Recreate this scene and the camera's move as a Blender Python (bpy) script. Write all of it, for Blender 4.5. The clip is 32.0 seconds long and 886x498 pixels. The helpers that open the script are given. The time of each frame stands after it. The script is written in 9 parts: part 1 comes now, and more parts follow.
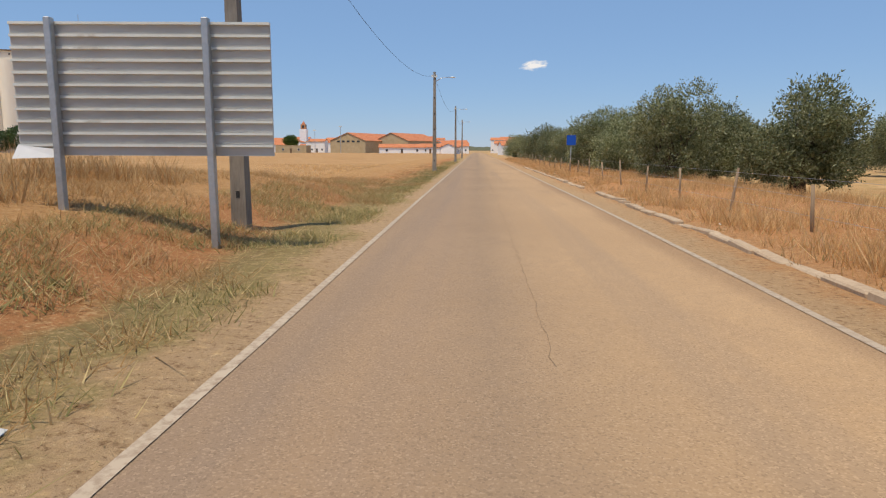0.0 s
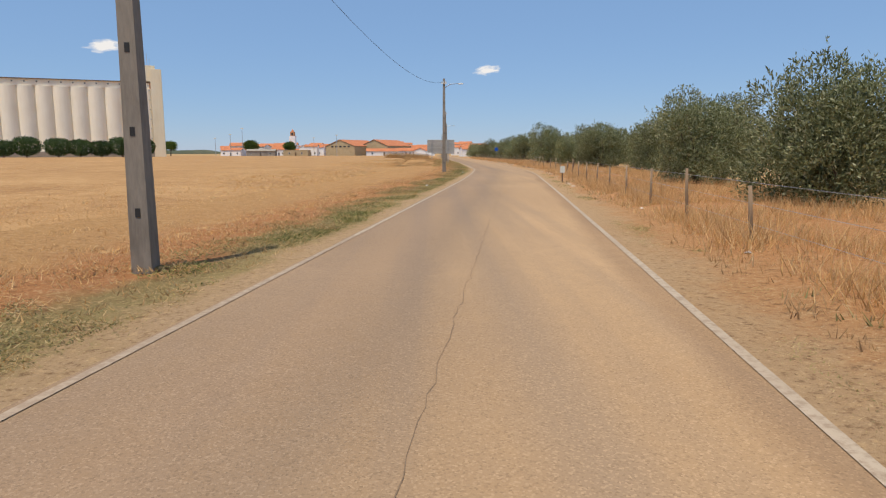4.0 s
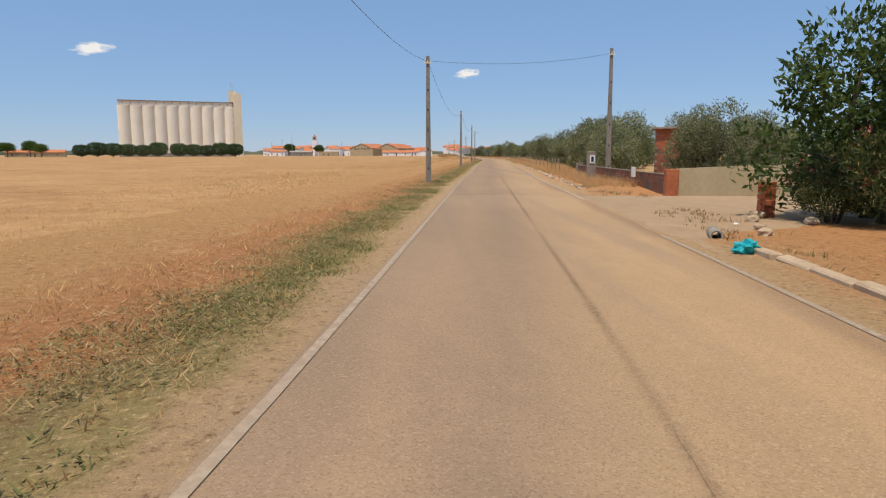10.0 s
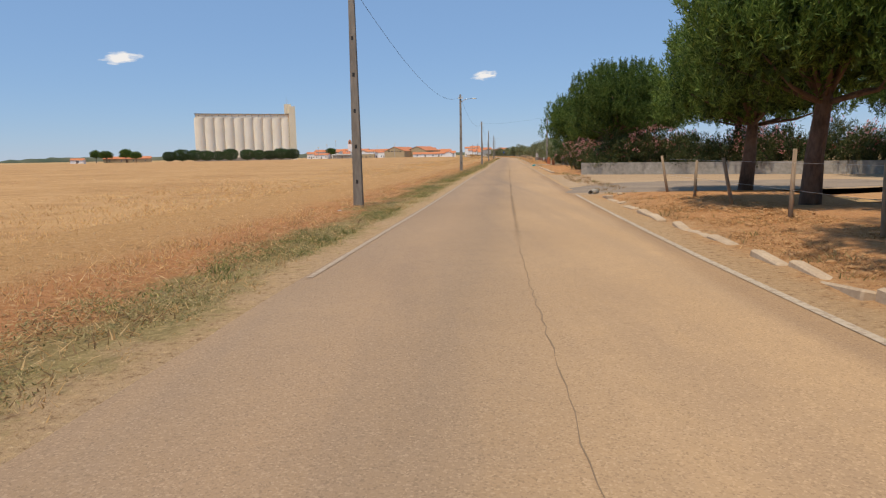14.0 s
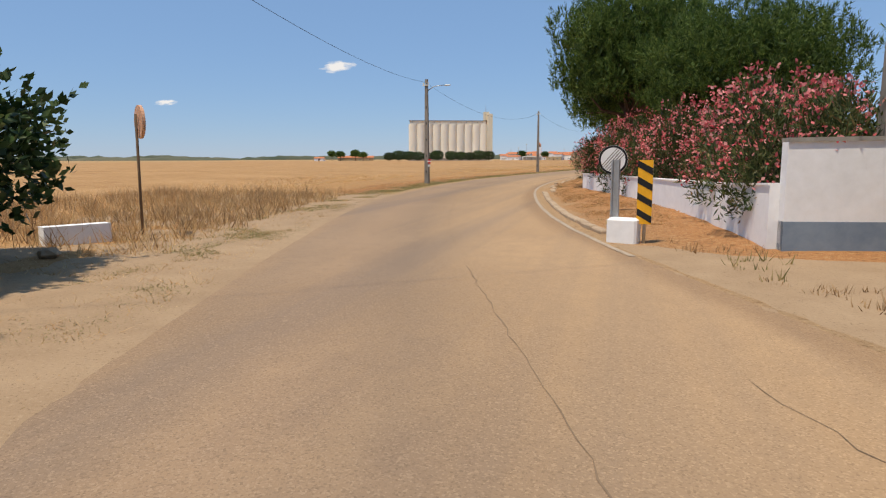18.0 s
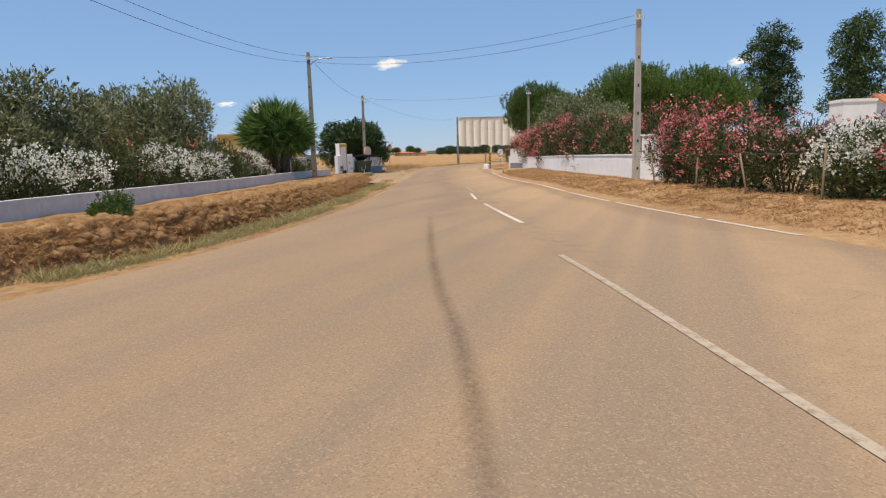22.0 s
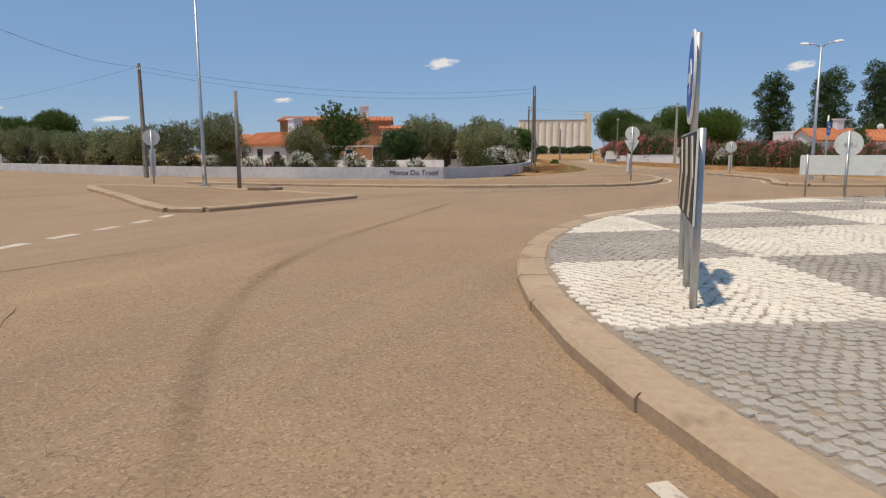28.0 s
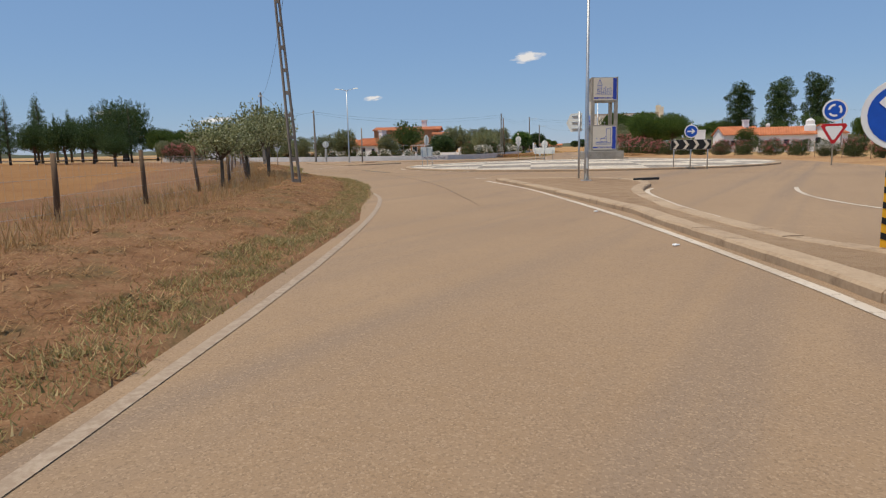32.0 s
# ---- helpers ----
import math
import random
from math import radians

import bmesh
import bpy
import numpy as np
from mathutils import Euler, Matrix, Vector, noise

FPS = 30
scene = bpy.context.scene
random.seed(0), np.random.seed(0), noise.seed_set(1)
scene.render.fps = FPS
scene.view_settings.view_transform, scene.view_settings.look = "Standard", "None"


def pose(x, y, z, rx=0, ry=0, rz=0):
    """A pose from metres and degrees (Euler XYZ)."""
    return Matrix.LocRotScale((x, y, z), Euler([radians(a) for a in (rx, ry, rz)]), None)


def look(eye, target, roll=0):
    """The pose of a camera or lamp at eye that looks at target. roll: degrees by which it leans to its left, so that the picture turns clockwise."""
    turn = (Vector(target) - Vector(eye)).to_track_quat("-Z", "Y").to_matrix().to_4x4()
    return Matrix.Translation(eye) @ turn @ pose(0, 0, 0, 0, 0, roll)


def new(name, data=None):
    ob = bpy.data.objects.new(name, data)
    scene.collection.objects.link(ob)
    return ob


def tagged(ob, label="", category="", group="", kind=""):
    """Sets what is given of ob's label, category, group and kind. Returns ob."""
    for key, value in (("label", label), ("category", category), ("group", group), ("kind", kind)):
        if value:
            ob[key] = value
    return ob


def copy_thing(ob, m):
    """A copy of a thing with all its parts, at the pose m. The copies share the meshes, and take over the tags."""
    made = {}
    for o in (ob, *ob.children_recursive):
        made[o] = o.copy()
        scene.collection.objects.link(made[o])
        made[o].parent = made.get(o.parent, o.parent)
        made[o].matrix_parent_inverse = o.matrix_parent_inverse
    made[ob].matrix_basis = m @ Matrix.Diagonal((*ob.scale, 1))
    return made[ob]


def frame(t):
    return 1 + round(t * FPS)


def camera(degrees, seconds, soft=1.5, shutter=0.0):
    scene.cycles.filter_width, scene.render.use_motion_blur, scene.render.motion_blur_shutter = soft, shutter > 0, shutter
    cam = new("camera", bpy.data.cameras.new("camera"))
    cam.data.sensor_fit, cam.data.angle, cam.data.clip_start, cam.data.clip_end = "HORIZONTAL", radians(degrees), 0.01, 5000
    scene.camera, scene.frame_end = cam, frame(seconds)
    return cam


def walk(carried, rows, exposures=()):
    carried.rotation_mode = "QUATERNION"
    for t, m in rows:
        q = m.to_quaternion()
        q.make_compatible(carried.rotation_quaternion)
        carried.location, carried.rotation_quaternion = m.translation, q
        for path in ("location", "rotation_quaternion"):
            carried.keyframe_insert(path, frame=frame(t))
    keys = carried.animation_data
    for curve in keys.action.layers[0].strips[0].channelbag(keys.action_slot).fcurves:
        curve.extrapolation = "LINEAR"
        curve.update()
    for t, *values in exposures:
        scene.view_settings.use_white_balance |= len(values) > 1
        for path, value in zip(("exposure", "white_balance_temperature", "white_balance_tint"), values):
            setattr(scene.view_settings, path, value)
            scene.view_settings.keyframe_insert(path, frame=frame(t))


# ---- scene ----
cam = camera(68.2, 32.0, soft=1.2)

# ---------------------------------------------------------------- camera path
# seconds, x, y, height, yaw (to the left of +y), pitch, roll (degrees)
PATH = [
    (0, 0.00, 0.00, 1.55, 2.89, -8.60, 0.23),
    (0.5, -0.04, -10.41, 1.55, 2.41, -8.51, 0.14),
    (1, -0.37, -20.82, 1.55, 1.85, -8.48, 0.21),
    (1.5, -0.99, -31.17, 1.55, 1.29, -8.48, 0.00),
    (2, -1.79, -41.44, 1.55, 0.72, -8.55, -0.22),
    (2.5, -3.00, -51.62, 1.55, 0.11, -8.45, -0.22),
    (3, -4.25, -61.78, 1.55, -0.32, -8.52, -0.37),
    (3.5, -5.02, -72.03, 1.55, -0.62, -8.41, -0.25),
    (5.5, -10.89, -113.58, 1.55, -1.90, -8.29, -0.09),
    (6, -12.17, -123.59, 1.55, -2.11, -8.23, -0.18),
    (6.5, -13.39, -133.45, 1.55, -2.11, -8.28, -0.66),
    (7, -14.81, -143.15, 1.55, -2.26, -8.22, -0.49),
    (7.5, -15.88, -152.73, 1.55, -2.28, -8.31, -0.43),
    (8, -17.06, -162.28, 1.55, -2.43, -8.32, -0.32),
    (8.5, -18.31, -171.85, 1.55, -2.56, -8.33, -0.40),
    (9, -19.46, -181.44, 1.55, -2.70, -8.33, -0.25),
    (9.5, -20.52, -190.92, 1.55, -2.72, -8.31, -0.10),
    (10, -21.67, -200.12, 1.55, -2.72, -8.28, -0.12),
    (10.5, -22.84, -209.12, 1.55, -2.76, -8.25, 0.03),
    (11, -23.95, -218.15, 1.55, -2.79, -8.21, 0.13),
    (11.5, -25.12, -227.30, 1.55, -2.83, -8.19, 0.23),
    (12, -26.07, -236.36, 1.55, -2.71, -8.19, 0.20),
    (12.5, -27.18, -245.22, 1.55, -2.55, -8.18, 0.03),
    (13, -28.18, -253.87, 1.55, -2.30, -8.22, -0.26),
    (13.5, -28.99, -262.34, 1.55, -1.87, -8.22, -0.48),
    (15.5, -29.37, -292.62, 1.55, 2.96, -7.93, -1.79),
    (16, -28.75, -299.73, 1.55, 4.73, -8.12, -0.94),
    (16.5, -27.65, -306.62, 1.55, 7.26, -7.89, -0.85),
    (17, -26.13, -313.38, 1.55, 9.26, -8.03, -0.54),
    (17.5, -24.39, -320.07, 1.55, 13.31, -7.87, -0.45),
    (18, -22.08, -326.72, 1.55, 15.14, -7.84, -0.18),
    (18.5, -19.71, -333.51, 1.55, 16.35, -8.11, -0.07),
    (19, -17.33, -340.27, 1.55, 17.52, -8.00, 0.20),
    (19.5, -14.99, -346.86, 1.55, 18.48, -7.99, 0.47),
    (20, -12.77, -353.12, 1.55, 19.32, -7.98, 0.35),
    (20.5, -10.61, -358.96, 1.55, 20.04, -8.01, -0.01),
    (21, -8.57, -364.46, 1.55, 20.57, -8.11, -1.03),
    (21.5, -6.61, -369.69, 1.55, 20.43, -8.24, -1.22),
    (22, -4.92, -374.49, 1.55, 19.81, -8.30, -1.55),
    (22.5, -3.61, -378.94, 1.55, 18.46, -8.38, -1.71),
    (23, -2.84, -383.05, 1.55, 16.23, -8.37, -2.14),
    (23.5, -2.77, -387.19, 1.55, 13.06, -8.48, -2.04),
    (24, -3.18, -391.15, 1.55, 9.69, -8.39, -1.95),
    (24.5, -3.87, -395.20, 1.55, 6.98, -8.32, -2.04),
    (26.5, -5.94, -411.01, 1.55, 8.78, -8.40, -0.94),
    (27, -4.37, -415.51, 1.55, 12.97, -8.46, -0.77),
    (27.5, -2.83, -419.84, 1.55, 19.46, -8.39, -0.46),
    (28, -0.68, -423.84, 1.55, 23.69, -8.33, -0.18),
    (28.5, 2.51, -427.32, 1.55, 27.82, -8.42, -0.29),
    (29, 6.06, -430.86, 1.55, 30.83, -8.52, -0.33),
    (29.5, 9.88, -434.67, 1.55, 32.73, -8.62, -0.41),
    (30, 13.91, -439.00, 1.55, 33.71, -8.77, -0.55),
    (30.5, 17.87, -444.41, 1.55, 33.75, -8.74, -0.62),
    (31, 22.23, -450.47, 1.55, 33.47, -8.86, -0.98),
    (31.5, 25.83, -457.41, 1.55, 32.51, -8.73, -1.03),
    (32, 29.52, -464.55, 1.55, 31.37, -8.71, -1.17),
]


def car_pose(x, y, z, yaw, pitch, roll):
    a, p = radians(yaw), radians(pitch)
    ahead = (-math.sin(a) * math.cos(p), math.cos(a) * math.cos(p), math.sin(p))
    return look((x, y, z), (x + ahead[0], y + ahead[1], z + ahead[2]), roll)


walk(cam, [(t, car_pose(x, y, z, yaw, pitch, roll)) for t, x, y, z, yaw, pitch, roll in PATH],
     [(0, 0.0), (19, 0.0), (22, 0.1), (24, 0.0), (27, -0.12), (28.5, -0.22), (32, -0.2)])

# ---------------------------------------------------------------- light
SUN_AZ, SUN_EL = 212.0, 71.0  # clockwise from +y, height in degrees
world = bpy.data.worlds.new("sky")
scene.world = world
world.use_nodes = True
wn = world.node_tree
sky = wn.nodes.new("ShaderNodeTexSky")
sky.sky_type = "NISHITA"
sky.sun_disc = False
sky.sun_elevation, sky.sun_rotation = radians(SUN_EL), radians(SUN_AZ)
sky.altitude, sky.air_density, sky.dust_density, sky.ozone_density = 0, 1.0, 0.0, 6.0
tint = wn.nodes.new("ShaderNodeMix")
tint.data_type, tint.blend_type = "RGBA", "MULTIPLY"
tint.inputs[0].default_value, tint.inputs[7].default_value = 1.0, (1.0, 0.985, 1.06, 1)
wn.links.new(sky.outputs[0], tint.inputs[6])
# thin summer haze, the same all round, evens out the sky
haze = wn.nodes.new("ShaderNodeMix")
haze.data_type = "RGBA"
haze.inputs[0].default_value, haze.inputs[7].default_value = 0.58, (2.55, 4.3, 7.0, 1)
wn.links.new(tint.outputs[2], haze.inputs[6])
wn.links.new(haze.outputs[2], wn.nodes["Background"].inputs[0])
wn.nodes["Background"].inputs[1].default_value = 0.10
sun = new("sun", bpy.data.lights.new("sun", "SUN"))
sun.data.energy, sun.data.angle, sun.data.color = 4.2, radians(1.5), (1.0, 0.89, 0.74)
sd = Vector((math.sin(radians(SUN_AZ)) * math.cos(radians(SUN_EL)), math.cos(radians(SUN_AZ)) * math.cos(radians(SUN_EL)), math.sin(radians(SUN_EL))))
sun.matrix_world = look(tuple(sd * 50), (0, 0, 0))

# ---------------------------------------------------------------- materials


def nodes_of(name):
    m = bpy.data.materials.new(name)
    m.use_nodes = True
    t = m.node_tree
    return m, t, t.nodes["Principled BSDF"]


def ramp(t, src, stops):
    r = t.nodes.new("ShaderNodeValToRGB")
    e = r.color_ramp.elements
    while len(e) < len(stops):
        e.new(0.5)
    for k, (p, c) in enumerate(stops):
        e[k].position, e[k].color = p, (*c, 1)
    t.links.new(src, r.inputs[0])
    return r.outputs[0]


def noise_tex(t, scale, detail=6, rough=0.6, stretch=None, distort=0.0):
    n = t.nodes.new("ShaderNodeTexNoise")
    n.inputs["Scale"].default_value, n.inputs["Detail"].default_value = scale, detail
    n.inputs["Roughness"].default_value, n.inputs["Distortion"].default_value = rough, distort
    g = t.nodes.new("ShaderNodeNewGeometry")
    if stretch:
        mp = t.nodes.new("ShaderNodeMapping")
        mp.inputs["Scale"].default_value = stretch
        t.links.new(g.outputs["Position"], mp.inputs[0])
        t.links.new(mp.outputs[0], n.inputs["Vector"])
    else:
        t.links.new(g.outputs["Position"], n.inputs["Vector"])
    return n.outputs["Fac"]


def mixc(t, fac, a, b, mode="MIX"):
    m = t.nodes.new("ShaderNodeMix")
    m.data_type, m.blend_type = "RGBA", mode
    for k, s in ((0, fac), (6, a), (7, b)):
        if isinstance(s, (int, float)):
            m.inputs[k].default_value = s
        elif isinstance(s, tuple):
            m.inputs[k].default_value = (*s, 1)
        else:
            t.links.new(s, m.inputs[k])
    return m.outputs[2]


def step(t, src, lo, hi):
    m = t.nodes.new("ShaderNodeMapRange")
    m.inputs[1].default_value, m.inputs[2].default_value = lo, hi
    t.links.new(src, m.inputs[0])
    return m.outputs[0]


def bump(t, bsdf, height, strength, dist=0.02):
    b = t.nodes.new("ShaderNodeBump")
    b.inputs["Strength"].default_value, b.inputs["Distance"].default_value = strength, dist
    t.links.new(height, b.inputs["Height"])
    t.links.new(b.outputs[0], bsdf.inputs["Normal"])


def surface(name, dark, light, scale=6.0, big=0.4, rough=0.85, metal=0.0, bumps=0.3, stretch=None, stain=None, dist=0.02, spec=0.3):
    """Two noises, coarse and fine, between two colours; optional stains of a third colour."""
    m, t, p = nodes_of(name)
    fine, coarse = noise_tex(t, scale, 8, 0.65, stretch), noise_tex(t, big, 4, 0.55)
    mix = t.nodes.new("ShaderNodeMath")
    mix.operation = "MULTIPLY_ADD"
    mix.inputs[1].default_value = 0.5
    t.links.new(fine, mix.inputs[0])
    half = t.nodes.new("ShaderNodeMath")
    half.operation = "MULTIPLY"
    half.inputs[1].default_value = 0.5
    t.links.new(coarse, half.inputs[0])
    t.links.new(half.outputs[0], mix.inputs[2])
    c = ramp(t, mix.outputs[0], [(0.36, dark), (0.64, light)])
    if stain:
        c = mixc(t, step(t, noise_tex(t, stain[1], 6, 0.7, stain[4] if len(stain) > 4 else None), stain[2], stain[3]), c, stain[0])
    t.links.new(c, p.inputs["Base Color"])
    p.inputs["Roughness"].default_value, p.inputs["Metallic"].default_value = rough, metal
    p.inputs["Specular IOR Level"].default_value = spec
    if bumps:
        bump(t, p, fine, bumps, dist)
    return m


def leafy(name, stops, rough=0.55, trans=0.35):
    """Foliage: every leaf takes its own tone; light shines through."""
    m, t, p = nodes_of(name)
    g = t.nodes.new("ShaderNodeNewGeometry")
    c = ramp(t, g.outputs["Random Per Island"], stops)
    oi = t.nodes.new("ShaderNodeObjectInfo")
    hs = t.nodes.new("ShaderNodeHueSaturation")
    mr = t.nodes.new("ShaderNodeMapRange")
    mr.inputs[3].default_value, mr.inputs[4].default_value = 0.8, 1.2
    t.links.new(oi.outputs["Random"], mr.inputs[0])
    t.links.new(mr.outputs[0], hs.inputs["Value"])
    t.links.new(c, hs.inputs["Color"])
    c = hs.outputs[0]
    t.links.new(c, p.inputs["Base Color"])
    p.inputs["Roughness"].default_value = rough
    p.inputs["Specular IOR Level"].default_value = 0.25
    tr = t.nodes.new("ShaderNodeBsdfTranslucent")
    t.links.new(c, tr.inputs[0])
    mx = t.nodes.new("ShaderNodeMixShader")
    mx.inputs[0].default_value = trans
    t.links.new(p.outputs[0], mx.inputs[1])
    t.links.new(tr.outputs[0], mx.inputs[2])
    t.links.new(mx.outputs[0], t.nodes["Material Output"].inputs[0])
    return m


def plain(name, col, rough=0.5, metal=0.0, vary=0.12):
    return surface(name, tuple(v * (1 - vary) for v in col), tuple(min(1, v * (1 + vary)) for v in col), 9, 0.8, rough, metal, 0.05)


def asphalt_material(name="dusty_asphalt", across=False, ring=False):
    """Dusty asphalt; across: the road whose lanes differ, by its coordinate from edge to edge."""
    m, t, p = nodes_of(name)
    fine, mid, big = noise_tex(t, 55, 4, 0.7), noise_tex(t, 3.0, 6, 0.6), noise_tex(t, 0.16, 4, 0.5)
    c = ramp(t, big, [(0.35, (0.305, 0.202, 0.116)), (0.65, (0.375, 0.254, 0.148))])
    c = mixc(t, step(t, mid, 0.35, 0.75), c, (0.312, 0.212, 0.128))
    c = mixc(t, step(t, fine, 0.62, 0.78), c, (0.44, 0.310, 0.195))
    c = mixc(t, step(t, fine, 0.40, 0.22), c, (0.21, 0.140, 0.084))
    c = mixc(t, step(t, noise_tex(t, 0.5, 7, 0.6, (1.0, 0.25, 1.0)), 0.56, 0.72), c, (0.27, 0.185, 0.118))
    # greyer bands where wheels have run, and pale dust beside them
    c = mixc(t, step(t, noise_tex(t, 0.9, 4, 0.5, (1.0, 0.02, 1.0)), 0.50, 0.68), c, (0.265, 0.188, 0.125))
    c = mixc(t, step(t, noise_tex(t, 0.7, 5, 0.6, (1.0, 0.05, 1.0)), 0.60, 0.80), c, (0.39, 0.262, 0.154))
    # pale and dark chips of stone, and a net of fine cracks that comes and goes
    chips = t.nodes.new("ShaderNodeTexVoronoi")
    chips.inputs["Scale"].default_value = 55 if ring else 75
    geo = t.nodes.new("ShaderNodeNewGeometry")
    t.links.new(geo.outputs["Position"], chips.inputs["Vector"])
    hsv = t.nodes.new("ShaderNodeSeparateColor")
    t.links.new(chips.outputs["Color"], hsv.inputs[0])
    c = mixc(t, step(t, hsv.outputs[0], 0.70, 1.1 if ring else 1.25), c, (0.45, 0.318, 0.198))
    c = mixc(t, step(t, hsv.outputs[1], 0.70, 1.1 if ring else 1.25), c, (0.185, 0.124, 0.075))
    net = t.nodes.new("ShaderNodeTexVoronoi")
    net.feature = "DISTANCE_TO_EDGE"
    net.inputs["Scale"].default_value = 1.5 if across else (3.6 if ring else 2.6)
    wob = t.nodes.new("ShaderNodeMix")
    wob.data_type = "VECTOR"
    wob.inputs[0].default_value = 0.30 if ring else 0.12
    nz = t.nodes.new("ShaderNodeTexNoise")
    nz.inputs["Scale"].default_value = 2.5
    t.links.new(geo.outputs["Position"], nz.inputs["Vector"])
    t.links.new(geo.outputs["Position"], wob.inputs[4])
    t.links.new(nz.outputs["Color"], wob.inputs[5])
    t.links.new(wob.outputs[1], net.inputs["Vector"])
    line = t.nodes.new("ShaderNodeMath")
    line.operation = "MULTIPLY"
    t.links.new(step(t, net.outputs["Distance"], 0.012, 0.002), line.inputs[0])
    t.links.new(step(t, noise_tex(t, 0.22, 4, 0.55), 0.60 if across else (0.38 if ring else 0.62), 0.74 if across else (0.60 if ring else 0.80)), line.inputs[1])
    net_fac = line.outputs[0]
    if ring:
        away = t.nodes.new("ShaderNodeVectorMath")
        away.operation, away.inputs[1].default_value = "DISTANCE", (1.0, -430.0, 0.0)
        t.links.new(geo.outputs["Position"], away.inputs[0])
        near = t.nodes.new("ShaderNodeMath")
        near.operation = "MULTIPLY"
        t.links.new(step(t, away.outputs["Value"], 19.0, 9.0), near.inputs[0])
        t.links.new(net_fac, near.inputs[1])
        net_fac = near.outputs[0]
    c = mixc(t, net_fac, c, (0.19, 0.128, 0.080) if not ring else (0.17, 0.116, 0.074))
    if ring:
        c = mixc(t, 1.0, c, ramp(t, noise_tex(t, 0.35, 5, 0.6), [(0.3, (0.93, 0.93, 0.94)), (0.7, (1.08, 1.06, 1.02))]), "MULTIPLY")
    if across:
        uv, sep = t.nodes.new("ShaderNodeUVMap"), t.nodes.new("ShaderNodeSeparateXYZ")
        uv.uv_map = "across"
        t.links.new(uv.outputs[0], sep.inputs[0])
        add = t.nodes.new("ShaderNodeMath")
        add.operation = "MULTIPLY_ADD"
        add.inputs[1].default_value = 0.22
        t.links.new(noise_tex(t, 0.25, 5, 0.6, (1.0, 0.3, 1.0)), add.inputs[0])
        t.links.new(sep.outputs[0], add.inputs[2])
        lanes = ramp(t, add.outputs[0], [(0.10, (1.02, 0.96, 0.88)), (0.22, (0.90, 0.90, 0.93)), (0.36, (0.99, 0.97, 0.97)), (0.50, (0.88, 0.88, 0.90)), (0.62, (1.08, 1.05, 0.99)), (0.78, (1.22, 1.17, 1.07)), (0.95, (1.26, 1.20, 1.08)), (1.1, (1.0, 0.93, 0.84))])
        place = t.nodes.new("ShaderNodeSeparateXYZ")
        t.links.new(geo.outputs["Position"], place.inputs[0])
        c = mixc(t, step(t, place.outputs[1], -376.0, -352.0), c, lanes, "MULTIPLY")
    t.links.new(c, p.inputs["Base Color"])
    p.inputs["Roughness"].default_value = 0.9
    p.inputs["Specular IOR Level"].default_value = 0.25
    bump(t, p, fine, 0.7 if ring else 0.5, 0.014 if ring else 0.011)
    return m


def line_material(name="worn_road_paint", white=(0.60, 0.51, 0.395), edge=0.53):
    m, t, p = nodes_of(name)
    worn = step(t, noise_tex(t, 9, 8, 0.75), edge, edge + 0.14)
    c = mixc(t, worn, white, (0.30, 0.215, 0.14))
    c = mixc(t, step(t, noise_tex(t, 0.4, 3, 0.5), 0.46, 0.85), c, (0.36, 0.265, 0.175))
    t.links.new(c, p.inputs["Base Color"])
    p.inputs["Roughness"].default_value = 0.75
    return m


def soil_material(name, stops, scale=1.6, fine=22.0, dots=(0.48, 0.36, 0.20), green=None, bstr=0.7):
    m, t, p = nodes_of(name)
    a, b, f = noise_tex(t, scale, 8, 0.65, None, 0.4), noise_tex(t, 0.12, 4, 0.5), noise_tex(t, fine, 5, 0.75)
    s = t.nodes.new("ShaderNodeMath")
    s.operation = "MULTIPLY_ADD"
    s.inputs[1].default_value = 0.6
    t.links.new(a, s.inputs[0])
    h = t.nodes.new("ShaderNodeMath")
    h.operation = "MULTIPLY"
    h.inputs[1].default_value = 0.4
    t.links.new(b, h.inputs[0])
    t.links.new(h.outputs[0], s.inputs[2])
    c = ramp(t, s.outputs[0], stops)
    c = mixc(t, step(t, f, 0.56, 0.70), c, dots)
    c = mixc(t, step(t, f, 0.42, 0.32), c, tuple(v * 0.45 for v in stops[0][1]))
    if green:
        c = mixc(t, step(t, noise_tex(t, 0.9, 7, 0.7), 0.52, 0.66), c, green)
    t.links.new(c, p.inputs["Base Color"])
    p.inputs["Roughness"].default_value = 0.95
    p.inputs["Specular IOR Level"].default_value = 0.1
    bump(t, p, f, bstr, 0.04)
    return m


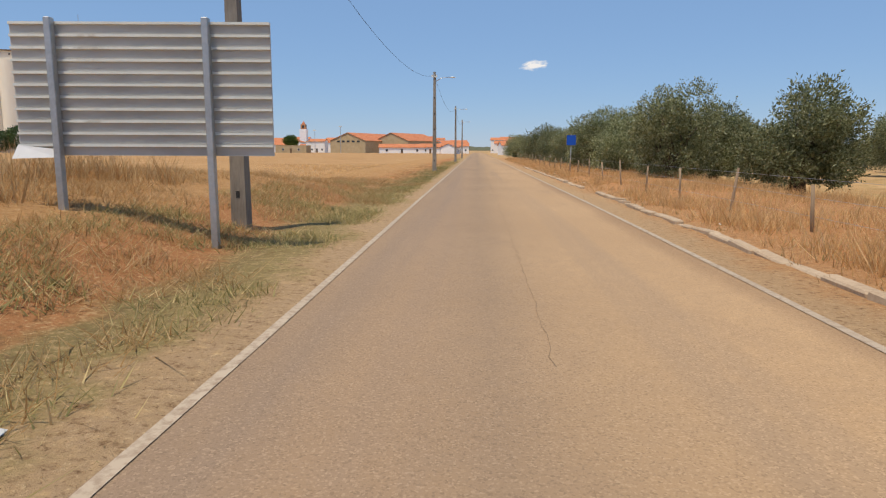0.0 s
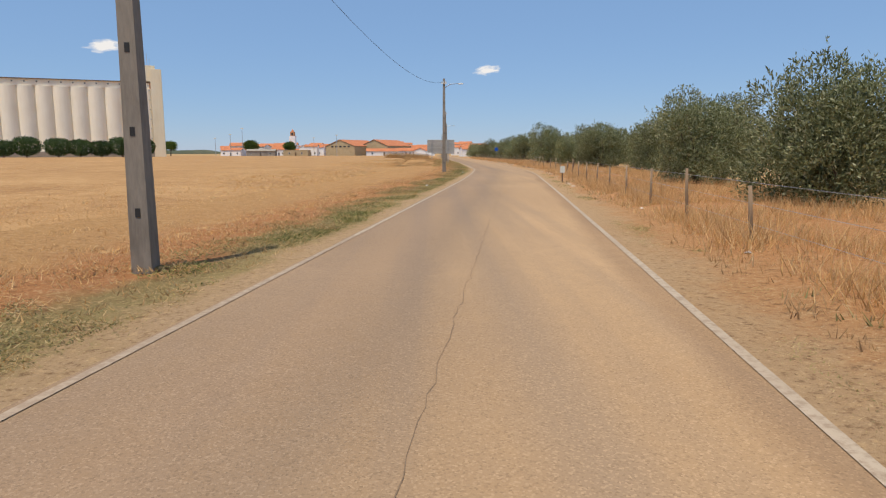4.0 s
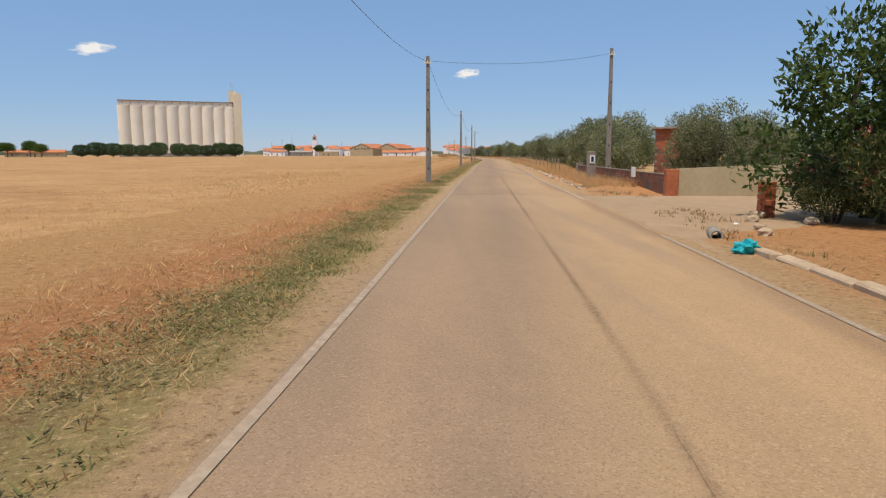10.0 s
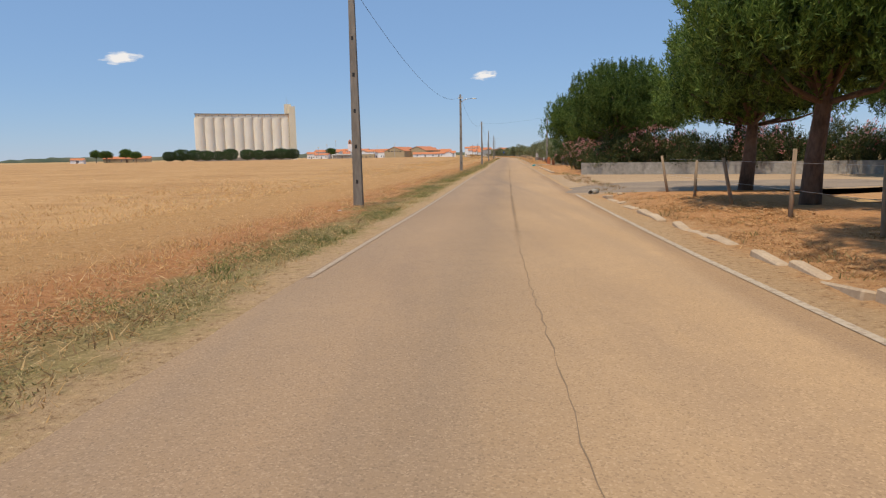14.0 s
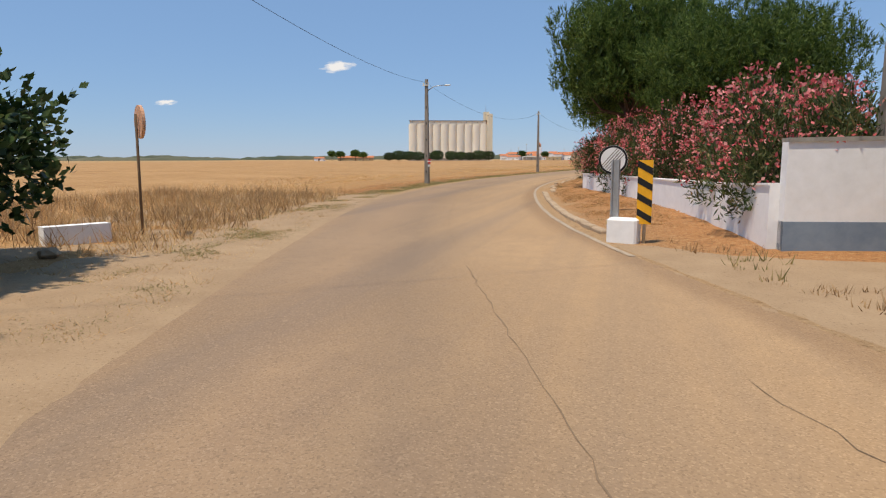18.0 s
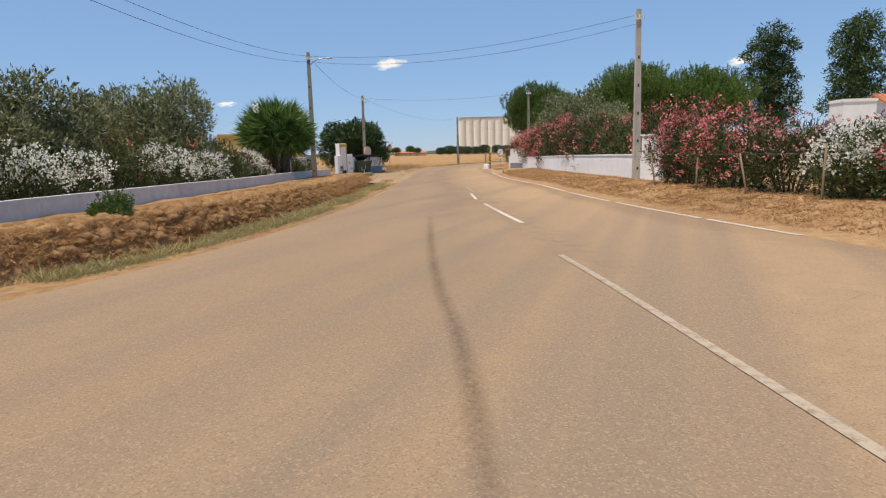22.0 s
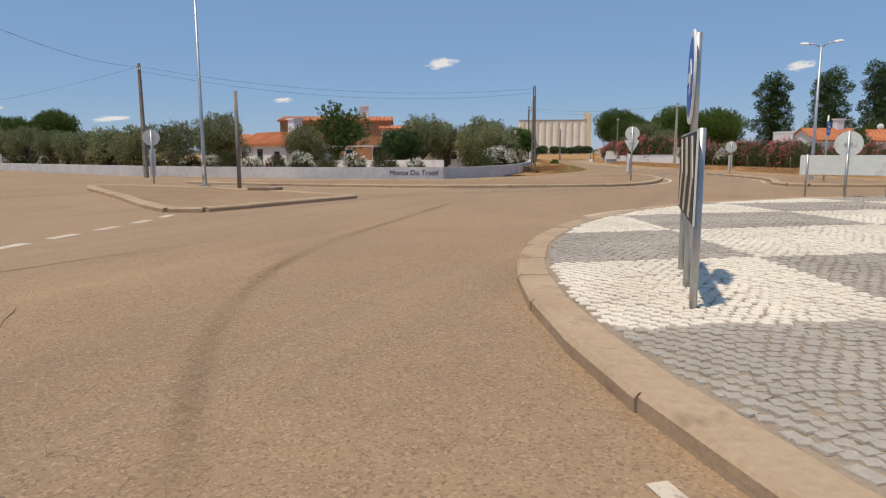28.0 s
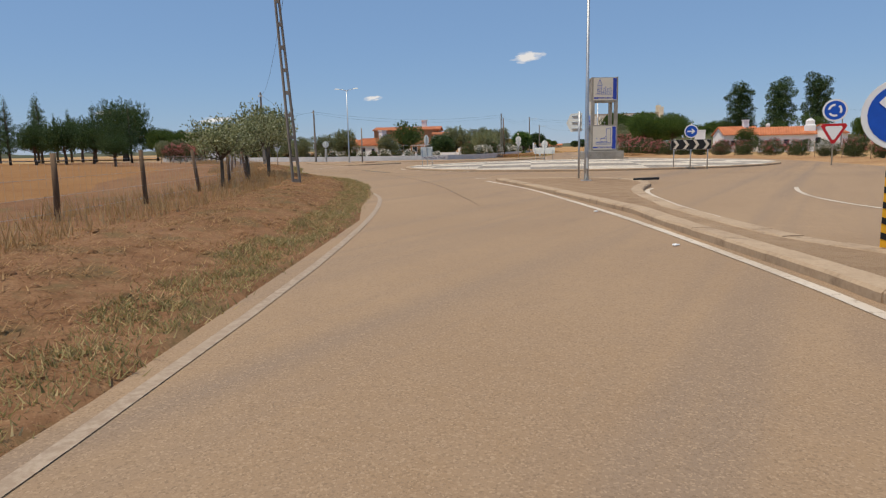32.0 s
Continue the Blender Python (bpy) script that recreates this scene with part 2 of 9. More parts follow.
def verge_material(name, stops, wide=9.0):
    """Earth whose kind changes with the distance from the road, in ragged bands."""
    m, t, p = nodes_of(name)
    uv, sep = t.nodes.new("ShaderNodeUVMap"), t.nodes.new("ShaderNodeSeparateXYZ")
    uv.uv_map = "across"
    t.links.new(uv.outputs[0], sep.inputs[0])
    off = sep.outputs[0]
    for scale, amp in ((0.35, 0.20), (1.7, 0.13), (7.0, 0.07)):
        n = t.nodes.new("ShaderNodeMath")
        n.operation, n.inputs[1].default_value = "MULTIPLY_ADD", amp
        t.links.new(noise_tex(t, scale, 5, 0.6), n.inputs[0])
        t.links.new(off, n.inputs[2])
        off = n.outputs[0]
    c = ramp(t, off, [(o / wide + 0.20, col) for o, col in stops])
    f, g = noise_tex(t, 26, 5, 0.75), noise_tex(t, 9, 6, 0.7)
    c = mixc(t, step(t, g, 0.54, 0.72), c, (0.54, 0.36, 0.18))
    c = mixc(t, step(t, g, 0.46, 0.30), c, (0.17, 0.090, 0.042))
    c = mixc(t, step(t, f, 0.57, 0.70), c, (0.62, 0.45, 0.25))
    c = mixc(t, step(t, f, 0.42, 0.32), c, (0.15, 0.082, 0.040))
    t.links.new(c, p.inputs["Base Color"])
    p.inputs["Roughness"].default_value = 0.95
    p.inputs["Specular IOR Level"].default_value = 0.1
    bump(t, p, f, 0.8, 0.05)
    return m


def wear_material(name, col, most, grain=5.0):
    """A worn or stained band, full along its middle and fading out to its sides and ends."""
    m, t, p = nodes_of(name)
    uv, sep = t.nodes.new("ShaderNodeUVMap"), t.nodes.new("ShaderNodeSeparateXYZ")
    uv.uv_map = "across"
    t.links.new(uv.outputs[0], sep.inputs[0])
    p.inputs["Base Color"].default_value = (*col, 1)
    p.inputs["Roughness"].default_value = 0.9
    p.inputs["Specular IOR Level"].default_value = 0.2
    fac = most
    for sock in (step(t, sep.outputs[0], 1.0, 0.1), step(t, sep.outputs[1], 0.0, 1.0), step(t, noise_tex(t, grain, 6, 0.7), 0.28, 0.62), step(t, noise_tex(t, 0.35, 3, 0.5), 0.25, 0.60)):
        mul = t.nodes.new("ShaderNodeMath")
        mul.operation = "MULTIPLY"
        t.links.new(sock, mul.inputs[0])
        if fac == most:
            mul.inputs[1].default_value = most
        else:
            t.links.new(fac, mul.inputs[1])
        fac = mul.outputs[0]
    tr, mx = t.nodes.new("ShaderNodeBsdfTransparent"), t.nodes.new("ShaderNodeMixShader")
    t.links.new(fac, mx.inputs[0])
    t.links.new(tr.outputs[0], mx.inputs[1])
    t.links.new(p.outputs[0], mx.inputs[2])
    t.links.new(mx.outputs[0], t.nodes["Material Output"].inputs[0])
    return m


TYRE_WEAR = wear_material("dark_tyre_wear", (0.175, 0.119, 0.075), 0.42, 16.0)
TEAL_STAIN = wear_material("faded_teal_stain", (0.20, 0.235, 0.175), 0.75, 3.0)
PALE_DUST = wear_material("drifted_pale_dust", (0.46, 0.335, 0.215), 0.5, 2.0)
ASPHALT = asphalt_material()
ASPHALT_RING = asphalt_material("cracked_grey_asphalt", False, True)
ASPHALT_LANES = asphalt_material("dusty_asphalt_lanes", True)
PAINT = line_material()
PAINT_DUSTY = line_material("dust_covered_road_paint", (0.45, 0.355, 0.25), 0.47)
PAINT_FADED = line_material("faded_road_paint", (0.405, 0.31, 0.215), 0.42)
CRACK = surface("dark_crack_filling", (0.185, 0.126, 0.078), (0.26, 0.178, 0.110), 20, 1.0, 0.95, 0, 0.3)
TAR = surface("tar_patch", (0.20, 0.142, 0.092), (0.29, 0.205, 0.132), 20, 0.8, 0.85, 0, 0.3)
FIELD = soil_material("dry_wheat_stubble", [(0.34, (0.285, 0.150, 0.062)), (0.5, (0.400, 0.230, 0.098)), (0.66, (0.49, 0.300, 0.138))], 0.9, 11, (0.61, 0.43, 0.235))
DUST = soil_material("pale_road_dust", [(0.36, (0.325, 0.220, 0.130)), (0.5, (0.375, 0.258, 0.154)), (0.64, (0.42, 0.295, 0.178))], 1.2, 30, (0.46, 0.335, 0.21), None, 0.4)
VERGE_L = verge_material("weedy_verge", [(0.0, (0.41, 0.275, 0.155)), (0.35, (0.40, 0.265, 0.14)), (0.75, (0.27, 0.205, 0.085)), (1.5, (0.23, 0.17, 0.070)), (2.1, (0.37, 0.17, 0.070)), (3.0, (0.39, 0.175, 0.070)), (4.0, (0.41, 0.225, 0.092)), (6.5, (0.41, 0.23, 0.092))])
VERGE_R = verge_material("dry_verge_earth", [(0.0, (0.42, 0.275, 0.150)), (0.50, (0.42, 0.265, 0.138)), (1.0, (0.42, 0.225, 0.100)), (2.0, (0.44, 0.215, 0.088)), (3.2, (0.45, 0.215, 0.086)), (6.0, (0.44, 0.215, 0.088))])
ORANGE_SOIL = soil_material("orange_earth", [(0.36, (0.33, 0.160, 0.066)), (0.5, (0.43, 0.235, 0.105)), (0.64, (0.51, 0.305, 0.150))], 1.2, 16, (0.52, 0.35, 0.19))
STRAW_EARTH = soil_material("straw_strewn_earth", [(0.36, (0.27, 0.145, 0.066)), (0.5, (0.39, 0.23, 0.11)), (0.64, (0.50, 0.315, 0.16))], 3.0, 30, (0.52, 0.36, 0.20))
PASTURE = soil_material("dry_brown_pasture", [(0.36, (0.22, 0.106, 0.040)), (0.5, (0.27, 0.138, 0.053)), (0.64, (0.32, 0.172, 0.070))], 0.6, 16, (0.36, 0.215, 0.10))
STRAW_BANK = soil_material("straw_matted_bank", [(0.36, (0.22, 0.115, 0.050)), (0.5, (0.34, 0.190, 0.082)), (0.64, (0.44, 0.27, 0.125))], 4.0, 34, (0.50, 0.33, 0.165))
BANK_EARTH = soil_material("brown_bank_earth", [(0.36, (0.15, 0.072, 0.036)), (0.5, (0.235, 0.120, 0.058)), (0.64, (0.32, 0.180, 0.092))], 3.0, 28, (0.43, 0.28, 0.155), (0.17, 0.12, 0.055))
GROUND = soil_material("dry_ground", [(0.36, (0.34, 0.20, 0.09)), (0.5, (0.44, 0.275, 0.125)), (0.64, (0.51, 0.335, 0.165))], 0.35, 9, (0.47, 0.33, 0.17), (0.27, 0.20, 0.08))
PAVED = soil_material("dusty_gravelled_paving", [(0.36, (0.27, 0.176, 0.104)), (0.5, (0.335, 0.225, 0.135)), (0.64, (0.40, 0.275, 0.168))], 2.2, 26, (0.50, 0.38, 0.26), None, 0.9)
KERB = surface("sandy_kerb_concrete", (0.36, 0.255, 0.16), (0.52, 0.39, 0.26), 14, 0.9, 0.9, 0, 0.4, None, ((0.22, 0.15, 0.09), 3.0, 0.58, 0.75))
ISLE_KERB = surface("dusty_island_kerb", (0.36, 0.253, 0.158), (0.48, 0.355, 0.230), 16, 0.8, 0.9, 0, 0.5, None, ((0.25, 0.175, 0.110), 2.4, 0.54, 0.75))
CONCRETE = surface("weathered_concrete", (0.25, 0.215, 0.17), (0.40, 0.36, 0.30), 16, 1.2, 0.9, 0, 0.35, None, ((0.15, 0.13, 0.10), 2.2, 0.56, 0.78))
POLE = surface("grey_concrete_pole", (0.19, 0.165, 0.135), (0.30, 0.265, 0.22), 20, 0.8, 0.9, 0, 0.3, (1, 1, 0.2), ((0.12, 0.10, 0.08), 1.5, 0.55, 0.75, (1, 1, 0.15)))
POST_WOOD = surface("grey_brown_post_wood", (0.20, 0.14, 0.085), (0.36, 0.26, 0.17), 6, 0.9, 0.85, 0, 0.3, (1, 1, 0.15))
WOOD = surface("weathered_wood", (0.10, 0.062, 0.036), (0.21, 0.14, 0.085), 18, 1.0, 0.9, 0, 0.5, (1, 1, 0.15))
BARK = surface("tree_bark", (0.055, 0.042, 0.030), (0.15, 0.115, 0.080), 12, 1.5, 0.95, 0, 0.8, (1, 1, 0.35))
PINE_BARK = surface("pine_bark", (0.075, 0.050, 0.036), (0.20, 0.135, 0.095), 9, 1.5, 0.95, 0, 0.9, (1, 1, 0.4))
STEEL = surface("galvanised_steel", (0.38, 0.39, 0.39), (0.54, 0.55, 0.55), 12, 1.0, 0.45, 0.7, 0.08)
SIGN_GREY = surface("pale_sign_back", (0.64, 0.65, 0.59), (0.76, 0.77, 0.71), 5, 0.8, 0.6, 0.0, 0.05, None, ((0.40, 0.36, 0.29), 1.5, 0.6, 0.8))
PALE_POLE = surface("pale_concrete_pole", (0.40, 0.355, 0.29), (0.55, 0.50, 0.42), 20, 0.8, 0.9, 0, 0.3, (1, 1, 0.2), ((0.27, 0.23, 0.18), 1.5, 0.58, 0.78, (1, 1, 0.15)))
WIRE = plain("black_cable", (0.03, 0.03, 0.03), 0.6)
WHITEWASH = surface("whitewash", (0.80, 0.79, 0.765), (0.92, 0.91, 0.89), 5, 0.7, 0.9, 0, 0.15, None, ((0.52, 0.47, 0.40), 1.1, 0.62, 0.88, (1, 1, 0.3)))
LOWWALL = surface("grey_white_limewash", (0.50, 0.485, 0.47), (0.66, 0.645, 0.625), 4, 0.5, 0.95, 0, 0.2, None, ((0.33, 0.30, 0.27), 0.9, 0.58, 0.8, (1, 1, 0.4)))
BLUEBASE = surface("blue_grey_dado_paint", (0.17, 0.225, 0.29), (0.25, 0.31, 0.37), 5, 0.7, 0.85, 0, 0.12, None, ((0.35, 0.34, 0.33), 1.4, 0.62, 0.85))
GREYWALL = surface("mottled_grey_render", (0.24, 0.215, 0.18), (0.42, 0.385, 0.33), 4, 0.5, 0.95, 0, 0.25, None, ((0.14, 0.12, 0.10), 0.9, 0.55, 0.75, (1, 1, 0.5)))
SANDWALL = surface("sand_render", (0.40, 0.31, 0.18), (0.50, 0.40, 0.25), 7, 0.6, 0.95, 0, 0.2)
BRICK = surface("hollow_clay_block", (0.30, 0.085, 0.038), (0.52, 0.175, 0.075), 9, 1.5, 0.9, 0, 0.3, None, ((0.16, 0.10, 0.07), 1.6, 0.58, 0.75))
DARKBRICK = surface("dark_clay_block", (0.12, 0.055, 0.035), (0.33, 0.12, 0.065), 6, 1.2, 0.92, 0, 0.4, None, ((0.10, 0.085, 0.065), 1.4, 0.47, 0.62))
MORTAR = surface("grey_mortar", (0.20, 0.16, 0.12), (0.31, 0.26, 0.21), 18, 1.5, 0.95, 0, 0.4)
TERRACOTTA = surface("terracotta_roof_tile", (0.40, 0.130, 0.055), (0.60, 0.235, 0.105), 6, 0.6, 0.85, 0, 0.3)
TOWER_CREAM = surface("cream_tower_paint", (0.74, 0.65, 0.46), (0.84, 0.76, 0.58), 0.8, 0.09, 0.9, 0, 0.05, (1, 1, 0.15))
SILO_WHITE = surface("silo_paint", (0.84, 0.755, 0.60), (0.92, 0.845, 0.70), 0.8, 0.09, 0.9, 0, 0.05, (1, 1, 0.15), ((0.72, 0.62, 0.47), 0.15, 0.60, 0.85, (1, 1, 0.12)))
YELLOW = surface("yellow_render", (0.56, 0.36, 0.10), (0.66, 0.45, 0.15), 4, 0.5, 0.9, 0, 0.1)
PEACH = surface("terracotta_render", (0.42, 0.215, 0.11), (0.54, 0.29, 0.155), 4, 0.5, 0.9, 0, 0.1)
GLASS_DARK = plain("dark_window_pane", (0.035, 0.045, 0.055), 0.12)
BLUE_GATE = surface("blue_gate_paint", (0.022, 0.055, 0.17), (0.040, 0.085, 0.24), 8, 1, 0.5, 0, 0.1)
SIGN_BLUE = plain("sign_blue", (0.012, 0.085, 0.46), 0.4)
SIGN_WHITE = plain("sign_white", (0.78, 0.78, 0.76), 0.45, 0, 0.05)
SIGN_BLACK = plain("sign_black", (0.015, 0.015, 0.015), 0.5)
SIGN_YELLOW = plain("sign_yellow", (0.80, 0.40, 0.02), 0.45)
SIGN_RED = plain("sign_red", (0.48, 0.02, 0.025), 0.45)
BIN_GREEN = surface("faded_green_plastic", (0.045, 0.060, 0.030), (0.10, 0.115, 0.065), 7, 1.2, 0.6, 0, 0.15, None, ((0.20, 0.18, 0.13), 3.0, 0.58, 0.75))
RUBBER = plain("black_rubber", (0.02, 0.02, 0.02), 0.8)
CORRUGATED = surface("weathered_zinc_sheet", (0.420, 0.399, 0.357), (0.616, 0.588, 0.532), 3, 0.6, 0.6, 0.1, 0.05, (0.3, 0.3, 1.0))
FADED_ORANGE = plain("faded_orange_plastic", (0.62, 0.34, 0.20), 0.6, 0, 0.1)
TILE_CREAM = plain("glazed_cream_tile", (0.66, 0.58, 0.46), 0.25, 0, 0.05)
TILE_BLUE = plain("glazed_blue_tile", (0.035, 0.065, 0.36), 0.25)


def cloud_material():
    """White by its own glow, its edge fraying out to clear air by the cloud's own coordinates."""
    m, t, p = nodes_of("glowing_cloud_white")
    tc, ln = t.nodes.new("ShaderNodeTexCoord"), t.nodes.new("ShaderNodeVectorMath")
    ln.operation = "LENGTH"
    mp = t.nodes.new("ShaderNodeMapping")
    mp.inputs["Scale"].default_value = (1, 0, 1)
    t.links.new(tc.outputs["Object"], mp.inputs[0])
    t.links.new(mp.outputs[0], ln.inputs[0])
    n = t.nodes.new("ShaderNodeTexNoise")
    n.inputs["Scale"].default_value, n.inputs["Detail"].default_value, n.inputs["Roughness"].default_value = 1.9, 3, 0.5
    t.links.new(tc.outputs["Object"], n.inputs["Vector"])
    a = t.nodes.new("ShaderNodeMath")
    a.operation = "MULTIPLY_ADD"
    a.inputs[1].default_value = 1.5
    t.links.new(n.outputs["Fac"], a.inputs[0])
    t.links.new(ln.outputs["Value"], a.inputs[2])
    t.nodes.remove(p)
    # emission stands in for sunlight on the cloud
    glow = t.nodes.new("ShaderNodeEmission")
    glow.inputs[0].default_value, glow.inputs[1].default_value = (0.93, 0.90, 0.87, 1), 0.95
    tr, mx = t.nodes.new("ShaderNodeBsdfTransparent"), t.nodes.new("ShaderNodeMixShader")
    t.links.new(step(t, a.outputs[0], 1.62, 1.12), mx.inputs[0])
    t.links.new(tr.outputs[0], mx.inputs[1])
    t.links.new(glow.outputs[0], mx.inputs[2])
    t.links.new(mx.outputs[0], t.nodes["Material Output"].inputs[0])
    return m


CLOUD = cloud_material()
COB_WHITE = surface("white_limestone_cobble", (0.61, 0.525, 0.41), (0.82, 0.735, 0.60), 25, 0.8, 0.75, 0, 0.3)
COB_DARK = surface("grey_limestone_cobble", (0.30, 0.255, 0.205), (0.47, 0.41, 0.34), 25, 0.8, 0.75, 0, 0.3)
BED = surface("sandy_joint_bed", (0.24, 0.180, 0.125), (0.36, 0.285, 0.205), 25, 1, 0.95, 0, 0.3)
TEAL = plain("teal_plastic", (0.02, 0.36, 0.40), 0.4)
LETTERS = plain("purple_wall_paint", (0.055, 0.035, 0.085), 0.7)
LITTER = plain("pale_litter", (0.70, 0.69, 0.66), 0.6)
OLIVE = leafy("olive_leaf", [(0.0, (0.095, 0.110, 0.048)), (0.5, (0.215, 0.228, 0.102)), (0.85, (0.335, 0.345, 0.178)), (1.0, (0.47, 0.475, 0.30))], 0.55, 0.38)
# darker needle tones that put the crown's inner shade into colour
PINE_SHADE = leafy("shaded_pine_needle", [(0.0, (0.030, 0.052, 0.013)), (0.6, (0.060, 0.098, 0.022)), (1.0, (0.105, 0.150, 0.036))], 0.7, 0.30)
PINE = leafy("pine_needle", [(0.0, (0.036, 0.066, 0.014)), (0.5, (0.098, 0.160, 0.030)), (0.9, (0.180, 0.255, 0.054)), (1.0, (0.26, 0.34, 0.085))], 0.6, 0.38)
DARKLEAF = leafy("dark_glossy_leaf", [(0.0, (0.020, 0.042, 0.014)), (0.6, (0.056, 0.098, 0.030)), (1.0, (0.125, 0.18, 0.062))], 0.4, 0.25)
OLEANDER = leafy("oleander_leaf", [(0.0, (0.026, 0.040, 0.014)), (0.55, (0.070, 0.098, 0.030)), (0.9, (0.145, 0.155, 0.052)), (1.0, (0.26, 0.165, 0.065))], 0.5, 0.25)
YUCCA = leafy("yucca_blade", [(0.0, (0.045, 0.088, 0.020)), (0.6, (0.105, 0.185, 0.042)), (1.0, (0.22, 0.31, 0.09))], 0.4, 0.3)
LIGHTLEAF = leafy("fresh_green_leaf", [(0.0, (0.045, 0.080, 0.018)), (0.6, (0.095, 0.150, 0.036)), (1.0, (0.17, 0.22, 0.06))], 0.5, 0.4)
PINK = leafy("pink_petal", [(0.0, (0.46, 0.060, 0.072)), (0.5, (0.70, 0.175, 0.175)), (1.0, (0.86, 0.42, 0.38))], 0.6, 0.4)
PALEPINK = leafy("pale_pink_petal", [(0.0, (0.55, 0.16, 0.15)), (0.6, (0.70, 0.33, 0.29)), (1.0, (0.80, 0.52, 0.45))], 0.6, 0.4)
WHITEPETAL = leafy("white_petal", [(0.0, (0.72, 0.68, 0.56)), (1.0, (0.90, 0.87, 0.78))], 0.6, 0.4)
STRAW = leafy("dry_grass_blade", [(0.0, (0.45, 0.255, 0.10)), (0.5, (0.59, 0.37, 0.16)), (1.0, (0.74, 0.54, 0.29))], 0.8, 0.5)
RUST_STRAW = leafy("rusty_straw", [(0.0, (0.26, 0.135, 0.055)), (0.5, (0.42, 0.24, 0.10)), (1.0, (0.60, 0.40, 0.19))], 0.8, 0.45)
GREENWEED = leafy("green_weed_leaf", [(0.0, (0.13, 0.15, 0.045)), (0.5, (0.24, 0.24, 0.075)), (0.85, (0.36, 0.33, 0.12)), (1.0, (0.60, 0.50, 0.17))], 0.7, 0.35)
WEED = leafy("weed_leaf", [(0.0, (0.22, 0.20, 0.078)), (0.4, (0.33, 0.285, 0.11)), (0.7, (0.47, 0.37, 0.16)), (1.0, (0.64, 0.48, 0.24))], 0.7, 0.35)
DRYWEED = leafy("brown_weed_stalk", [(0.0, (0.20, 0.12, 0.058)), (0.5, (0.36, 0.22, 0.105)), (1.0, (0.54, 0.36, 0.18))], 0.8, 0.45)
HILLS = surface("far_wooded_hill", (0.065, 0.085, 0.058), (0.15, 0.145, 0.095), 0.02, 0.004, 1.0, 0, 0, None)

# ---------------------------------------------------------------- mesh tools


class Geo:
    def __init__(self):
        self.v, self.f = [], []

    def add(self, verts, faces):
        n = len(self.v)
        self.v += [tuple(p) for p in verts]
        self.f += [tuple(i + n for i in q) for q in faces]
        return self

    def box(self, x0, x1, y0, y1, z0, z1, rz=0.0, at=(0, 0, 0), c=0.0):
        """A box; c chamfers its upright and upper edges."""
        ca, sa = math.cos(rz), math.sin(rz)
        if c <= 0:
            rings = [[(x0, y0, z0), (x1, y0, z0), (x1, y1, z0), (x0, y1, z0)], [(x0, y0, z1), (x1, y0, z1), (x1, y1, z1), (x0, y1, z1)]]
        else:
            def ring(z, i):
                a, b, d, e = x0 + i, x1 - i, y0 + i, y1 - i
                return [(a + c, d, z), (b - c, d, z), (b, d + c, z), (b, e - c, z), (b - c, e, z), (a + c, e, z), (a, e - c, z), (a, d + c, z)]
            rings = [ring(z0, 0), ring(z1 - c, 0), ring(z1, c)]
        m = len(rings[0])
        vs = [(at[0] + x * ca - y * sa, at[1] + x * sa + y * ca, at[2] + z) for r in rings for x, y, z in r]
        fs = [tuple(range(m))[::-1], tuple(range(m * (len(rings) - 1), m * len(rings)))]
        for k in range(len(rings) - 1):
            fs += [(k * m + i, k * m + (i + 1) % m, (k + 1) * m + (i + 1) % m, (k + 1) * m + i) for i in range(m)]
        return self.add(vs, fs)

    def tube(self, pts, radii, n=8, caps=True):
        pts = [Vector(p) for p in pts]
        if isinstance(radii, (int, float)):
            radii = [radii] * len(pts)
        vs, fs = [], []
        for k, p in enumerate(pts):
            d = (pts[min(k + 1, len(pts) - 1)] - pts[max(k - 1, 0)]).normalized()
            a = d.orthogonal().normalized() if abs(d.z) < 0.99 else Vector((1, 0, 0))
            if abs(d.z) < 0.99:
                a = d.cross(Vector((0, 0, 1))).normalized()
            b = d.cross(a)
            vs += [p + radii[k] * (math.cos(i * 2 * math.pi / n) * a + math.sin(i * 2 * math.pi / n) * b) for i in range(n)]
        for k in range(len(pts) - 1):
            fs += [(k * n + i, k * n + (i + 1) % n, (k + 1) * n + (i + 1) % n, (k + 1) * n + i) for i in range(n)]
        if caps:
            fs += [tuple(range(n))[::-1], tuple(range(n * (len(pts) - 1), n * len(pts)))]
        return self.add(vs, fs)

    def ball(self, c, r, n=8, m=6):
        rx, ry, rz = r if isinstance(r, tuple) else (r, r, r)
        vs = [(c[0], c[1], c[2] - rz)]
        for j in range(1, m):
            a = -math.pi / 2 + math.pi * j / m
            vs += [(c[0] + rx * math.cos(a) * math.cos(2 * math.pi * i / n), c[1] + ry * math.cos(a) * math.sin(2 * math.pi * i / n), c[2] + rz * math.sin(a)) for i in range(n)]
        vs.append((c[0], c[1], c[2] + rz))
        fs = [(0, 1 + (i + 1) % n, 1 + i) for i in range(n)]
        for j in range(m - 2):
            fs += [(1 + j * n + i, 1 + j * n + (i + 1) % n, 1 + (j + 1) * n + (i + 1) % n, 1 + (j + 1) * n + i) for i in range(n)]
        t = len(vs) - 1
        return self.add(vs, fs + [(1 + (m - 2) * n + i, 1 + (m - 2) * n + (i + 1) % n, t) for i in range(n)])

    def plate(self, outline, y0, y1):
        """An outline of (x, z) drawn out between y0 and y1."""
        n = len(outline)
        vs = [(x, y0, z) for x, z in outline] + [(x, y1, z) for x, z in outline]
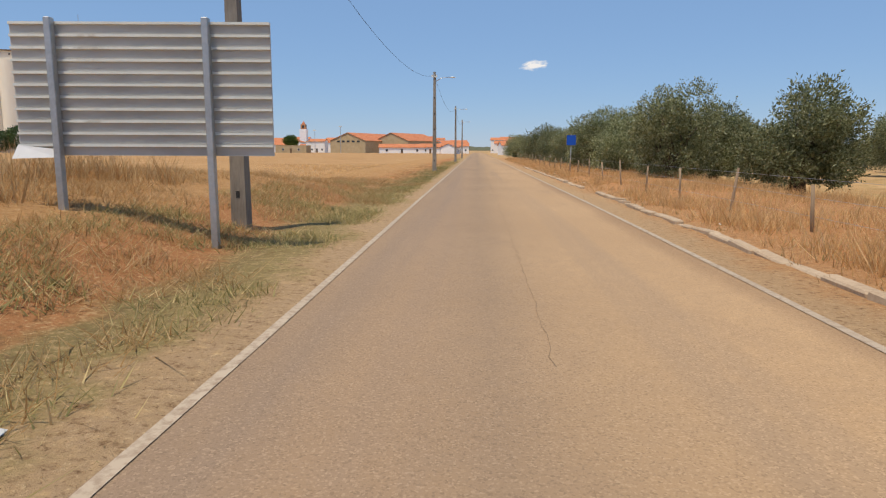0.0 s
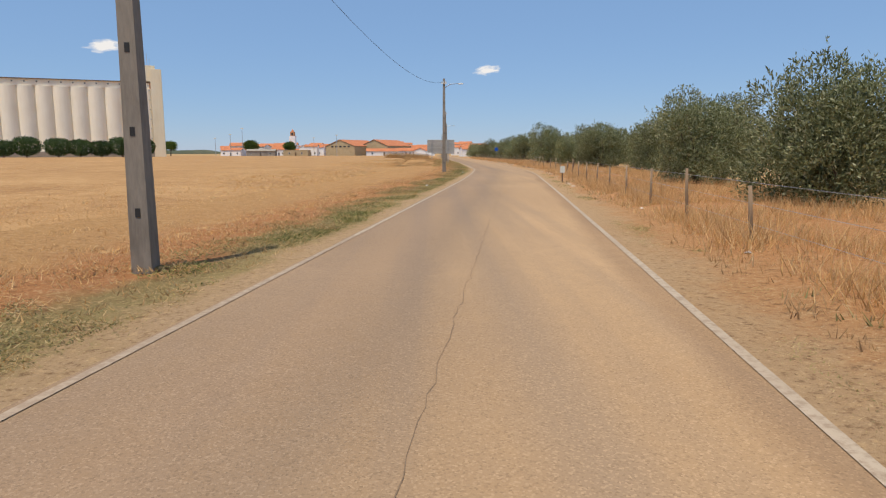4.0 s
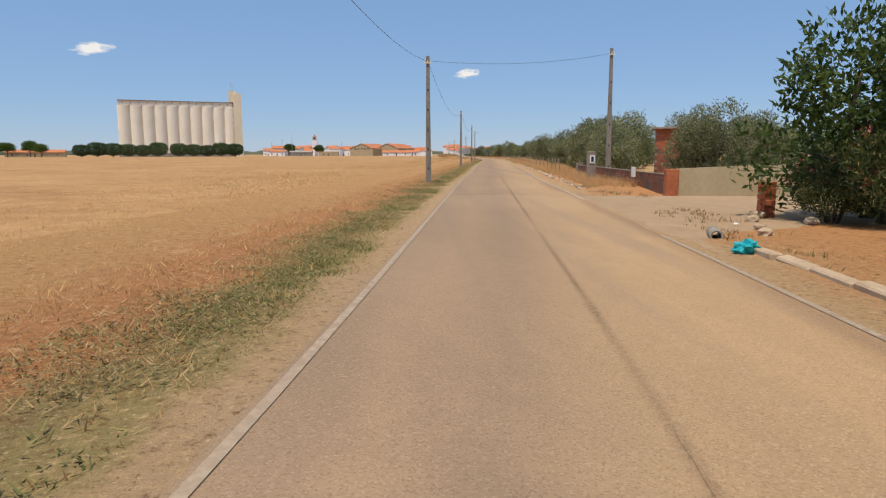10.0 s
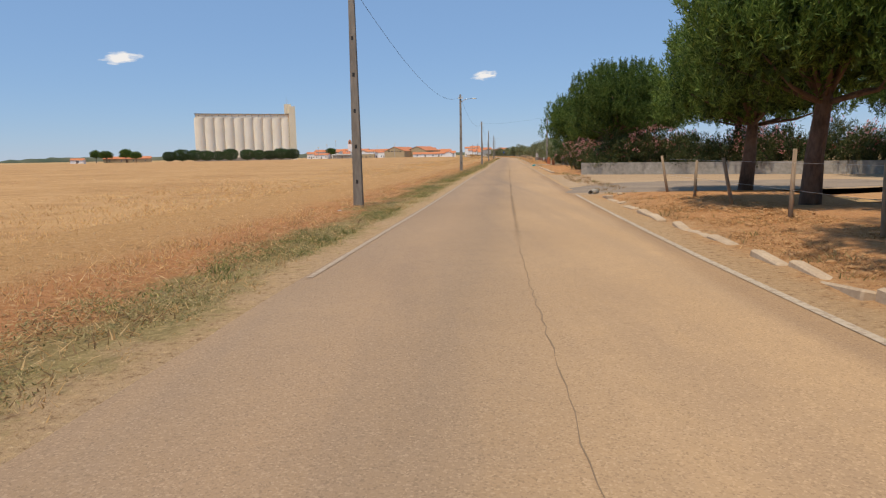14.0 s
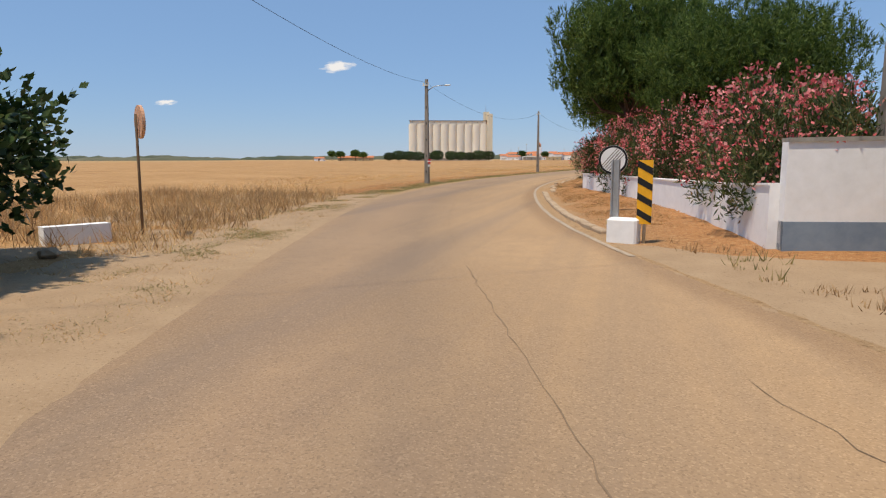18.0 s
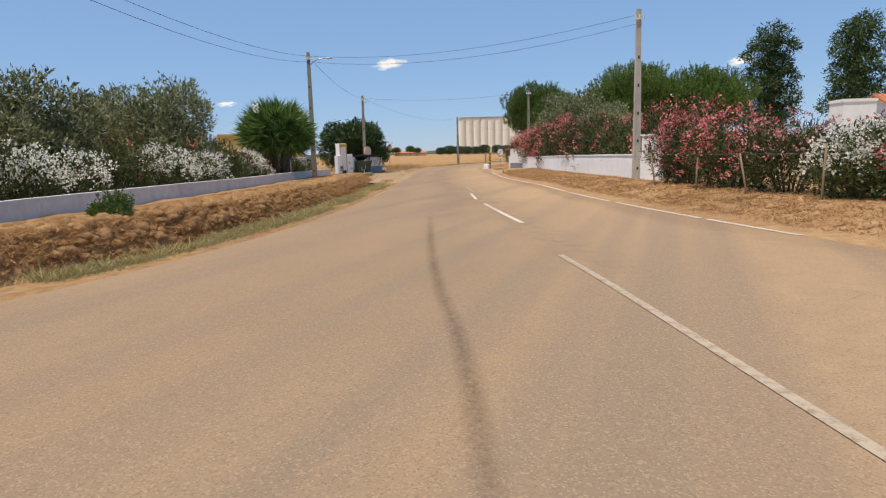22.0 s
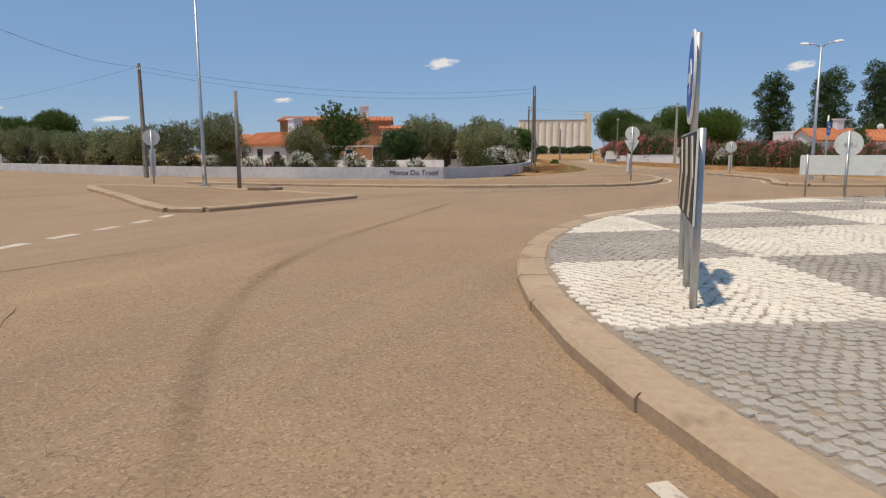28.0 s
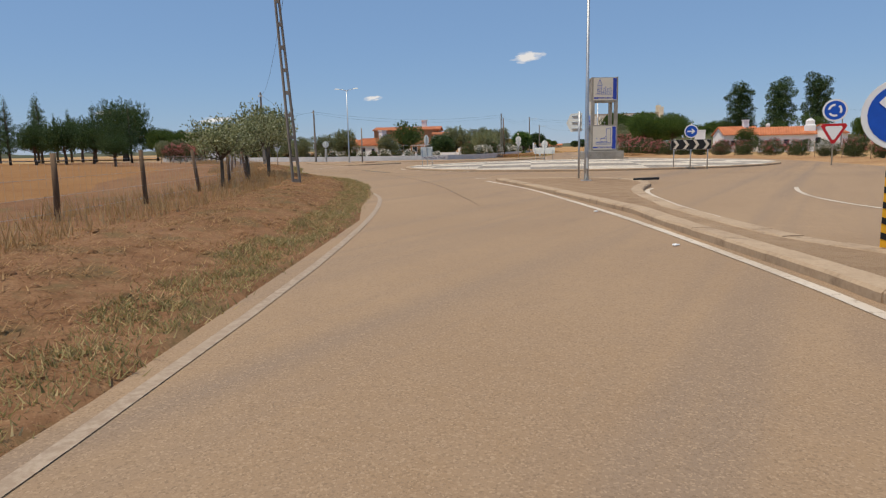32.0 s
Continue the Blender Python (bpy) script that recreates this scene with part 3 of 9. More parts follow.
        return self.add(vs, [tuple(range(n)), tuple(range(n, 2 * n))[::-1]] + [(i, i + n, (i + 1) % n + n, (i + 1) % n) for i in range(n)])

    def slab(self, outline, z0, z1, inset=0.0):
        """An outline of (x, y) from z0 to z1, its upper edge drawn in by inset."""
        n = len(outline)
        cx, cy = sum(p[0] for p in outline) / n, sum(p[1] for p in outline) / n
        top = []
        for x, y in outline:
            d = math.hypot(x - cx, y - cy) or 1
            top.append((x - (x - cx) / d * inset, y - (y - cy) / d * inset, z1))
        vs = [(x, y, z0) for x, y in outline] + [(x, y, z1 - inset) for x, y in outline] + top
        fs = [(k * n + i, k * n + (i + 1) % n, (k + 1) * n + (i + 1) % n, (k + 1) * n + i) for k in range(2) for i in range(n)]
        return self.add(vs, fs + [tuple(range(2 * n, 3 * n))])

    def mesh(self, name, mat, smooth=False):
        me = bpy.data.meshes.new(name)
        me.from_pydata(self.v, [], self.f)
        me.materials.append(mat)
        if smooth:
            me.polygons.foreach_set("use_smooth", [True] * len(me.polygons))
        me.update()
        return me


def fast_mesh(name, verts, faces, mat, smooth=False):
    """A mesh from an array of vertices and one of faces that all have the same corners."""
    me = bpy.data.meshes.new(name)
    k = faces.shape[1]
    me.vertices.add(len(verts))
    me.vertices.foreach_set("co", np.ascontiguousarray(verts, dtype=np.float32).ravel())
    me.loops.add(faces.size)
    me.loops.foreach_set("vertex_index", np.ascontiguousarray(faces, dtype=np.int32).ravel())
    me.polygons.add(len(faces))
    me.polygons.foreach_set("loop_start", np.arange(0, faces.size, k, dtype=np.int32))
    me.polygons.foreach_set("use_smooth", np.full(len(faces), smooth))
    me.materials.append(mat)
    me.update(calc_edges=True)
    me.validate()
    return me


def part(name, geo, mat, parent, label="", smooth=False):
    me = geo.mesh(name, mat, smooth) if isinstance(geo, Geo) else geo
    ob = new(name, me)
    ob.parent = parent
    return tagged(ob, label) if label else ob


def thing(name, x, y, z=0.0, rz=0.0, label="", category="", group="", kind=""):
    ob = new(name)
    ob.empty_display_size = 0.2
    ob.matrix_basis = pose(x, y, z, 0, 0, rz)
    return tagged(ob, label, category, group, kind)


def solo(name, geo, *args, smooth=False):
    """A thing of one mesh: (name, Geo, material, label, category, kind), or the same without material for a made mesh."""
    me, words = (geo.mesh(name, args[0], smooth), args[1:]) if isinstance(geo, Geo) else (geo, args)
    label, category, kind = (*words, "", "", "")[:3]
    return tagged(new(name, me), label, category, "", kind)


def placed(x, y, rz=0.0, s=1.0, z=0.0, sz=None):
    return Matrix.Translation((x, y, z)) @ Matrix.Rotation(radians(rz), 4, "Z") @ Matrix.Diagonal((s, s, sz or s, 1))


# ---------------------------------------------------------------- the road's two edges, by y
LY = [400, 60, 20, 3, -20, -33, -45, -57, -94, -119, -147, -158, -195, -222, -240, -250, -263, -277, -289, -296, -303, -308, -318, -328, -340, -350, -361, -368, -374, -380]
LX = [-2, -1.9, -1.85, -1.8, -2.1, -3.2, -4.5, -6.0, -10.7, -13.8, -16.9, -18.4, -22.5, -26, -28.1, -29.3, -31.0, -32.4, -32.4, -31.9, -31.1, -30.1, -27.3, -24.1, -19.9, -16.3, -13.1, -12.0, -12.4, -13.2]
RY = [400, 20, 5, -26, -36, -47, -57, -109, -119, -147, -157, -195, -222, -248, -261, -279, -289, -295, -303, -309, -314, -326, -336, -345, -352, -359, -364, -370, -377, -381]
RX = [3.2, 3.35, 3.25, 2.2, 1.3, 0.0, -1.2, -7.6, -8.9, -12.1, -13.5, -17.7, -20.9, -24, -25.3, -26.5, -26.5, -26.1, -25.0, -23.9, -22.6, -18.2, -14.8, -10.6, -8.0, -4.6, -1.8, 1.6, 5.4, 7.6]
YS = np.arange(-380.0, 400.1, 0.5)


def smooth_edge(ys, xs):
    x = np.interp(YS, ys[::-1], xs[::-1])
    k = np.hanning(23)
    k /= k.sum()
    return np.convolve(np.pad(x, 11, "edge"), k, "valid")


LXS, RXS = smooth_edge(LY, LX), smooth_edge(RY, RX)


def left_x(y):
    return np.interp(y, YS, LXS)


def right_x(y):
    return np.interp(y, YS, RXS)


RC, RR = (10.95, -411.5), 14.75  # the roundabout's middle and kerb


def strip(xa, xb, ys, z, cols=2):
    """A flat band between two edges along ys."""
    xa, xb = np.broadcast_to(xa, ys.shape), np.broadcast_to(xb, ys.shape)
    w = np.linspace(0, 1, cols)
    vx = xa[:, None] * (1 - w) + xb[:, None] * w
    v = np.stack([vx, np.repeat(ys[:, None], cols, 1), np.full_like(vx, z)], -1).reshape(-1, 3)
    i = (np.arange(len(ys) - 1)[:, None] * cols + np.arange(cols - 1)).ravel()
    return v, np.stack([i, i + 1, i + cols + 1, i + cols], 1)


# ground, to the horizon
g = Geo()
g.add([(-4000, -4000, -0.30), (4000, -4000, -0.30), (4000, 4000, -0.30), (-4000, 4000, -0.30)], [(0, 1, 2, 3)])
solo("ground", g, GROUND, "dry ochre countryside reaching to the horizon", "ground", "structure")

# wheat field beside the road
ys = np.arange(-330, 330.1, 10.0)
fx = left_x(ys)
cols = np.array([-1.6, -3.4, -6, -12, -25, -60, -130, -330])
vx = fx[:, None] + cols
vy = np.repeat(ys[:, None], len(cols), 1)
vz = -0.03 + 0.05 * np.sin(vx * 0.21 + vy * 0.13) + np.where(cols < -20, 0.12, 0.0) - np.where(cols > -2, 0.30, 0.0)
i = (np.arange(len(ys) - 1)[:, None] * len(cols) + np.arange(len(cols) - 1)).ravel()
solo("wheat_field", fast_mesh("wheat_field", np.stack([vx, vy, vz], -1).reshape(-1, 3), np.stack([i, i + len(cols), i + len(cols) + 1, i + 1], 1), FIELD, True),
     "broad dry golden wheat field beside the road", "field", "structure")

# asphalt
ys = np.arange(-378.0, 400.1, 2.0)
v, f = strip(left_x(ys) - 0.40, right_x(ys) + 0.45, ys, 0.0)
v[:, 2] = np.where(v[:, 1] < -373.5, -0.008 * (-373.5 - v[:, 1]) / 2.25, 0.0)  # dips under the slip lanes
me = fast_mesh("road", v, f, ASPHALT_LANES)
uv = me.uv_layers.new(name="across")
uv.data.foreach_set("uv", np.stack([(f % 2).ravel(), v[f.ravel(), 1] * 0.01], 1).astype(np.float32).ravel())
solo("road", me, "dusty brown asphalt country road with worn edges", "road", "structure")
# its rim dips under the roads that join it
ring = [(RC[0] + r * math.cos(a), RC[1] + r * math.sin(a), z) for r, z in ((20.5, 0.003), (25.5, -0.014)) for a in np.linspace(0, 2 * math.pi, 72, endpoint=False)]
g = Geo().add(ring, [tuple(range(72))] + [(k, k + 72, 72 + (k + 1) % 72, (k + 1) % 72) for k in range(72)])
solo("road_roundabout", g, ASPHALT_RING, "dusty asphalt carriageway round the roundabout", "road", "structure")
g = Geo().add([(x, y, -0.004) for x, y in [(-12.6, -364), (-4.4, -362), (5.7, -377), (14, -388), (-2, -396), (-18, -402), (-40, -402), (-40, -389.0), (-22, -389.2), (-16.5, -387), (-13.9, -381), (-12.9, -374)][::-1]], [tuple(range(12))])
solo("road_slip", g, ASPHALT, "dusty asphalt slip lanes beside the splitter islands", "road", "structure")
g = Geo().add([(x, y, 0.0045) for x, y in [(-21, -412.5), (-53, -393.5), (-125, -372), (-125, -361), (-72, -380), (-41, -389.5), (-21, -391), (-8, -400), (-10, -424)][::-1]], [tuple(range(9))])
solo("road_west", g, ASPHALT, "dusty asphalt road leaving past the low wall", "road", "structure")
g = Geo().add([(x, y, 0.0) for x, y in [(-4, -430), (6, -436.8), (10.5, -440.5), (14.5, -445.5), (20.3, -453), (25.5, -462.3), (33, -478), (60, -540), (85, -540), (52, -470), (42, -448), (38, -425), (25, -410)]], [tuple(range(13))])
solo("road_south", g, ASPHALT, "dusty asphalt road leaving the roundabout", "road", "structure")

# painted lines


def rounded(pts, times=2):
    """Cut the corners of a chain of points."""
    for _ in range(times):
        if len(pts) < 3:
            break
        pts = [pts[0]] + [((a[0] * (1 - f) + b[0] * f), (a[1] * (1 - f) + b[1] * f)) for a, b in zip(pts, pts[1:]) for f in (0.25, 0.75)] + [pts[-1]]
    return pts


def band(name, pts, width, z=0.0075, dash=None, label="worn white road line"):
    """A painted line along points; dash: lengths of paint and gap."""
    pts = [Vector((x, y, 0)) for x, y in (rounded(pts) if len(pts) < 16 and "arrow" not in name else pts)]
    out, run = Geo(), 0.0
    for a, b in zip(pts, pts[1:]):
        d, side = (b - a).length, (b - a).normalized().cross(Vector((0, 0, 1))) * width / 2
        s = 0.0
        z += 0.003 if "arrow" in name else 0.0
        while s < d - 1e-6:
            if dash:
                ph = run % (dash[0] + dash[1])
                ln = min(d - s, (dash[0] - ph) if ph < dash[0] else (dash[0] + dash[1] - ph))
                on = ph < dash[0]
            else:
                ln, on = d - s, True
            ln = max(ln, 1e-4)
            if on:
                p, q = a + (b - a) * (s / d), a + (b - a) * ((s + ln) / d)
                out.add([(p - side).to_tuple()[:2] + (z,), (q - side).to_tuple()[:2] + (z,), (q + side).to_tuple()[:2] + (z,), (p + side).to_tuple()[:2] + (z,)], [(0, 3, 2, 1)])
            s += ln
            run += ln
    return solo(name, out, PAINT_FADED if "faded" in name else PAINT_DUSTY if name in ("road_line_left", "road_line_right", "road_line_right_middle", "road_line_right_bend", "road_line_centre", "road_line_divider", "road_line_west_edge") else PAINT, label, "road line", "structure")


def edge_pts(fn, y0, y1, off=0.0, n=3.0):
    return [(float(fn(y)) + off, float(y)) for y in np.arange(y0, y1, -n)] + [(float(fn(y1)) + off, y1)]


band("road_line_left", edge_pts(left_x, 380, -70, 0.06), 0.095)
band("road_line_left_faded", edge_pts(left_x, -70, -262, 0.06), 0.085)
band("road_line_left_bend_faded", [(-16.97, -348.1), (-16.44, -349.9), (-15.9, -351.6)], 0.085)
band("road_line_right", edge_pts(right_x, 380, -178), 0.10)
band("road_line_right_faded", edge_pts(right_x, -188, -226), 0.09)
band("road_line_right_bend", edge_pts(right_x, -246, -316), 0.11)
band("road_line_right_wall", edge_pts(right_x, -325.5, -362), 0.13, dash=(5.0, 0.25))
band("road_line_mid_dash_faded", [(-13.95, -346.0), (-12.65, -349.3)], 0.10)
band("road_line_mid_dash", [(-12.4, -350.4), (-11.25, -353.5)], 0.10)
band("road_line_mid_dash", [(-10.45, -355.3), (-9.3, -357.9), (-8.1, -360.5)], 0.12)
band("road_line_divider", [(-6.55, -364.8), (-5.6, -366.9), (-4.5, -369.5), (-3.6, -371.6), (-2.6, -373.6)], 0.10)
band("road_line_island", [(-6.95, -376.0), (-6.3, -377.35), (-5.45, -379.3), (-4.39, -381.9), (-3.87, -384.1), (-3.70, -385.9), (-3.68, -387.4), (-4.0, -390.4), (-4.8, -391.6)], 0.17)
band("road_line_island_side", [(-5.4, -393.7), (-8.3, -395.3), (-13, -397.6), (-18, -398.4), (-26, -398.6)], 0.14)
band("road_line_east_island", [(-2.4, -374.2), (-0.9, -377.9), (0.8, -382.6), (0.9, -387)], 0.13)
arc = lambda r, a0, a1, n=24: [(RC[0] + r * math.cos(radians(a)), RC[1] + r * math.sin(radians(a))) for a in np.linspace(a0, a1, n)]
band("road_line_ring", arc(RR + 0.6, 116, 166), 0.2)
for a0, a1 in ((218, 228), (236, 246), (250, 262)):
    band("road_line_ring_edge", arc(RR + 0.32, a0, a1, 18), 0.12)
band("road_line_give_way", [(-10.2, -420.8), (-11.6, -417.6), (-13.2, -412.4), (-14.2, -410.6)], 0.24, dash=(0.75, 0.6))
band("road_line_west_edge", [(6.6, -436.3), (3.5, -434.2), (0.2, -432.4), (-5.5, -427.4), (-13, -419.6), (-21, -412.6), (-32, -405.6), (-53, -393.2)], 0.13)
band("road_line_south_faded", [(15.0, -445.5), (17.0, -447.7), (20.6, -453.0), (25.2, -461), (31, -473)], 0.125)
band("road_line_south_right", [(15.2, -437.0), (19.4, -441.7), (22.4, -445.9), (25.6, -450.5), (28.4, -455.0), (30.1, -457.9), (36, -470)], 0.16)
band("road_line_south_far", [(23.75, -440.6), (23.9, -442.2), (24.75, -444.5), (26.15, -447.6), (27.65, -450.3), (28.7, -452.1), (29.5, -453.2), (30.9, -454.4), (32.4, -456.6), (35, -461)], 0.15)
band("road_line_far_island", [(28.2, -439.0), (28.35, -441.0), (28.8, -443.3), (29.65, -445.4), (30.4, -446.7), (33, -451), (36, -456)], 0.14)
band("road_line_south_arrow", [(13.3, -434.62), (13.86, -435.02), (14.0, -434.9), (14.12, -434.4)], 0.12)

# a jagged joint along the middle, crazed patches and tar spots


def crack(pts, w, rng, z=0.0045, jag=0.05, stepn=0.22):
    g, side, last = Geo(), [], None
    pts = np.array(pts, float)
    cumd = np.r_[0, np.cumsum(np.hypot(*np.diff(pts, axis=0).T))]
    ss = np.arange(0, cumd[-1], stepn)
    x, y = np.interp(ss, cumd, pts[:, 0]), np.interp(ss, cumd, pts[:, 1])
    dx, dy = np.gradient(x), np.gradient(y)
    d = np.hypot(dx, dy)
    nx, ny = -dy / d, dx / d
    off = rng.normal(0, jag, len(ss))
    wd = w * rng.uniform(0.25, 1.0, len(ss))
    wd[0] = wd[-1] = 0.002
    a = np.stack([x + nx * (off - wd / 2), y + ny * (off - wd / 2), np.full(len(ss), z)], 1)
    b = np.stack([x + nx * (off + wd / 2), y + ny * (off + wd / 2), np.full(len(ss), z)], 1)
    i = np.arange(len(ss) - 1)
    n = len(ss)
    return np.concatenate([a, b]), np.stack([i, i + n, i + n + 1, i + 1], 1)


rng = np.random.default_rng(77)
vs_, fs_, n = [], [], 0
mid = lambda y, f: float(left_x(y) + (right_x(y) - left_x(y)) * f)
runs = []
y = 120.0
while y > -362:
    ln = rng.uniform(5, 20)
    runs.append(([(mid(yy, (0.475 + 0.048 * min(1, max(0, (-20 - yy) / 40))) + 0.004 * math.sin(yy * 0.11)), yy) for yy in np.arange(y, max(y - ln, -363), -1.0)], rng.uniform(0.007, 0.016), 0.013))
    y -= ln + rng.uniform(0.3, 3.5)
for k in range(36):  # short wandering cracks
    y0, f0 = rng.uniform(-360, -60), rng.uniform(0.06, 0.94)
    a, p = rng.uniform(0, 2 * math.pi), [(mid(y0, f0), y0)]
    for _ in range(int(rng.integers(4, 11))):
        a += rng.normal(0, 0.5)
        p.append((p[-1][0] + 0.3 * math.cos(a), p[-1][1] + 0.45 * math.sin(a)))
    runs.append((p, rng.uniform(0.005, 0.011), 0.03))
for p, w, jag in runs:
    if len(p) < 3:
        continue
    v, f = crack(p, w, rng, 0.0045, jag)
    if len(v) < 6 or not (left_x(p[-1][1]) < p[-1][0] < right_x(p[-1][1])):
        continue
    vs_.append(v)
    fs_.append(f + n)
    n += len(v)
solo("road_cracks", fast_mesh("road_cracks", np.concatenate(vs_), np.concatenate(fs_), CRACK), "dark jagged cracks and a worn joint in the asphalt", "road cracks", "stuff")


def stain(name, x, y, rx, ry, mat, label, seed, z=0.003, rz=0.0):
    rng = np.random.default_rng(seed)
    ph = rng.uniform(0, 6.28, 5)
    pts = []
    for a in np.linspace(0, 2 * math.pi, 36, endpoint=False):
        r = 1 + sum(0.16 / (k + 1) * math.sin((k + 2) * a + ph[k]) for k in range(5))
        u, w = rx * r * math.cos(a), ry * r * math.sin(a)
        pts.append((x + u * math.cos(rz) - w * math.sin(rz), y + u * math.sin(rz) + w * math.cos(rz), z))
    solo(name, Geo().add(pts, [tuple(range(36))]), mat, label, "road patch", "structure")


for k, (x, y, rx, ry) in enumerate([(-15.0, -171.2, 0.25, 0.12), (-19.5, -203, 0.2, 0.3)]):
    stain("road_patch", x, y, rx, ry, TAR, "darker tar patch in the dusty asphalt", 300 + k)

rng = np.random.default_rng(78)
vs_, fs_, n = [], [], 0
for p, w in (([(-7.3, -419.6), (-2.0, -424.6), (2.0, -428.2), (5.6, -431.4), (8.9, -434.5), (11.2, -436.7), (13.3, -439.0), (15.4, -441.4), (17.8, -444.5), (20.2, -447.6), (21.2, -449.0)], 0.016), ([(6.6, -425.0), (4.76, -425.9), (4.0, -426.5), (3.5, -427.0), (3.1, -427.4), (2.9, -428.0), (3.1, -428.8)], 0.018), ([(-1.9, -424.0), (0.6, -425.9), (1.9, -426.5), (2.8, -427.5), (2.9, -428.2)], 0.016), ([(-6.0, -421.9), (-2.5, -425.5), (-0.5, -427.1), (1.3, -428.2), (2.9, -429.4)], 0.022)):
    v, f = crack(p, w, rng, 0.0085, 0.012, 0.2)
    vs_.append(v)
    fs_.append(f + n)
    n += len(v)
solo("road_cracks_ring", fast_mesh("road_cracks_ring", np.concatenate(vs_), np.concatenate(fs_), CRACK), "dark jagged joint across the roundabout asphalt", "road cracks", "stuff")



def wear_band(name, pts, width, mat, label, z=0.0052, n=40):
    """A strip along a smooth line through pts, for wear that has no sharp edge."""
    p = np.array(rounded(rounded(pts)), float)
    d = np.r_[0, np.cumsum(np.hypot(*np.diff(p, axis=0).T))]
    ss = np.linspace(0, d[-1], n)
    c = np.stack([np.interp(ss, d, p[:, 0]), np.interp(ss, d, p[:, 1])], 1)
    tn = np.gradient(c, axis=0)
    nrm = np.stack([-tn[:, 1], tn[:, 0]], 1) / np.hypot(*tn.T)[:, None]
    v = np.concatenate([np.c_[c + nrm * width / 2 * k, np.full(n, z)] for k in (-1, 0, 1)])
    i = np.arange(n - 1)
    f = np.concatenate([np.stack([i + k * n, i + k * n + 1, i + (k + 1) * n + 1, i + (k + 1) * n], 1) for k in (0, 1)])[:, ::-1]
    me = fast_mesh(name, v, f, mat)
    end = np.clip(np.minimum(ss, d[-1] - ss) / max(0.6, d[-1] * 0.12), 0, 1)
    uv = me.uv_layers.new(name="across")
    uv.data.foreach_set("uv", np.stack([np.abs(f.ravel() // n - 1).astype(float), end[f.ravel() % n]], 1).astype(np.float32).ravel())
    return solo(name, me, label, "road wear", "structure")


wear_band("tyre_wear", [(-11.2, -358.0), (-9.62, -362.2), (-7.7, -367.1), (-6.6, -369.4), (-5.5, -372.3), (-4.5, -375.2), (-3.8, -378.8), (-3.3, -381.9), (-3.0, -384.4), (-2.8, -387.0), (-3.0, -390.5)], 0.22, TYRE_WEAR, "dark worn seam along the bend", 0.0056, 90)
wear_band("tyre_wear", [(-8.9, -404.0), (-8.0, -408.8), (-7.35, -413.2), (-6.5, -416.4), (-5.5, -418.4), (-4.5, -420.0), (-2.4, -422.4)], 0.34, TYRE_WEAR, "dark curved tyre track round the roundabout", 0.0095)
wear_band("tyre_wear", [(2.0, -428.2), (5.6, -431.4), (8.9, -434.5), (11.2, -436.7), (13.3, -439.0), (15.4, -441.4), (17.8, -444.5), (20.2, -447.6), (21.8, -449.8)], 0.13, TYRE_WEAR, "dark worn seam leaving the roundabout", 0.0095)
# soft dark band straight across both lanes, sharing the wear material
wear_band("tyre_wear", [(-20.6, -174.7), (-18.8, -174.78), (-16.5, -175.0), (-14.6, -175.35)], 0.55, TYRE_WEAR, "soft dark band across the asphalt")
for a, b in ((-150, -190), (-186, -236), (-232, -262)):
    wear_band("tyre_wear", [(mid(yy, 0.523), yy) for yy in np.arange(a, b, -4.0)], 0.14, TYRE_WEAR, "soft dark seam along the middle of the road", 0.0042, 60)
wear_band("road_stain", [(-2.6, -423.7), (-1.5, -424.6), (0.7, -426.4), (2.1, -427.4), (3.6, -428.3)], 0.75, TEAL_STAIN, "faded teal stain on the cracked asphalt", 0.0105)
wear_band("pale_dust", [(-17.0, -340.0), (-13.0, -349.5), (-9.0, -358.5), (-5.2, -367.0)], 1.3, PALE_DUST, "pale dust drifted between the lanes", 0.0060, 60)
wear_band("pale_dust", [(-3.0, -393.0), (-9.0, -397.5), (-13.2, -403.5), (-13.6, -410.0)], 2.4, PALE_DUST, "pale dust drifted along the roundabout", 0.0112, 60)

# verges: bands of uneven earth along both edges


def hump(y, a, b, soft=3.0):
    return np.clip((y - a) / soft, 0, 1) * np.clip((b - y) / soft, 0, 1)


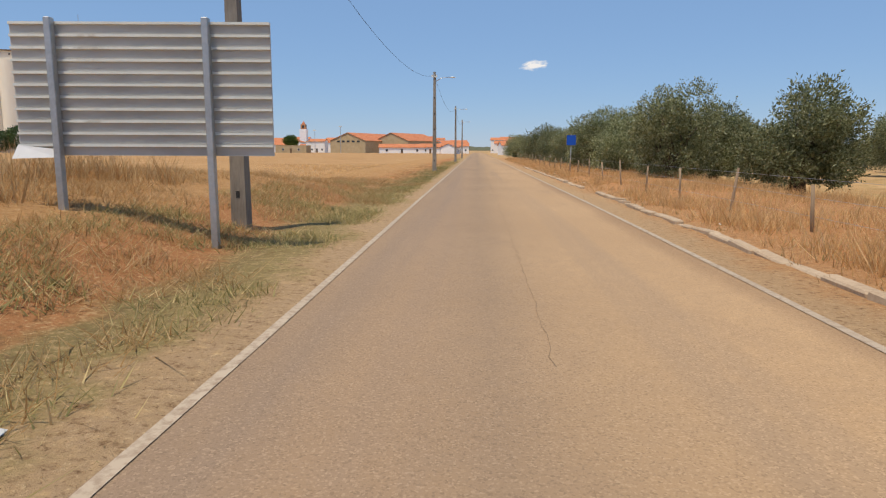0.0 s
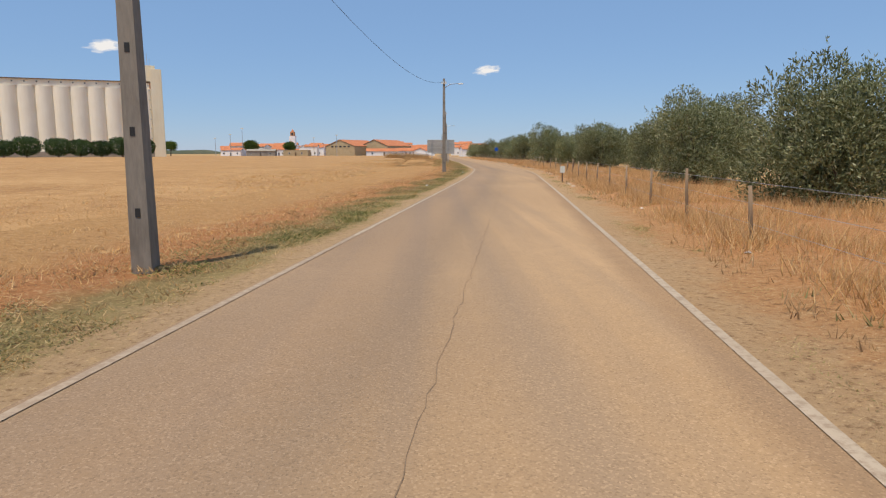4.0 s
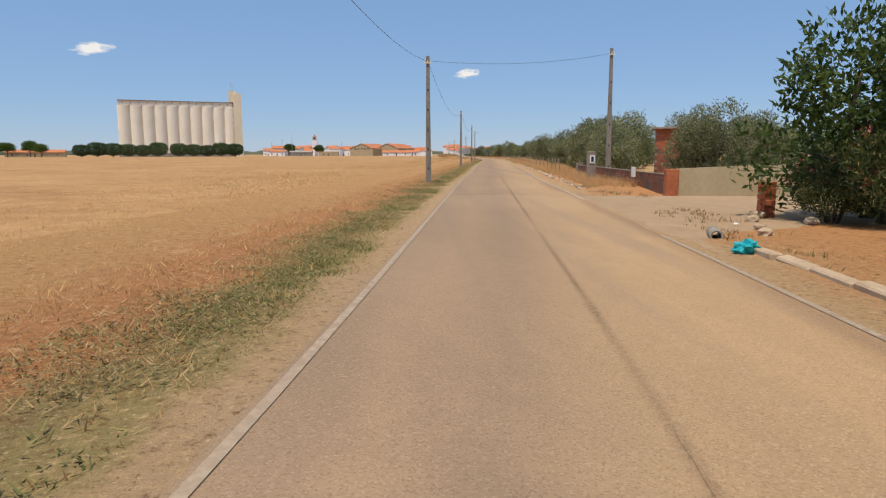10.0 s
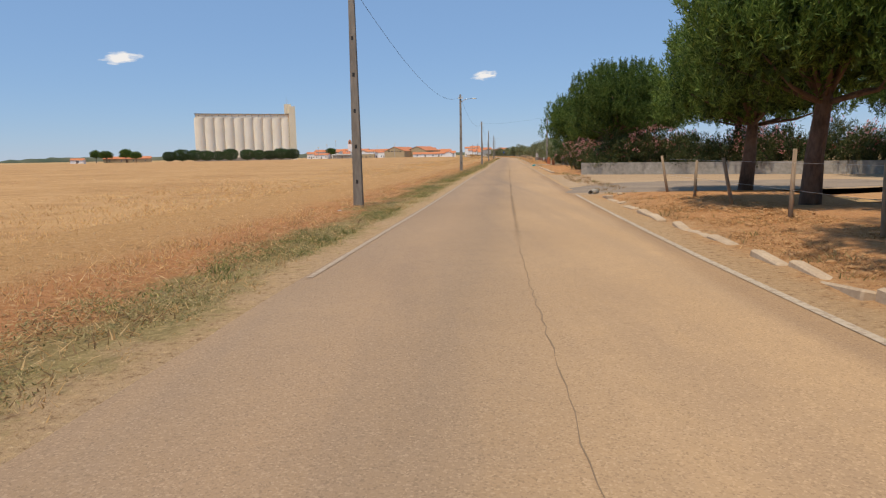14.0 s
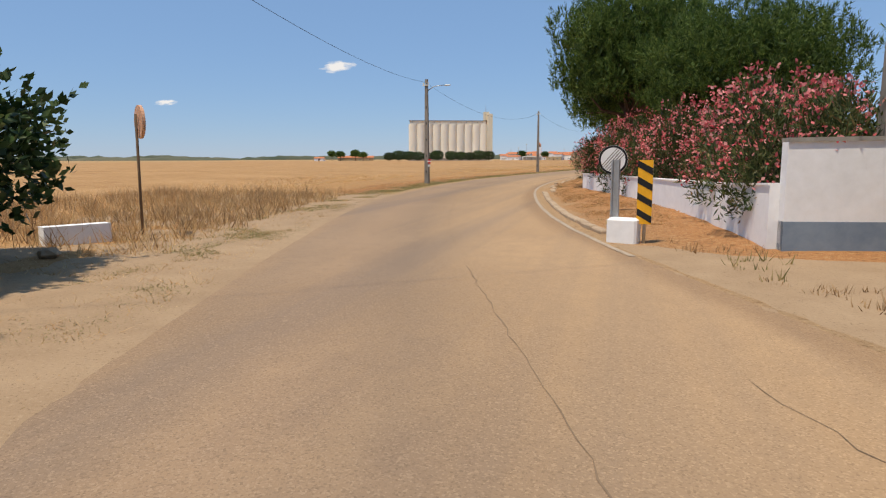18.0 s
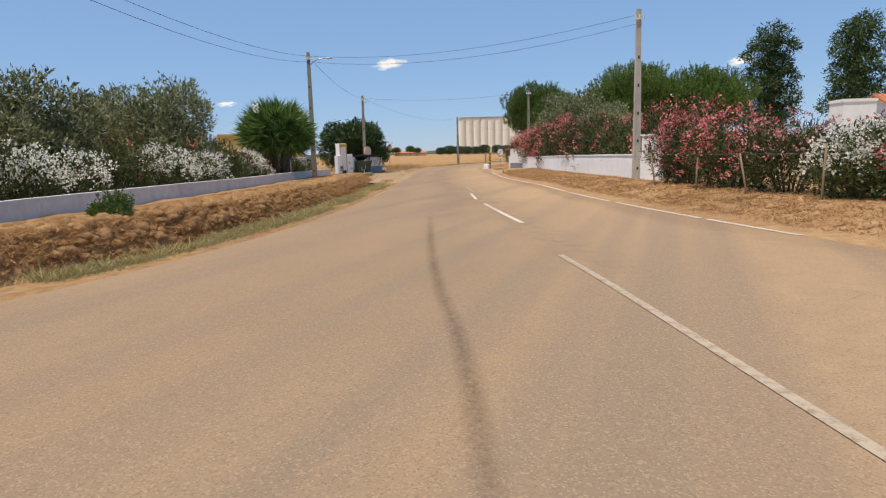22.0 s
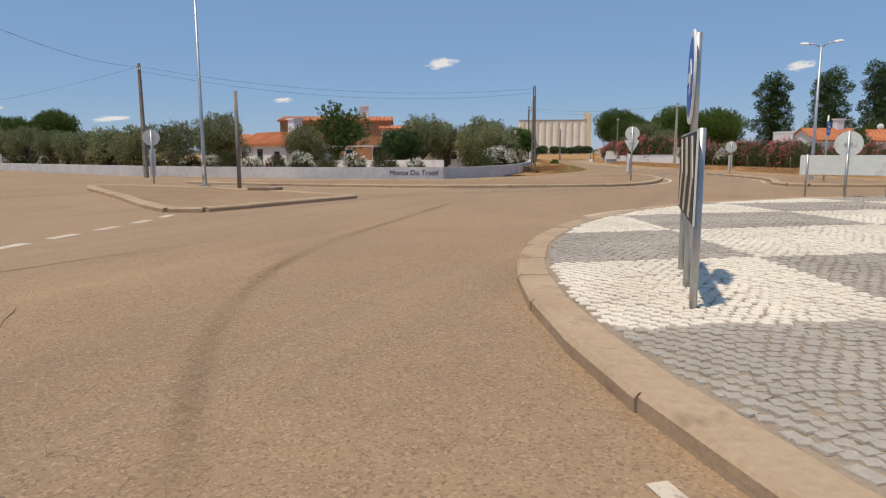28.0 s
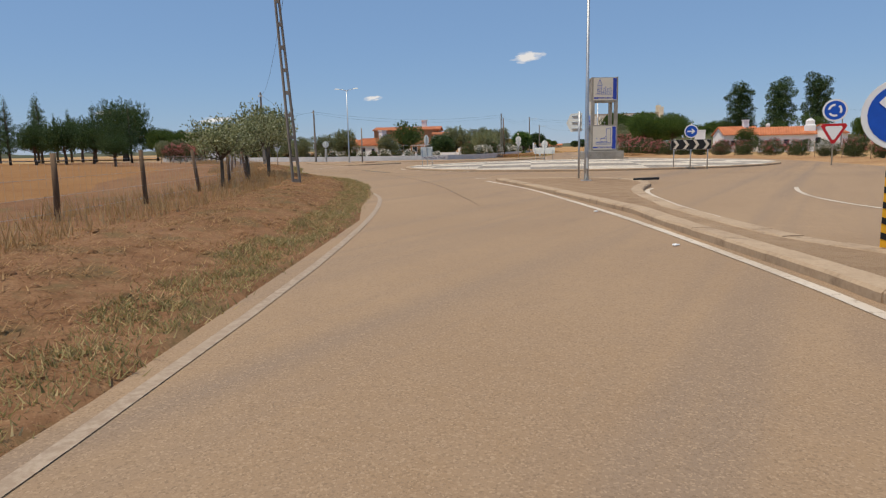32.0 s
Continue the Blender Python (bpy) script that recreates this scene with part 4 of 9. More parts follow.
def verge(name, edge, side, y0, y1, offs, shape, mat, label):
    ys = np.arange(y0, y1, 0.6)
    offs = np.array(offs)
    vx = edge(ys)[:, None] + side * offs
    vy = np.repeat(ys[:, None], len(offs), 1)
    o = np.repeat(offs[None], len(ys), 0)
    vz = shape(vy, o)
    vz[:, 1] = np.maximum(vz[:, 1], 0.006)
    rough = np.array([[noise.noise((x * 0.9, y * 0.9, 3.1)) * 0.6 + noise.noise((x * 2.3, y * 2.3, 7.7)) * 0.4 for x, y in zip(r, s)] for r, s in zip(vx, vy)])
    if side > 0:
        rough = rough * (1 - np.clip(hump(vy, -190, -172) + hump(vy, -249, -219) + hump(vy, -327, -313), 0, 1))
    vz = vz + rough * np.clip((o - 0.35) * 0.12, 0, 0.10)
    wear = np.array([noise.noise((0.9 * a, 2.2, 0.4)) + 0.7 * noise.noise((3.1 * a, 5.2, 0.4)) for a in ys.tolist()])
    vz[:, 0], vz[:, -1] = -0.05 + 0.022 * np.clip(wear, -1, 1), -0.34
    k = len(offs)
    i = (np.arange(len(ys) - 1)[:, None] * k + np.arange(k - 1)).ravel()
    f = np.stack([i, i + 1, i + k + 1, i + k], 1)
    f = f if side > 0 else f[:, ::-1]
    me = fast_mesh(name, np.stack([vx, vy, vz], -1).reshape(-1, 3), f, mat, True)
    uv = me.uv_layers.new(name="across")
    uv.data.foreach_set("uv", np.stack([offs[f.ravel() % k] / 9.0, ys[f.ravel() // k] * 0.1], 1).astype(np.float32).ravel())
    return solo(name, me, label, "verge", "structure")


def left_shape(y, o):
    flat = np.interp(o, [0, 0.5, 1.2, 2.0, 3.0, 4.5, 9], [0.006, 0.006, -0.05, -0.08, 0.0, 0.05, 0.03])
    bank = hump(y, -4, 30, 10) * np.interp(o, [0, 2, 5, 9], [0, 0.15, 0.75, 0.9])
    return flat + bank


def ditch_shape(y, o):
    deep = np.interp(o, [0, 0.7, 1.1, 1.5, 1.8, 2.1, 2.5, 3.0, 5.0, 9], [0.006, -0.01, -0.06, -0.42, -0.46, 0.10, 0.46, 0.50, 0.42, 0.25])
    shallow = np.interp(o, [0, 0.7, 2, 9], [0.006, 0.006, 0.015, 0.02])
    w = np.clip((-337 - y) / 3, 0, 1) * np.clip((y + 372) / 6, 0, 1)
    return deep * w + shallow * (1 - w)


def right_shape(y, o):
    bank = np.interp(o, [0, 0.8, 1.2, 2.5, 4, 9], [0.016, 0.016, 0.05, 0.12, 0.16, 0.1])
    drives = 1 - np.clip(hump(y, -190, -172) + hump(y, -248, -220) + hump(y, -327, -313), 0, 1)
    heap = hump(y, -372, -326, 3) * np.interp(o, [0, 0.6, 1.5, 3, 9], [0, 0.0, 0.14, 0.20, 0.05])
    return bank * drives + heap + np.interp(o, [0, 9], [-0.01, 0.0])


OFFS = [-0.5, 0.10, 0.45, 0.9, 1.2, 1.5, 1.8, 2.1, 2.5, 3.0, 3.6, 4.4, 5.5, 7.0, 9.0]
verge("verge_left", left_x, -1, -300, 130, OFFS, left_shape, VERGE_L, "uneven strip of weeds and red soil along the wheat")
verge("verge_bend", left_x, -1, -337, -299, OFFS, lambda y, o: np.interp(o, [0, 9], [0.006, 0.0]), DUST, "bare dusty strip of trodden earth by the road")
verge("verge_ditch", left_x, -1, -380, -336, OFFS, ditch_shape, STRAW_BANK, "steep bank covered in dry straw above a ditch")
verge("verge_right_bend", right_x, 1, -322, -247.4, OFFS, right_shape, VERGE_R, "orange earth strip with litter outside the kerb")
verge("verge_right", right_x, 1, -248, 130, OFFS, right_shape, VERGE_R, "orange earth with dry grass outside the kerb")
verge("verge_right_wall", right_x, 1, -376, -321, OFFS, right_shape, STRAW_EARTH, "low heap of earth and straw below a garden wall")

# ground round the roundabout: earth verge with a fence to the south-west
OUT = [(-125, -371), (-53, -392.8), (-32, -405.2), (-21, -412.2), (-13, -419.2), (-5.5, -427.2), (0.2, -432.2), (6.6, -436.2), (11.5, -441), (15.0, -445.4), (20.4, -453.2), (25.0, -461.2), (31, -473), (60, -540)]
cum = [0.0]
for a, b in zip(OUT, OUT[1:]):
    cum.append(cum[-1] + math.dist(a, b))


def along(s):
    x, y = np.interp(s, cum, [p[0] for p in OUT]), np.interp(s, cum, [p[1] for p in OUT])
    x2, y2 = np.interp(s + 2, cum, [p[0] for p in OUT]), np.interp(s + 2, cum, [p[1] for p in OUT])
    x1, y1 = np.interp(s - 2, cum, [p[0] for p in OUT]), np.interp(s - 2, cum, [p[1] for p in OUT])
    d = math.hypot(x2 - x1, y2 - y1)
    return x, y, (y2 - y1) / d, -(x2 - x1) / d  # point and the way outward


def outward(s, o):
    x, y, nx, ny = along(s)
    return x + nx * o, y + ny * o


vs, n = [], 0
prof = [(-1.2, -0.05), (0.12, -0.02), (0.16, 0.014), (0.3, 0.016), (0.8, 0.02), (1.6, 0.16), (2.4, 0.30), (3.2, 0.36), (4.5, 0.36), (7, 0.28), (12, 0.1), (14, -0.32)]
ss = np.arange(0, cum[-1] - 2, 0.8)
for s in ss:
    for o, z in prof:
        x, y = outward(s, o)
        low = np.clip((s - 78) / 22, 0.1, 1)
        vs.append((x, y, z * low + (noise.noise((x * 0.8, y * 0.8, 1.0)) * 0.10 if 0.5 < o < 10 else 0)))
k = len(prof)
i = (np.arange(len(ss) - 1)[:, None] * k + np.arange(k - 1)).ravel()
solo("verge_roundabout", fast_mesh("verge_roundabout", np.array(vs), np.stack([i, i + k, i + k + 1, i + 1], 1)[:, ::-1], BANK_EARTH, True), "brown bank with dry weeds beside the carriageway", "verge", "structure")
g = Geo().add([(x, y, -0.05) for x, y in [(-260, -345), (-125, -384), (-55, -404), (-24, -422), (-2, -441), (12, -456), (24, -481), (40, -520), (-60, -620), (-260, -520)]][::-1], [tuple(range(10))])
solo("fenced_field", g, PASTURE, "dry ochre pasture behind a wire fence", "field", "structure")



def ragged(poly, stepn=0.35, amp=0.32):
    """A worn outline: the edges cut short and shaken."""
    out = []
    for (ax, ay), (bx, by) in zip(poly, poly[1:] + poly[:1]):
        d = math.hypot(bx - ax, by - ay)
        for k in range(max(1, int(d / stepn))):
            f = k * stepn / d
            x, y = ax + (bx - ax) * f, ay + (by - ay) * f
            w = amp * (noise.noise((x * 0.7, y * 0.7, 4.4)) + 0.6 * noise.noise((x * 2.6, y * 2.6, 9.1)))
            out.append((x + (by - ay) / d * w, y - (bx - ax) / d * w))
    return out


def sheet(poly, z):
    """A thin spread layer whose rim runs out flat below the surface."""
    area = sum(a[0] * b[1] - b[0] * a[1] for a, b in zip(poly, poly[1:] + poly[:1]))
    poly = poly if area > 0 else poly[::-1]
    n = len(poly)
    rim = []
    for k in range(n):
        (ax, ay), (bx, by) = poly[k - 1], poly[(k + 1) % n]
        d = max(math.hypot(bx - ax, by - ay), 1e-6)
        rim.append((poly[k][0] + (by - ay) / d * 0.22, poly[k][1] - (bx - ax) / d * 0.22, -0.004))
    g = Geo().add([(x, y, z) for x, y in poly] + rim, [tuple(range(n))] + [(k, n + k, n + (k + 1) % n, (k + 1) % n) for k in range(n)])
    return g


# worn grey asphalt in the drive mouth
GREY_TARMAC = surface("worn_grey_tarmac", (0.175, 0.132, 0.094), (0.31, 0.235, 0.165), 9, 0.5, 0.9, 0, 0.4)
g = sheet(ragged(rounded([(-23.7, -245.0), (-23.2, -242.4), (-22.3, -240.1), (-20.1, -237.6), (-17.6, -236.5), (-12, -237.0), (-7, -238.6), (-8, -244), (-14, -244.7), (-20, -245.2), (-23.7, -245.0)], 2)[:-1]), 0.011)
solo("drive_tarmac", g, GREY_TARMAC, "worn grey tarmac in the drive mouth", "drive", "structure")
g = Geo().add([(x, y, 0.02) for x, y in [(-18, -291), (-8, -294), (45, -298), (45, -226), (-2, -240), (-9, -246.5), (-16, -249)]], [tuple(range(7))])
solo("orchard_soil", g, ORANGE_SOIL, "bare orange soil under orchard trees", "soil", "structure")
# dusty drives
for nm, poly, mat, lab in [
    ("drive_1", [(-16.6, -176.2), (-12.2, -176.6), (-4, -177.2), (-4, -186.5), (-13.0, -186.0), (-15.6, -188.0), (-16.8, -190.2), (-15.5, -176.3)], DUST, "dusty earth drive beside the brick wall"),
    ("drive_2", [(-20.7, -223.5), (-18.3, -224.2), (-9, -229), (-3, -232), (-5, -244), (-14, -245.0), (-22.4, -245.6), (-23.6, -246.4)], DUST, "dusty earth drive mouth beside the grey wall"),
    ("drive_3", [(-22.1, -314.5), (-19.4, -315.2), (-13, -313.9), (-9, -314.5), (-13, -322.4), (-16.0, -323.0), (-17.6, -326.6)], DUST, "dusty earth drive between white walls"),
    ("drive_4", [(-30.2, -321), (-26.8, -320), (-23.4, -330), (-19.6, -341), (-23.5, -339), (-27.4, -332.5), (-30.2, -327.5)], DUST, "dusty apron in front of the blue gate")]:
    g = sheet(ragged(poly), 0.006)
    solo(nm, g, mat, lab, "drive", "structure")

# ---------------------------------------------------------------- plants


def unit(v):
    return v / np.maximum(np.linalg.norm(v, axis=1, keepdims=True), 1e-6)


def leaf_mesh(name, pos, way, length, width, mat, rng):
    """Many separate leaves: four-cornered blades from pos along way."""
    n = len(pos)
    way = unit(way)
    side = unit(np.cross(way, rng.normal(size=(n, 3))))
    ln = (length * rng.uniform(0.6, 1.3, n))[:, None]
    wd = (width * rng.uniform(0.7, 1.2, n))[:, None]
    mid = pos + way * ln * 0.45
    v = np.stack([pos, mid + side * wd / 2, pos + way * ln, mid - side * wd / 2], 1).reshape(-1, 3)
    return fast_mesh(name, v, np.arange(4 * n).reshape(-1, 4), mat)


def blob_points(rng, lobes, n, shell=0.55):
    """Points in the outer shell of a bunch of ellipsoids, and the way outward."""
    lobes = np.array(lobes, float)
    w = (lobes[:, 3] * lobes[:, 4] * lobes[:, 5]) ** 0.67
    k = rng.choice(len(lobes), n, p=w / w.sum())
    d = unit(rng.normal(size=(n, 3)))
    r = rng.uniform(shell ** 3, 1.0, n) ** (1 / 3)
    r = r * (1 + 0.045 * rng.normal(size=n))
    return lobes[k, :3] + d * lobes[k, 3:] * r[:, None], d


def limbs(g, rng, base, tips, r0, bend=0.25):
    for t in tips:
        a, b = Vector(base), Vector(t)
        mid = (a + b) / 2 + Vector(rng.normal(0, bend, 3).tolist())
        g.tube([a, mid, b], [r0, r0 * 0.65, r0 * 0.25], 6)


def olive_tree(seed, n=5200, h=4.6, w=4.6, label="", mat=None, leaf=(0.19, 0.07), name="olive_tree", trunk_h=0.8, low=0.33, slim=1.0):
    rng = np.random.default_rng(seed)
    root = thing(name, 0, -2000, 0, 0, label, "tree")
    g = Geo()
    g.tube([(0, 0, -0.15), (0.05, 0.02, 0.35), (0.0, 0.1, trunk_h)], [0.34 * slim, 0.24 * slim, 0.20 * slim], 9)
    lobes = []
    for k in range(12):
        a = k * 2.4 + rng.uniform(-0.4, 0.4)
        rr = w * (0.08 + 0.23 * math.sqrt(k / 11)) * rng.uniform(0.8, 1.15)
        zz = h * rng.uniform(low, 0.76) if k else h * 0.74
        s = w * rng.uniform(0.17, 0.25)
        lobes.append((rr * math.cos(a), rr * math.sin(a), zz, s, s, min(s * rng.uniform(0.8, 1.25), h - zz + 0.05)))
    tips = [(l[0] * 0.9, l[1] * 0.9, l[2]) for l in lobes]
    if low < 0.3:  # boughs that hang to the ground
        for k in range(6):
            a = k * 1.05 + rng.uniform(-0.3, 0.3)
            lobes.append((w * 0.27 * math.cos(a), w * 0.27 * math.sin(a), h * 0.21, w * 0.17, w * 0.17, h * 0.17))
    if slim < 1:
        for tip in tips:
            limb = Geo()
            limbs(limb, rng, (0, 0.08, trunk_h - 0.05), [tip], 0.11 * slim)
            part("limb", limb, BARK, root, "", True)
    else:
        limbs(g, rng, (0, 0.08, trunk_h - 0.05), tips, 0.11)
    part("trunk", g, BARK, root, "", True)
    k = n // 9
    c, d = blob_points(rng, lobes, k, 0.5)
    pos = np.repeat(c, 9, 0) + rng.normal(0, 0.10, (k * 9, 3))
    way = np.repeat(d, 9, 0) * 0.6 + rng.normal(0, 0.6, (k * 9, 3)) + np.array([0.2, 0, 0.45])
    # sprigs that stand out of the outline
    c, d = blob_points(rng, lobes, max(10, n // 260), 0.92)
    sp = unit(d * np.array([0.8, 0.8, 0.5]) + np.array([0, 0, 0.75]) + rng.normal(0, 0.25, d.shape))
    f = rng.uniform(0, 1, (len(c) * 16, 1))
    ln = np.repeat(rng.uniform(0.25, 0.65, (len(c), 1)) * h / 4.6, 16, 0)
    pos = np.concatenate([pos, np.repeat(c, 16, 0) + np.repeat(sp, 16, 0) * f * ln])
    way = np.concatenate([way, np.repeat(sp, 16, 0) + rng.normal(0, 0.6, (len(f), 3))])
    part("crown", leaf_mesh("crown", pos, way, leaf[0], leaf[1], mat or OLIVE, rng), None, root)
    return root


def pine_tree(seed, n=9000, h=7.5, w=8.0, label="", trunk_h=2.2, mat=None):
    """An umbrella pine: bare trunk, spread limbs, tufts of needles standing up."""
    rng = np.random.default_rng(seed)
    root = thing("umbrella_pine", 0, -2000, 0, 0, label, "tree")
    g = Geo()
    g.tube([(0, 0, -0.2), (0.1, 0.05, trunk_h * 0.5), (0.05, 0.2, trunk_h), (0.0, 0.2, h * 0.7)], [0.30, 0.24, 0.20, 0.09], 9)
    lobes = []
    for k in range(74):
        rr = w * 0.43 * math.sqrt((k + 0.5) / 74)
        a, e = k * 2.399, rr / (w * 0.455)
        round_ = math.sqrt(max(0.0, 1 - e * e))
        roof, floor_ = trunk_h + (h - trunk_h) * (0.28 + 0.64 * round_), trunk_h + (h - trunk_h) * (0.20 - 0.08 * round_)
        z = roof if k % 2 else floor_ + (roof - floor_) * rng.uniform(0.0, 0.5)
        s = w * rng.uniform(0.075, 0.115)
        lobes.append((rr * math.cos(a) + rng.normal(0, 0.12), rr * math.sin(a) + rng.normal(0, 0.12), z + rng.normal(0, 0.12), s, s, s * rng.uniform(0.9, 1.2)))
    for k in range(16):
        a, rr = k * 2.4, w * 0.30 * math.sqrt((k + 0.5) / 16)
        lobes.append((rr * math.cos(a), rr * math.sin(a), trunk_h + (h - trunk_h) * 0.45, w * 0.14, w * 0.14, (h - trunk_h) * 0.30))
    limbs(g, rng, (0.05, 0.2, trunk_h - 0.1), [(l[0] * 0.85, l[1] * 0.85, l[2] - l[5] * 0.5) for l in lobes[:74:5]], 0.075, 0.3)
    part("trunk", g, PINE_BARK, root, "", True)
    k, m = n // 24, 24
    c, d = blob_points(rng, lobes, k, 0.62)
    up = unit(d * 0.45 + np.array([0, 0, 0.95]) + rng.normal(0, 0.10, (k, 3)))
    f = rng.uniform(0, 1, (k * m, 1))
    ln = np.repeat(rng.uniform(0.30, 0.62, (k, 1)), m, 0)
    pos = np.repeat(c, m, 0) + np.repeat(up, m, 0) * f * ln
    way = np.repeat(up, m, 0) * (0.55 + 0.5 * f) + rng.normal(0, 0.5, (k * m, 3))
    part("crown", leaf_mesh("crown", pos, way, 0.19, 0.034, mat or PINE, rng), None, root)
    # added filler leaves, coloured dark as the shaded inside of the crown
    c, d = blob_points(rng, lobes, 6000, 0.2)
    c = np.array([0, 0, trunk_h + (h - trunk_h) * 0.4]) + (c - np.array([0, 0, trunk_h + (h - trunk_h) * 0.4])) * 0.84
    part("inner_foliage", leaf_mesh("inner_foliage", c, rng.normal(0, 1, (6000, 3)), 0.34, 0.12, PINE_SHADE, rng), None, root, "dark leaf fill painting the shade inside the crown")
    return root


def bush(seed, n=4200, h=2.4, w=2.6, petals=None, flowers=0, label="", name="oleander_bush", mat=None, leaf=(0.16, 0.034), category="shrub"):
    rng = np.random.default_rng(seed)
    root = thing(name, 0, -2000, 0, 0, label, category)
    lobes = [(0, 0, h * 0.46, w * 0.40, w * 0.40, h * 0.44)]
    for k in range(8):
        a = k * 0.785 + rng.uniform(-0.3, 0.3)
        rr, s = w * rng.uniform(0.2, 0.32), w * rng.uniform(0.14, 0.24)
        lobes.append((rr * math.cos(a), rr * math.sin(a), h * rng.uniform(0.20, 0.76), s, s, h * rng.uniform(0.18, 0.27)))
    g = Geo()
    for k in range(9):
        a = k * 0.7
        g.tube([(0.12 * math.cos(a), 0.12 * math.sin(a), -0.1), (w * 0.16 * math.cos(a), w * 0.16 * math.sin(a), h * 0.35), (w * 0.28 * math.cos(a), w * 0.28 * math.sin(a), h * 0.68)], [0.035, 0.025, 0.012], 5)
    part("stem", g, BARK, root)
    k = n // 7
    c, d = blob_points(rng, lobes, k, 0.4)
    c[:, 2] = np.maximum(c[:, 2], 0.12)
    up = d * 0.5 + np.array([0, 0, 0.55])
    pos = np.repeat(c, 7, 0) + np.repeat(unit(up), 7, 0) * rng.uniform(-0.05, 0.22, (k * 7, 1)) + rng.normal(0, 0.02, (k * 7, 3))
    way = np.repeat(up, 7, 0) + rng.normal(0, 0.55, (k * 7, 3))
    part("foliage", leaf_mesh("foliage", pos, way, leaf[0], leaf[1], mat or OLEANDER, rng), None, root)
    if petals:
        k = flowers // 8
        c, d = blob_points(rng, lobes, k * 3, 0.96)
        keep = d[:, 2] > (0.05 if petals is WHITEPETAL else -0.25)
        c, d = c[keep][:k], d[keep][:k]
        m = len(c)
        pos = np.repeat(c + d * 0.17 + np.array([0, 0, 0.10]), 8, 0) + rng.normal(0, 0.065, (m * 8, 3))
        way = np.repeat(d, 8, 0) * 0.7 + rng.normal(0, 0.8, (m * 8, 3))
        part("blossom", leaf_mesh("blossom", pos, way, 0.080, 0.068, petals, rng), None, root)
    return root


def yucca(seed, h=4.6, w=5.2):
    rng = np.random.default_rng(seed)
    root = thing("yucca_tree", 0, -2000, 0, 0, "large bushy yucca with spiky green rosettes", "tree")
    g, pos, way = Geo(), [], []
    for k in range(40):
        a, e = k * 2.399, -0.75 + 1.75 * (k + 0.5) / 40
        rr = w * 0.235 * math.sqrt(max(0.0, 1 - e * e)) * rng.uniform(0.85, 1.1)
        tip = np.array([rr * math.cos(a), rr * math.sin(a), h * (0.60 + 0.225 * e)])
        if k % 4 == 0:
            g.tube([(0.25 * math.cos(a), 0.25 * math.sin(a), -0.1), (tip[0] * 0.35, tip[1] * 0.35, h * 0.3), (tip[0] * 0.9, tip[1] * 0.9, tip[2])], [0.17, 0.14, 0.08], 7)
        d = unit(rng.normal(size=(130, 3)) * 0.62 + np.array([math.cos(a) * 0.55 * math.sqrt(max(0.0, 1 - e * e)), math.sin(a) * 0.55 * math.sqrt(max(0.0, 1 - e * e)), 0.25 + 0.4 * e]))
        pos.append(np.repeat(tip[None], 130, 0) + d * 0.04)
        way.append(d)
    part("stem", g, BARK, root, "", True)
    part("spiky_foliage", leaf_mesh("spiky_foliage", np.concatenate(pos), np.concatenate(way), 0.78, 0.062, YUCCA, rng), None, root)
    g = Geo()
    for dz in range(14):
        g.ball((0.1 * math.cos(dz * 2.4), -w * 0.3 + 0.1 * math.sin(dz * 2.4), h * 0.80 + dz * 0.03), (0.06, 0.06, 0.05), 6, 4)
    part("flower_spike", g, WHITEPETAL, root, "cream flower spike")
    return root


def tall_tree(seed, h=14.0, w=4.5, n=4200, label="tall slender dark-leaved tree", mat=None, name="tall_tree", cone=False):
    rng = np.random.default_rng(seed)
    root = thing(name, 0, -2000, 0, 0, label, "tree")
    g = Geo().tube([(0, 0, -0.3), (0.1, 0, h * 0.4), (0, 0.1, h * 0.9)], [0.3, 0.2, 0.05], 8)
    lobes = []
    for k in range(16):
        z = h * (0.22 + 0.72 * k / 15)
        taper = (1.05 - k / 15) if cone else (0.55 + 0.45 * math.sin(math.pi * (k + 2) / 18))
        a = k * 2.4
        rr = w * 0.25 * taper * rng.uniform(0.4, 1.0)
        s = w * 0.26 * taper * rng.uniform(0.7, 1.15) + 0.12
        lobes.append((rr * math.cos(a), rr * math.sin(a), z, s, s, h * 0.065 * rng.uniform(0.8, 1.4)))
    limbs(g, rng, (0, 0, h * 0.3), [l[:3] for l in lobes[3::3]], 0.09)
    part("trunk", g, BARK, root, "", True)
    k = n // 6
    c, d = blob_points(rng, lobes, k, 0.4)
    pos = np.repeat(c, 6, 0) + rng.normal(0, 0.17, (k * 6, 3))
    part("crown", leaf_mesh("crown", pos, np.repeat(d, 6, 0) + rng.normal(0, 0.7, (k * 6, 3)), 0.34, 0.13, mat or DARKLEAF, rng), None, root)
    return root


def plant(protos, spots, group=""):
    """Copies of the protos at spots of (x, y, scale)."""
    for k, (x, y, s) in enumerate(spots):
        p = protos[k % len(protos)]
        c = copy_thing(p, placed(x, y, (k * 137) % 360, s, 0.0, s * (0.94 + 0.12 * ((k * 7) % 5) / 4)))
        if group:
            c["group"] = group


def retire(protos):
    for p in protos:
        for o in (*p.children_recursive, p):
            bpy.data.objects.remove(o)


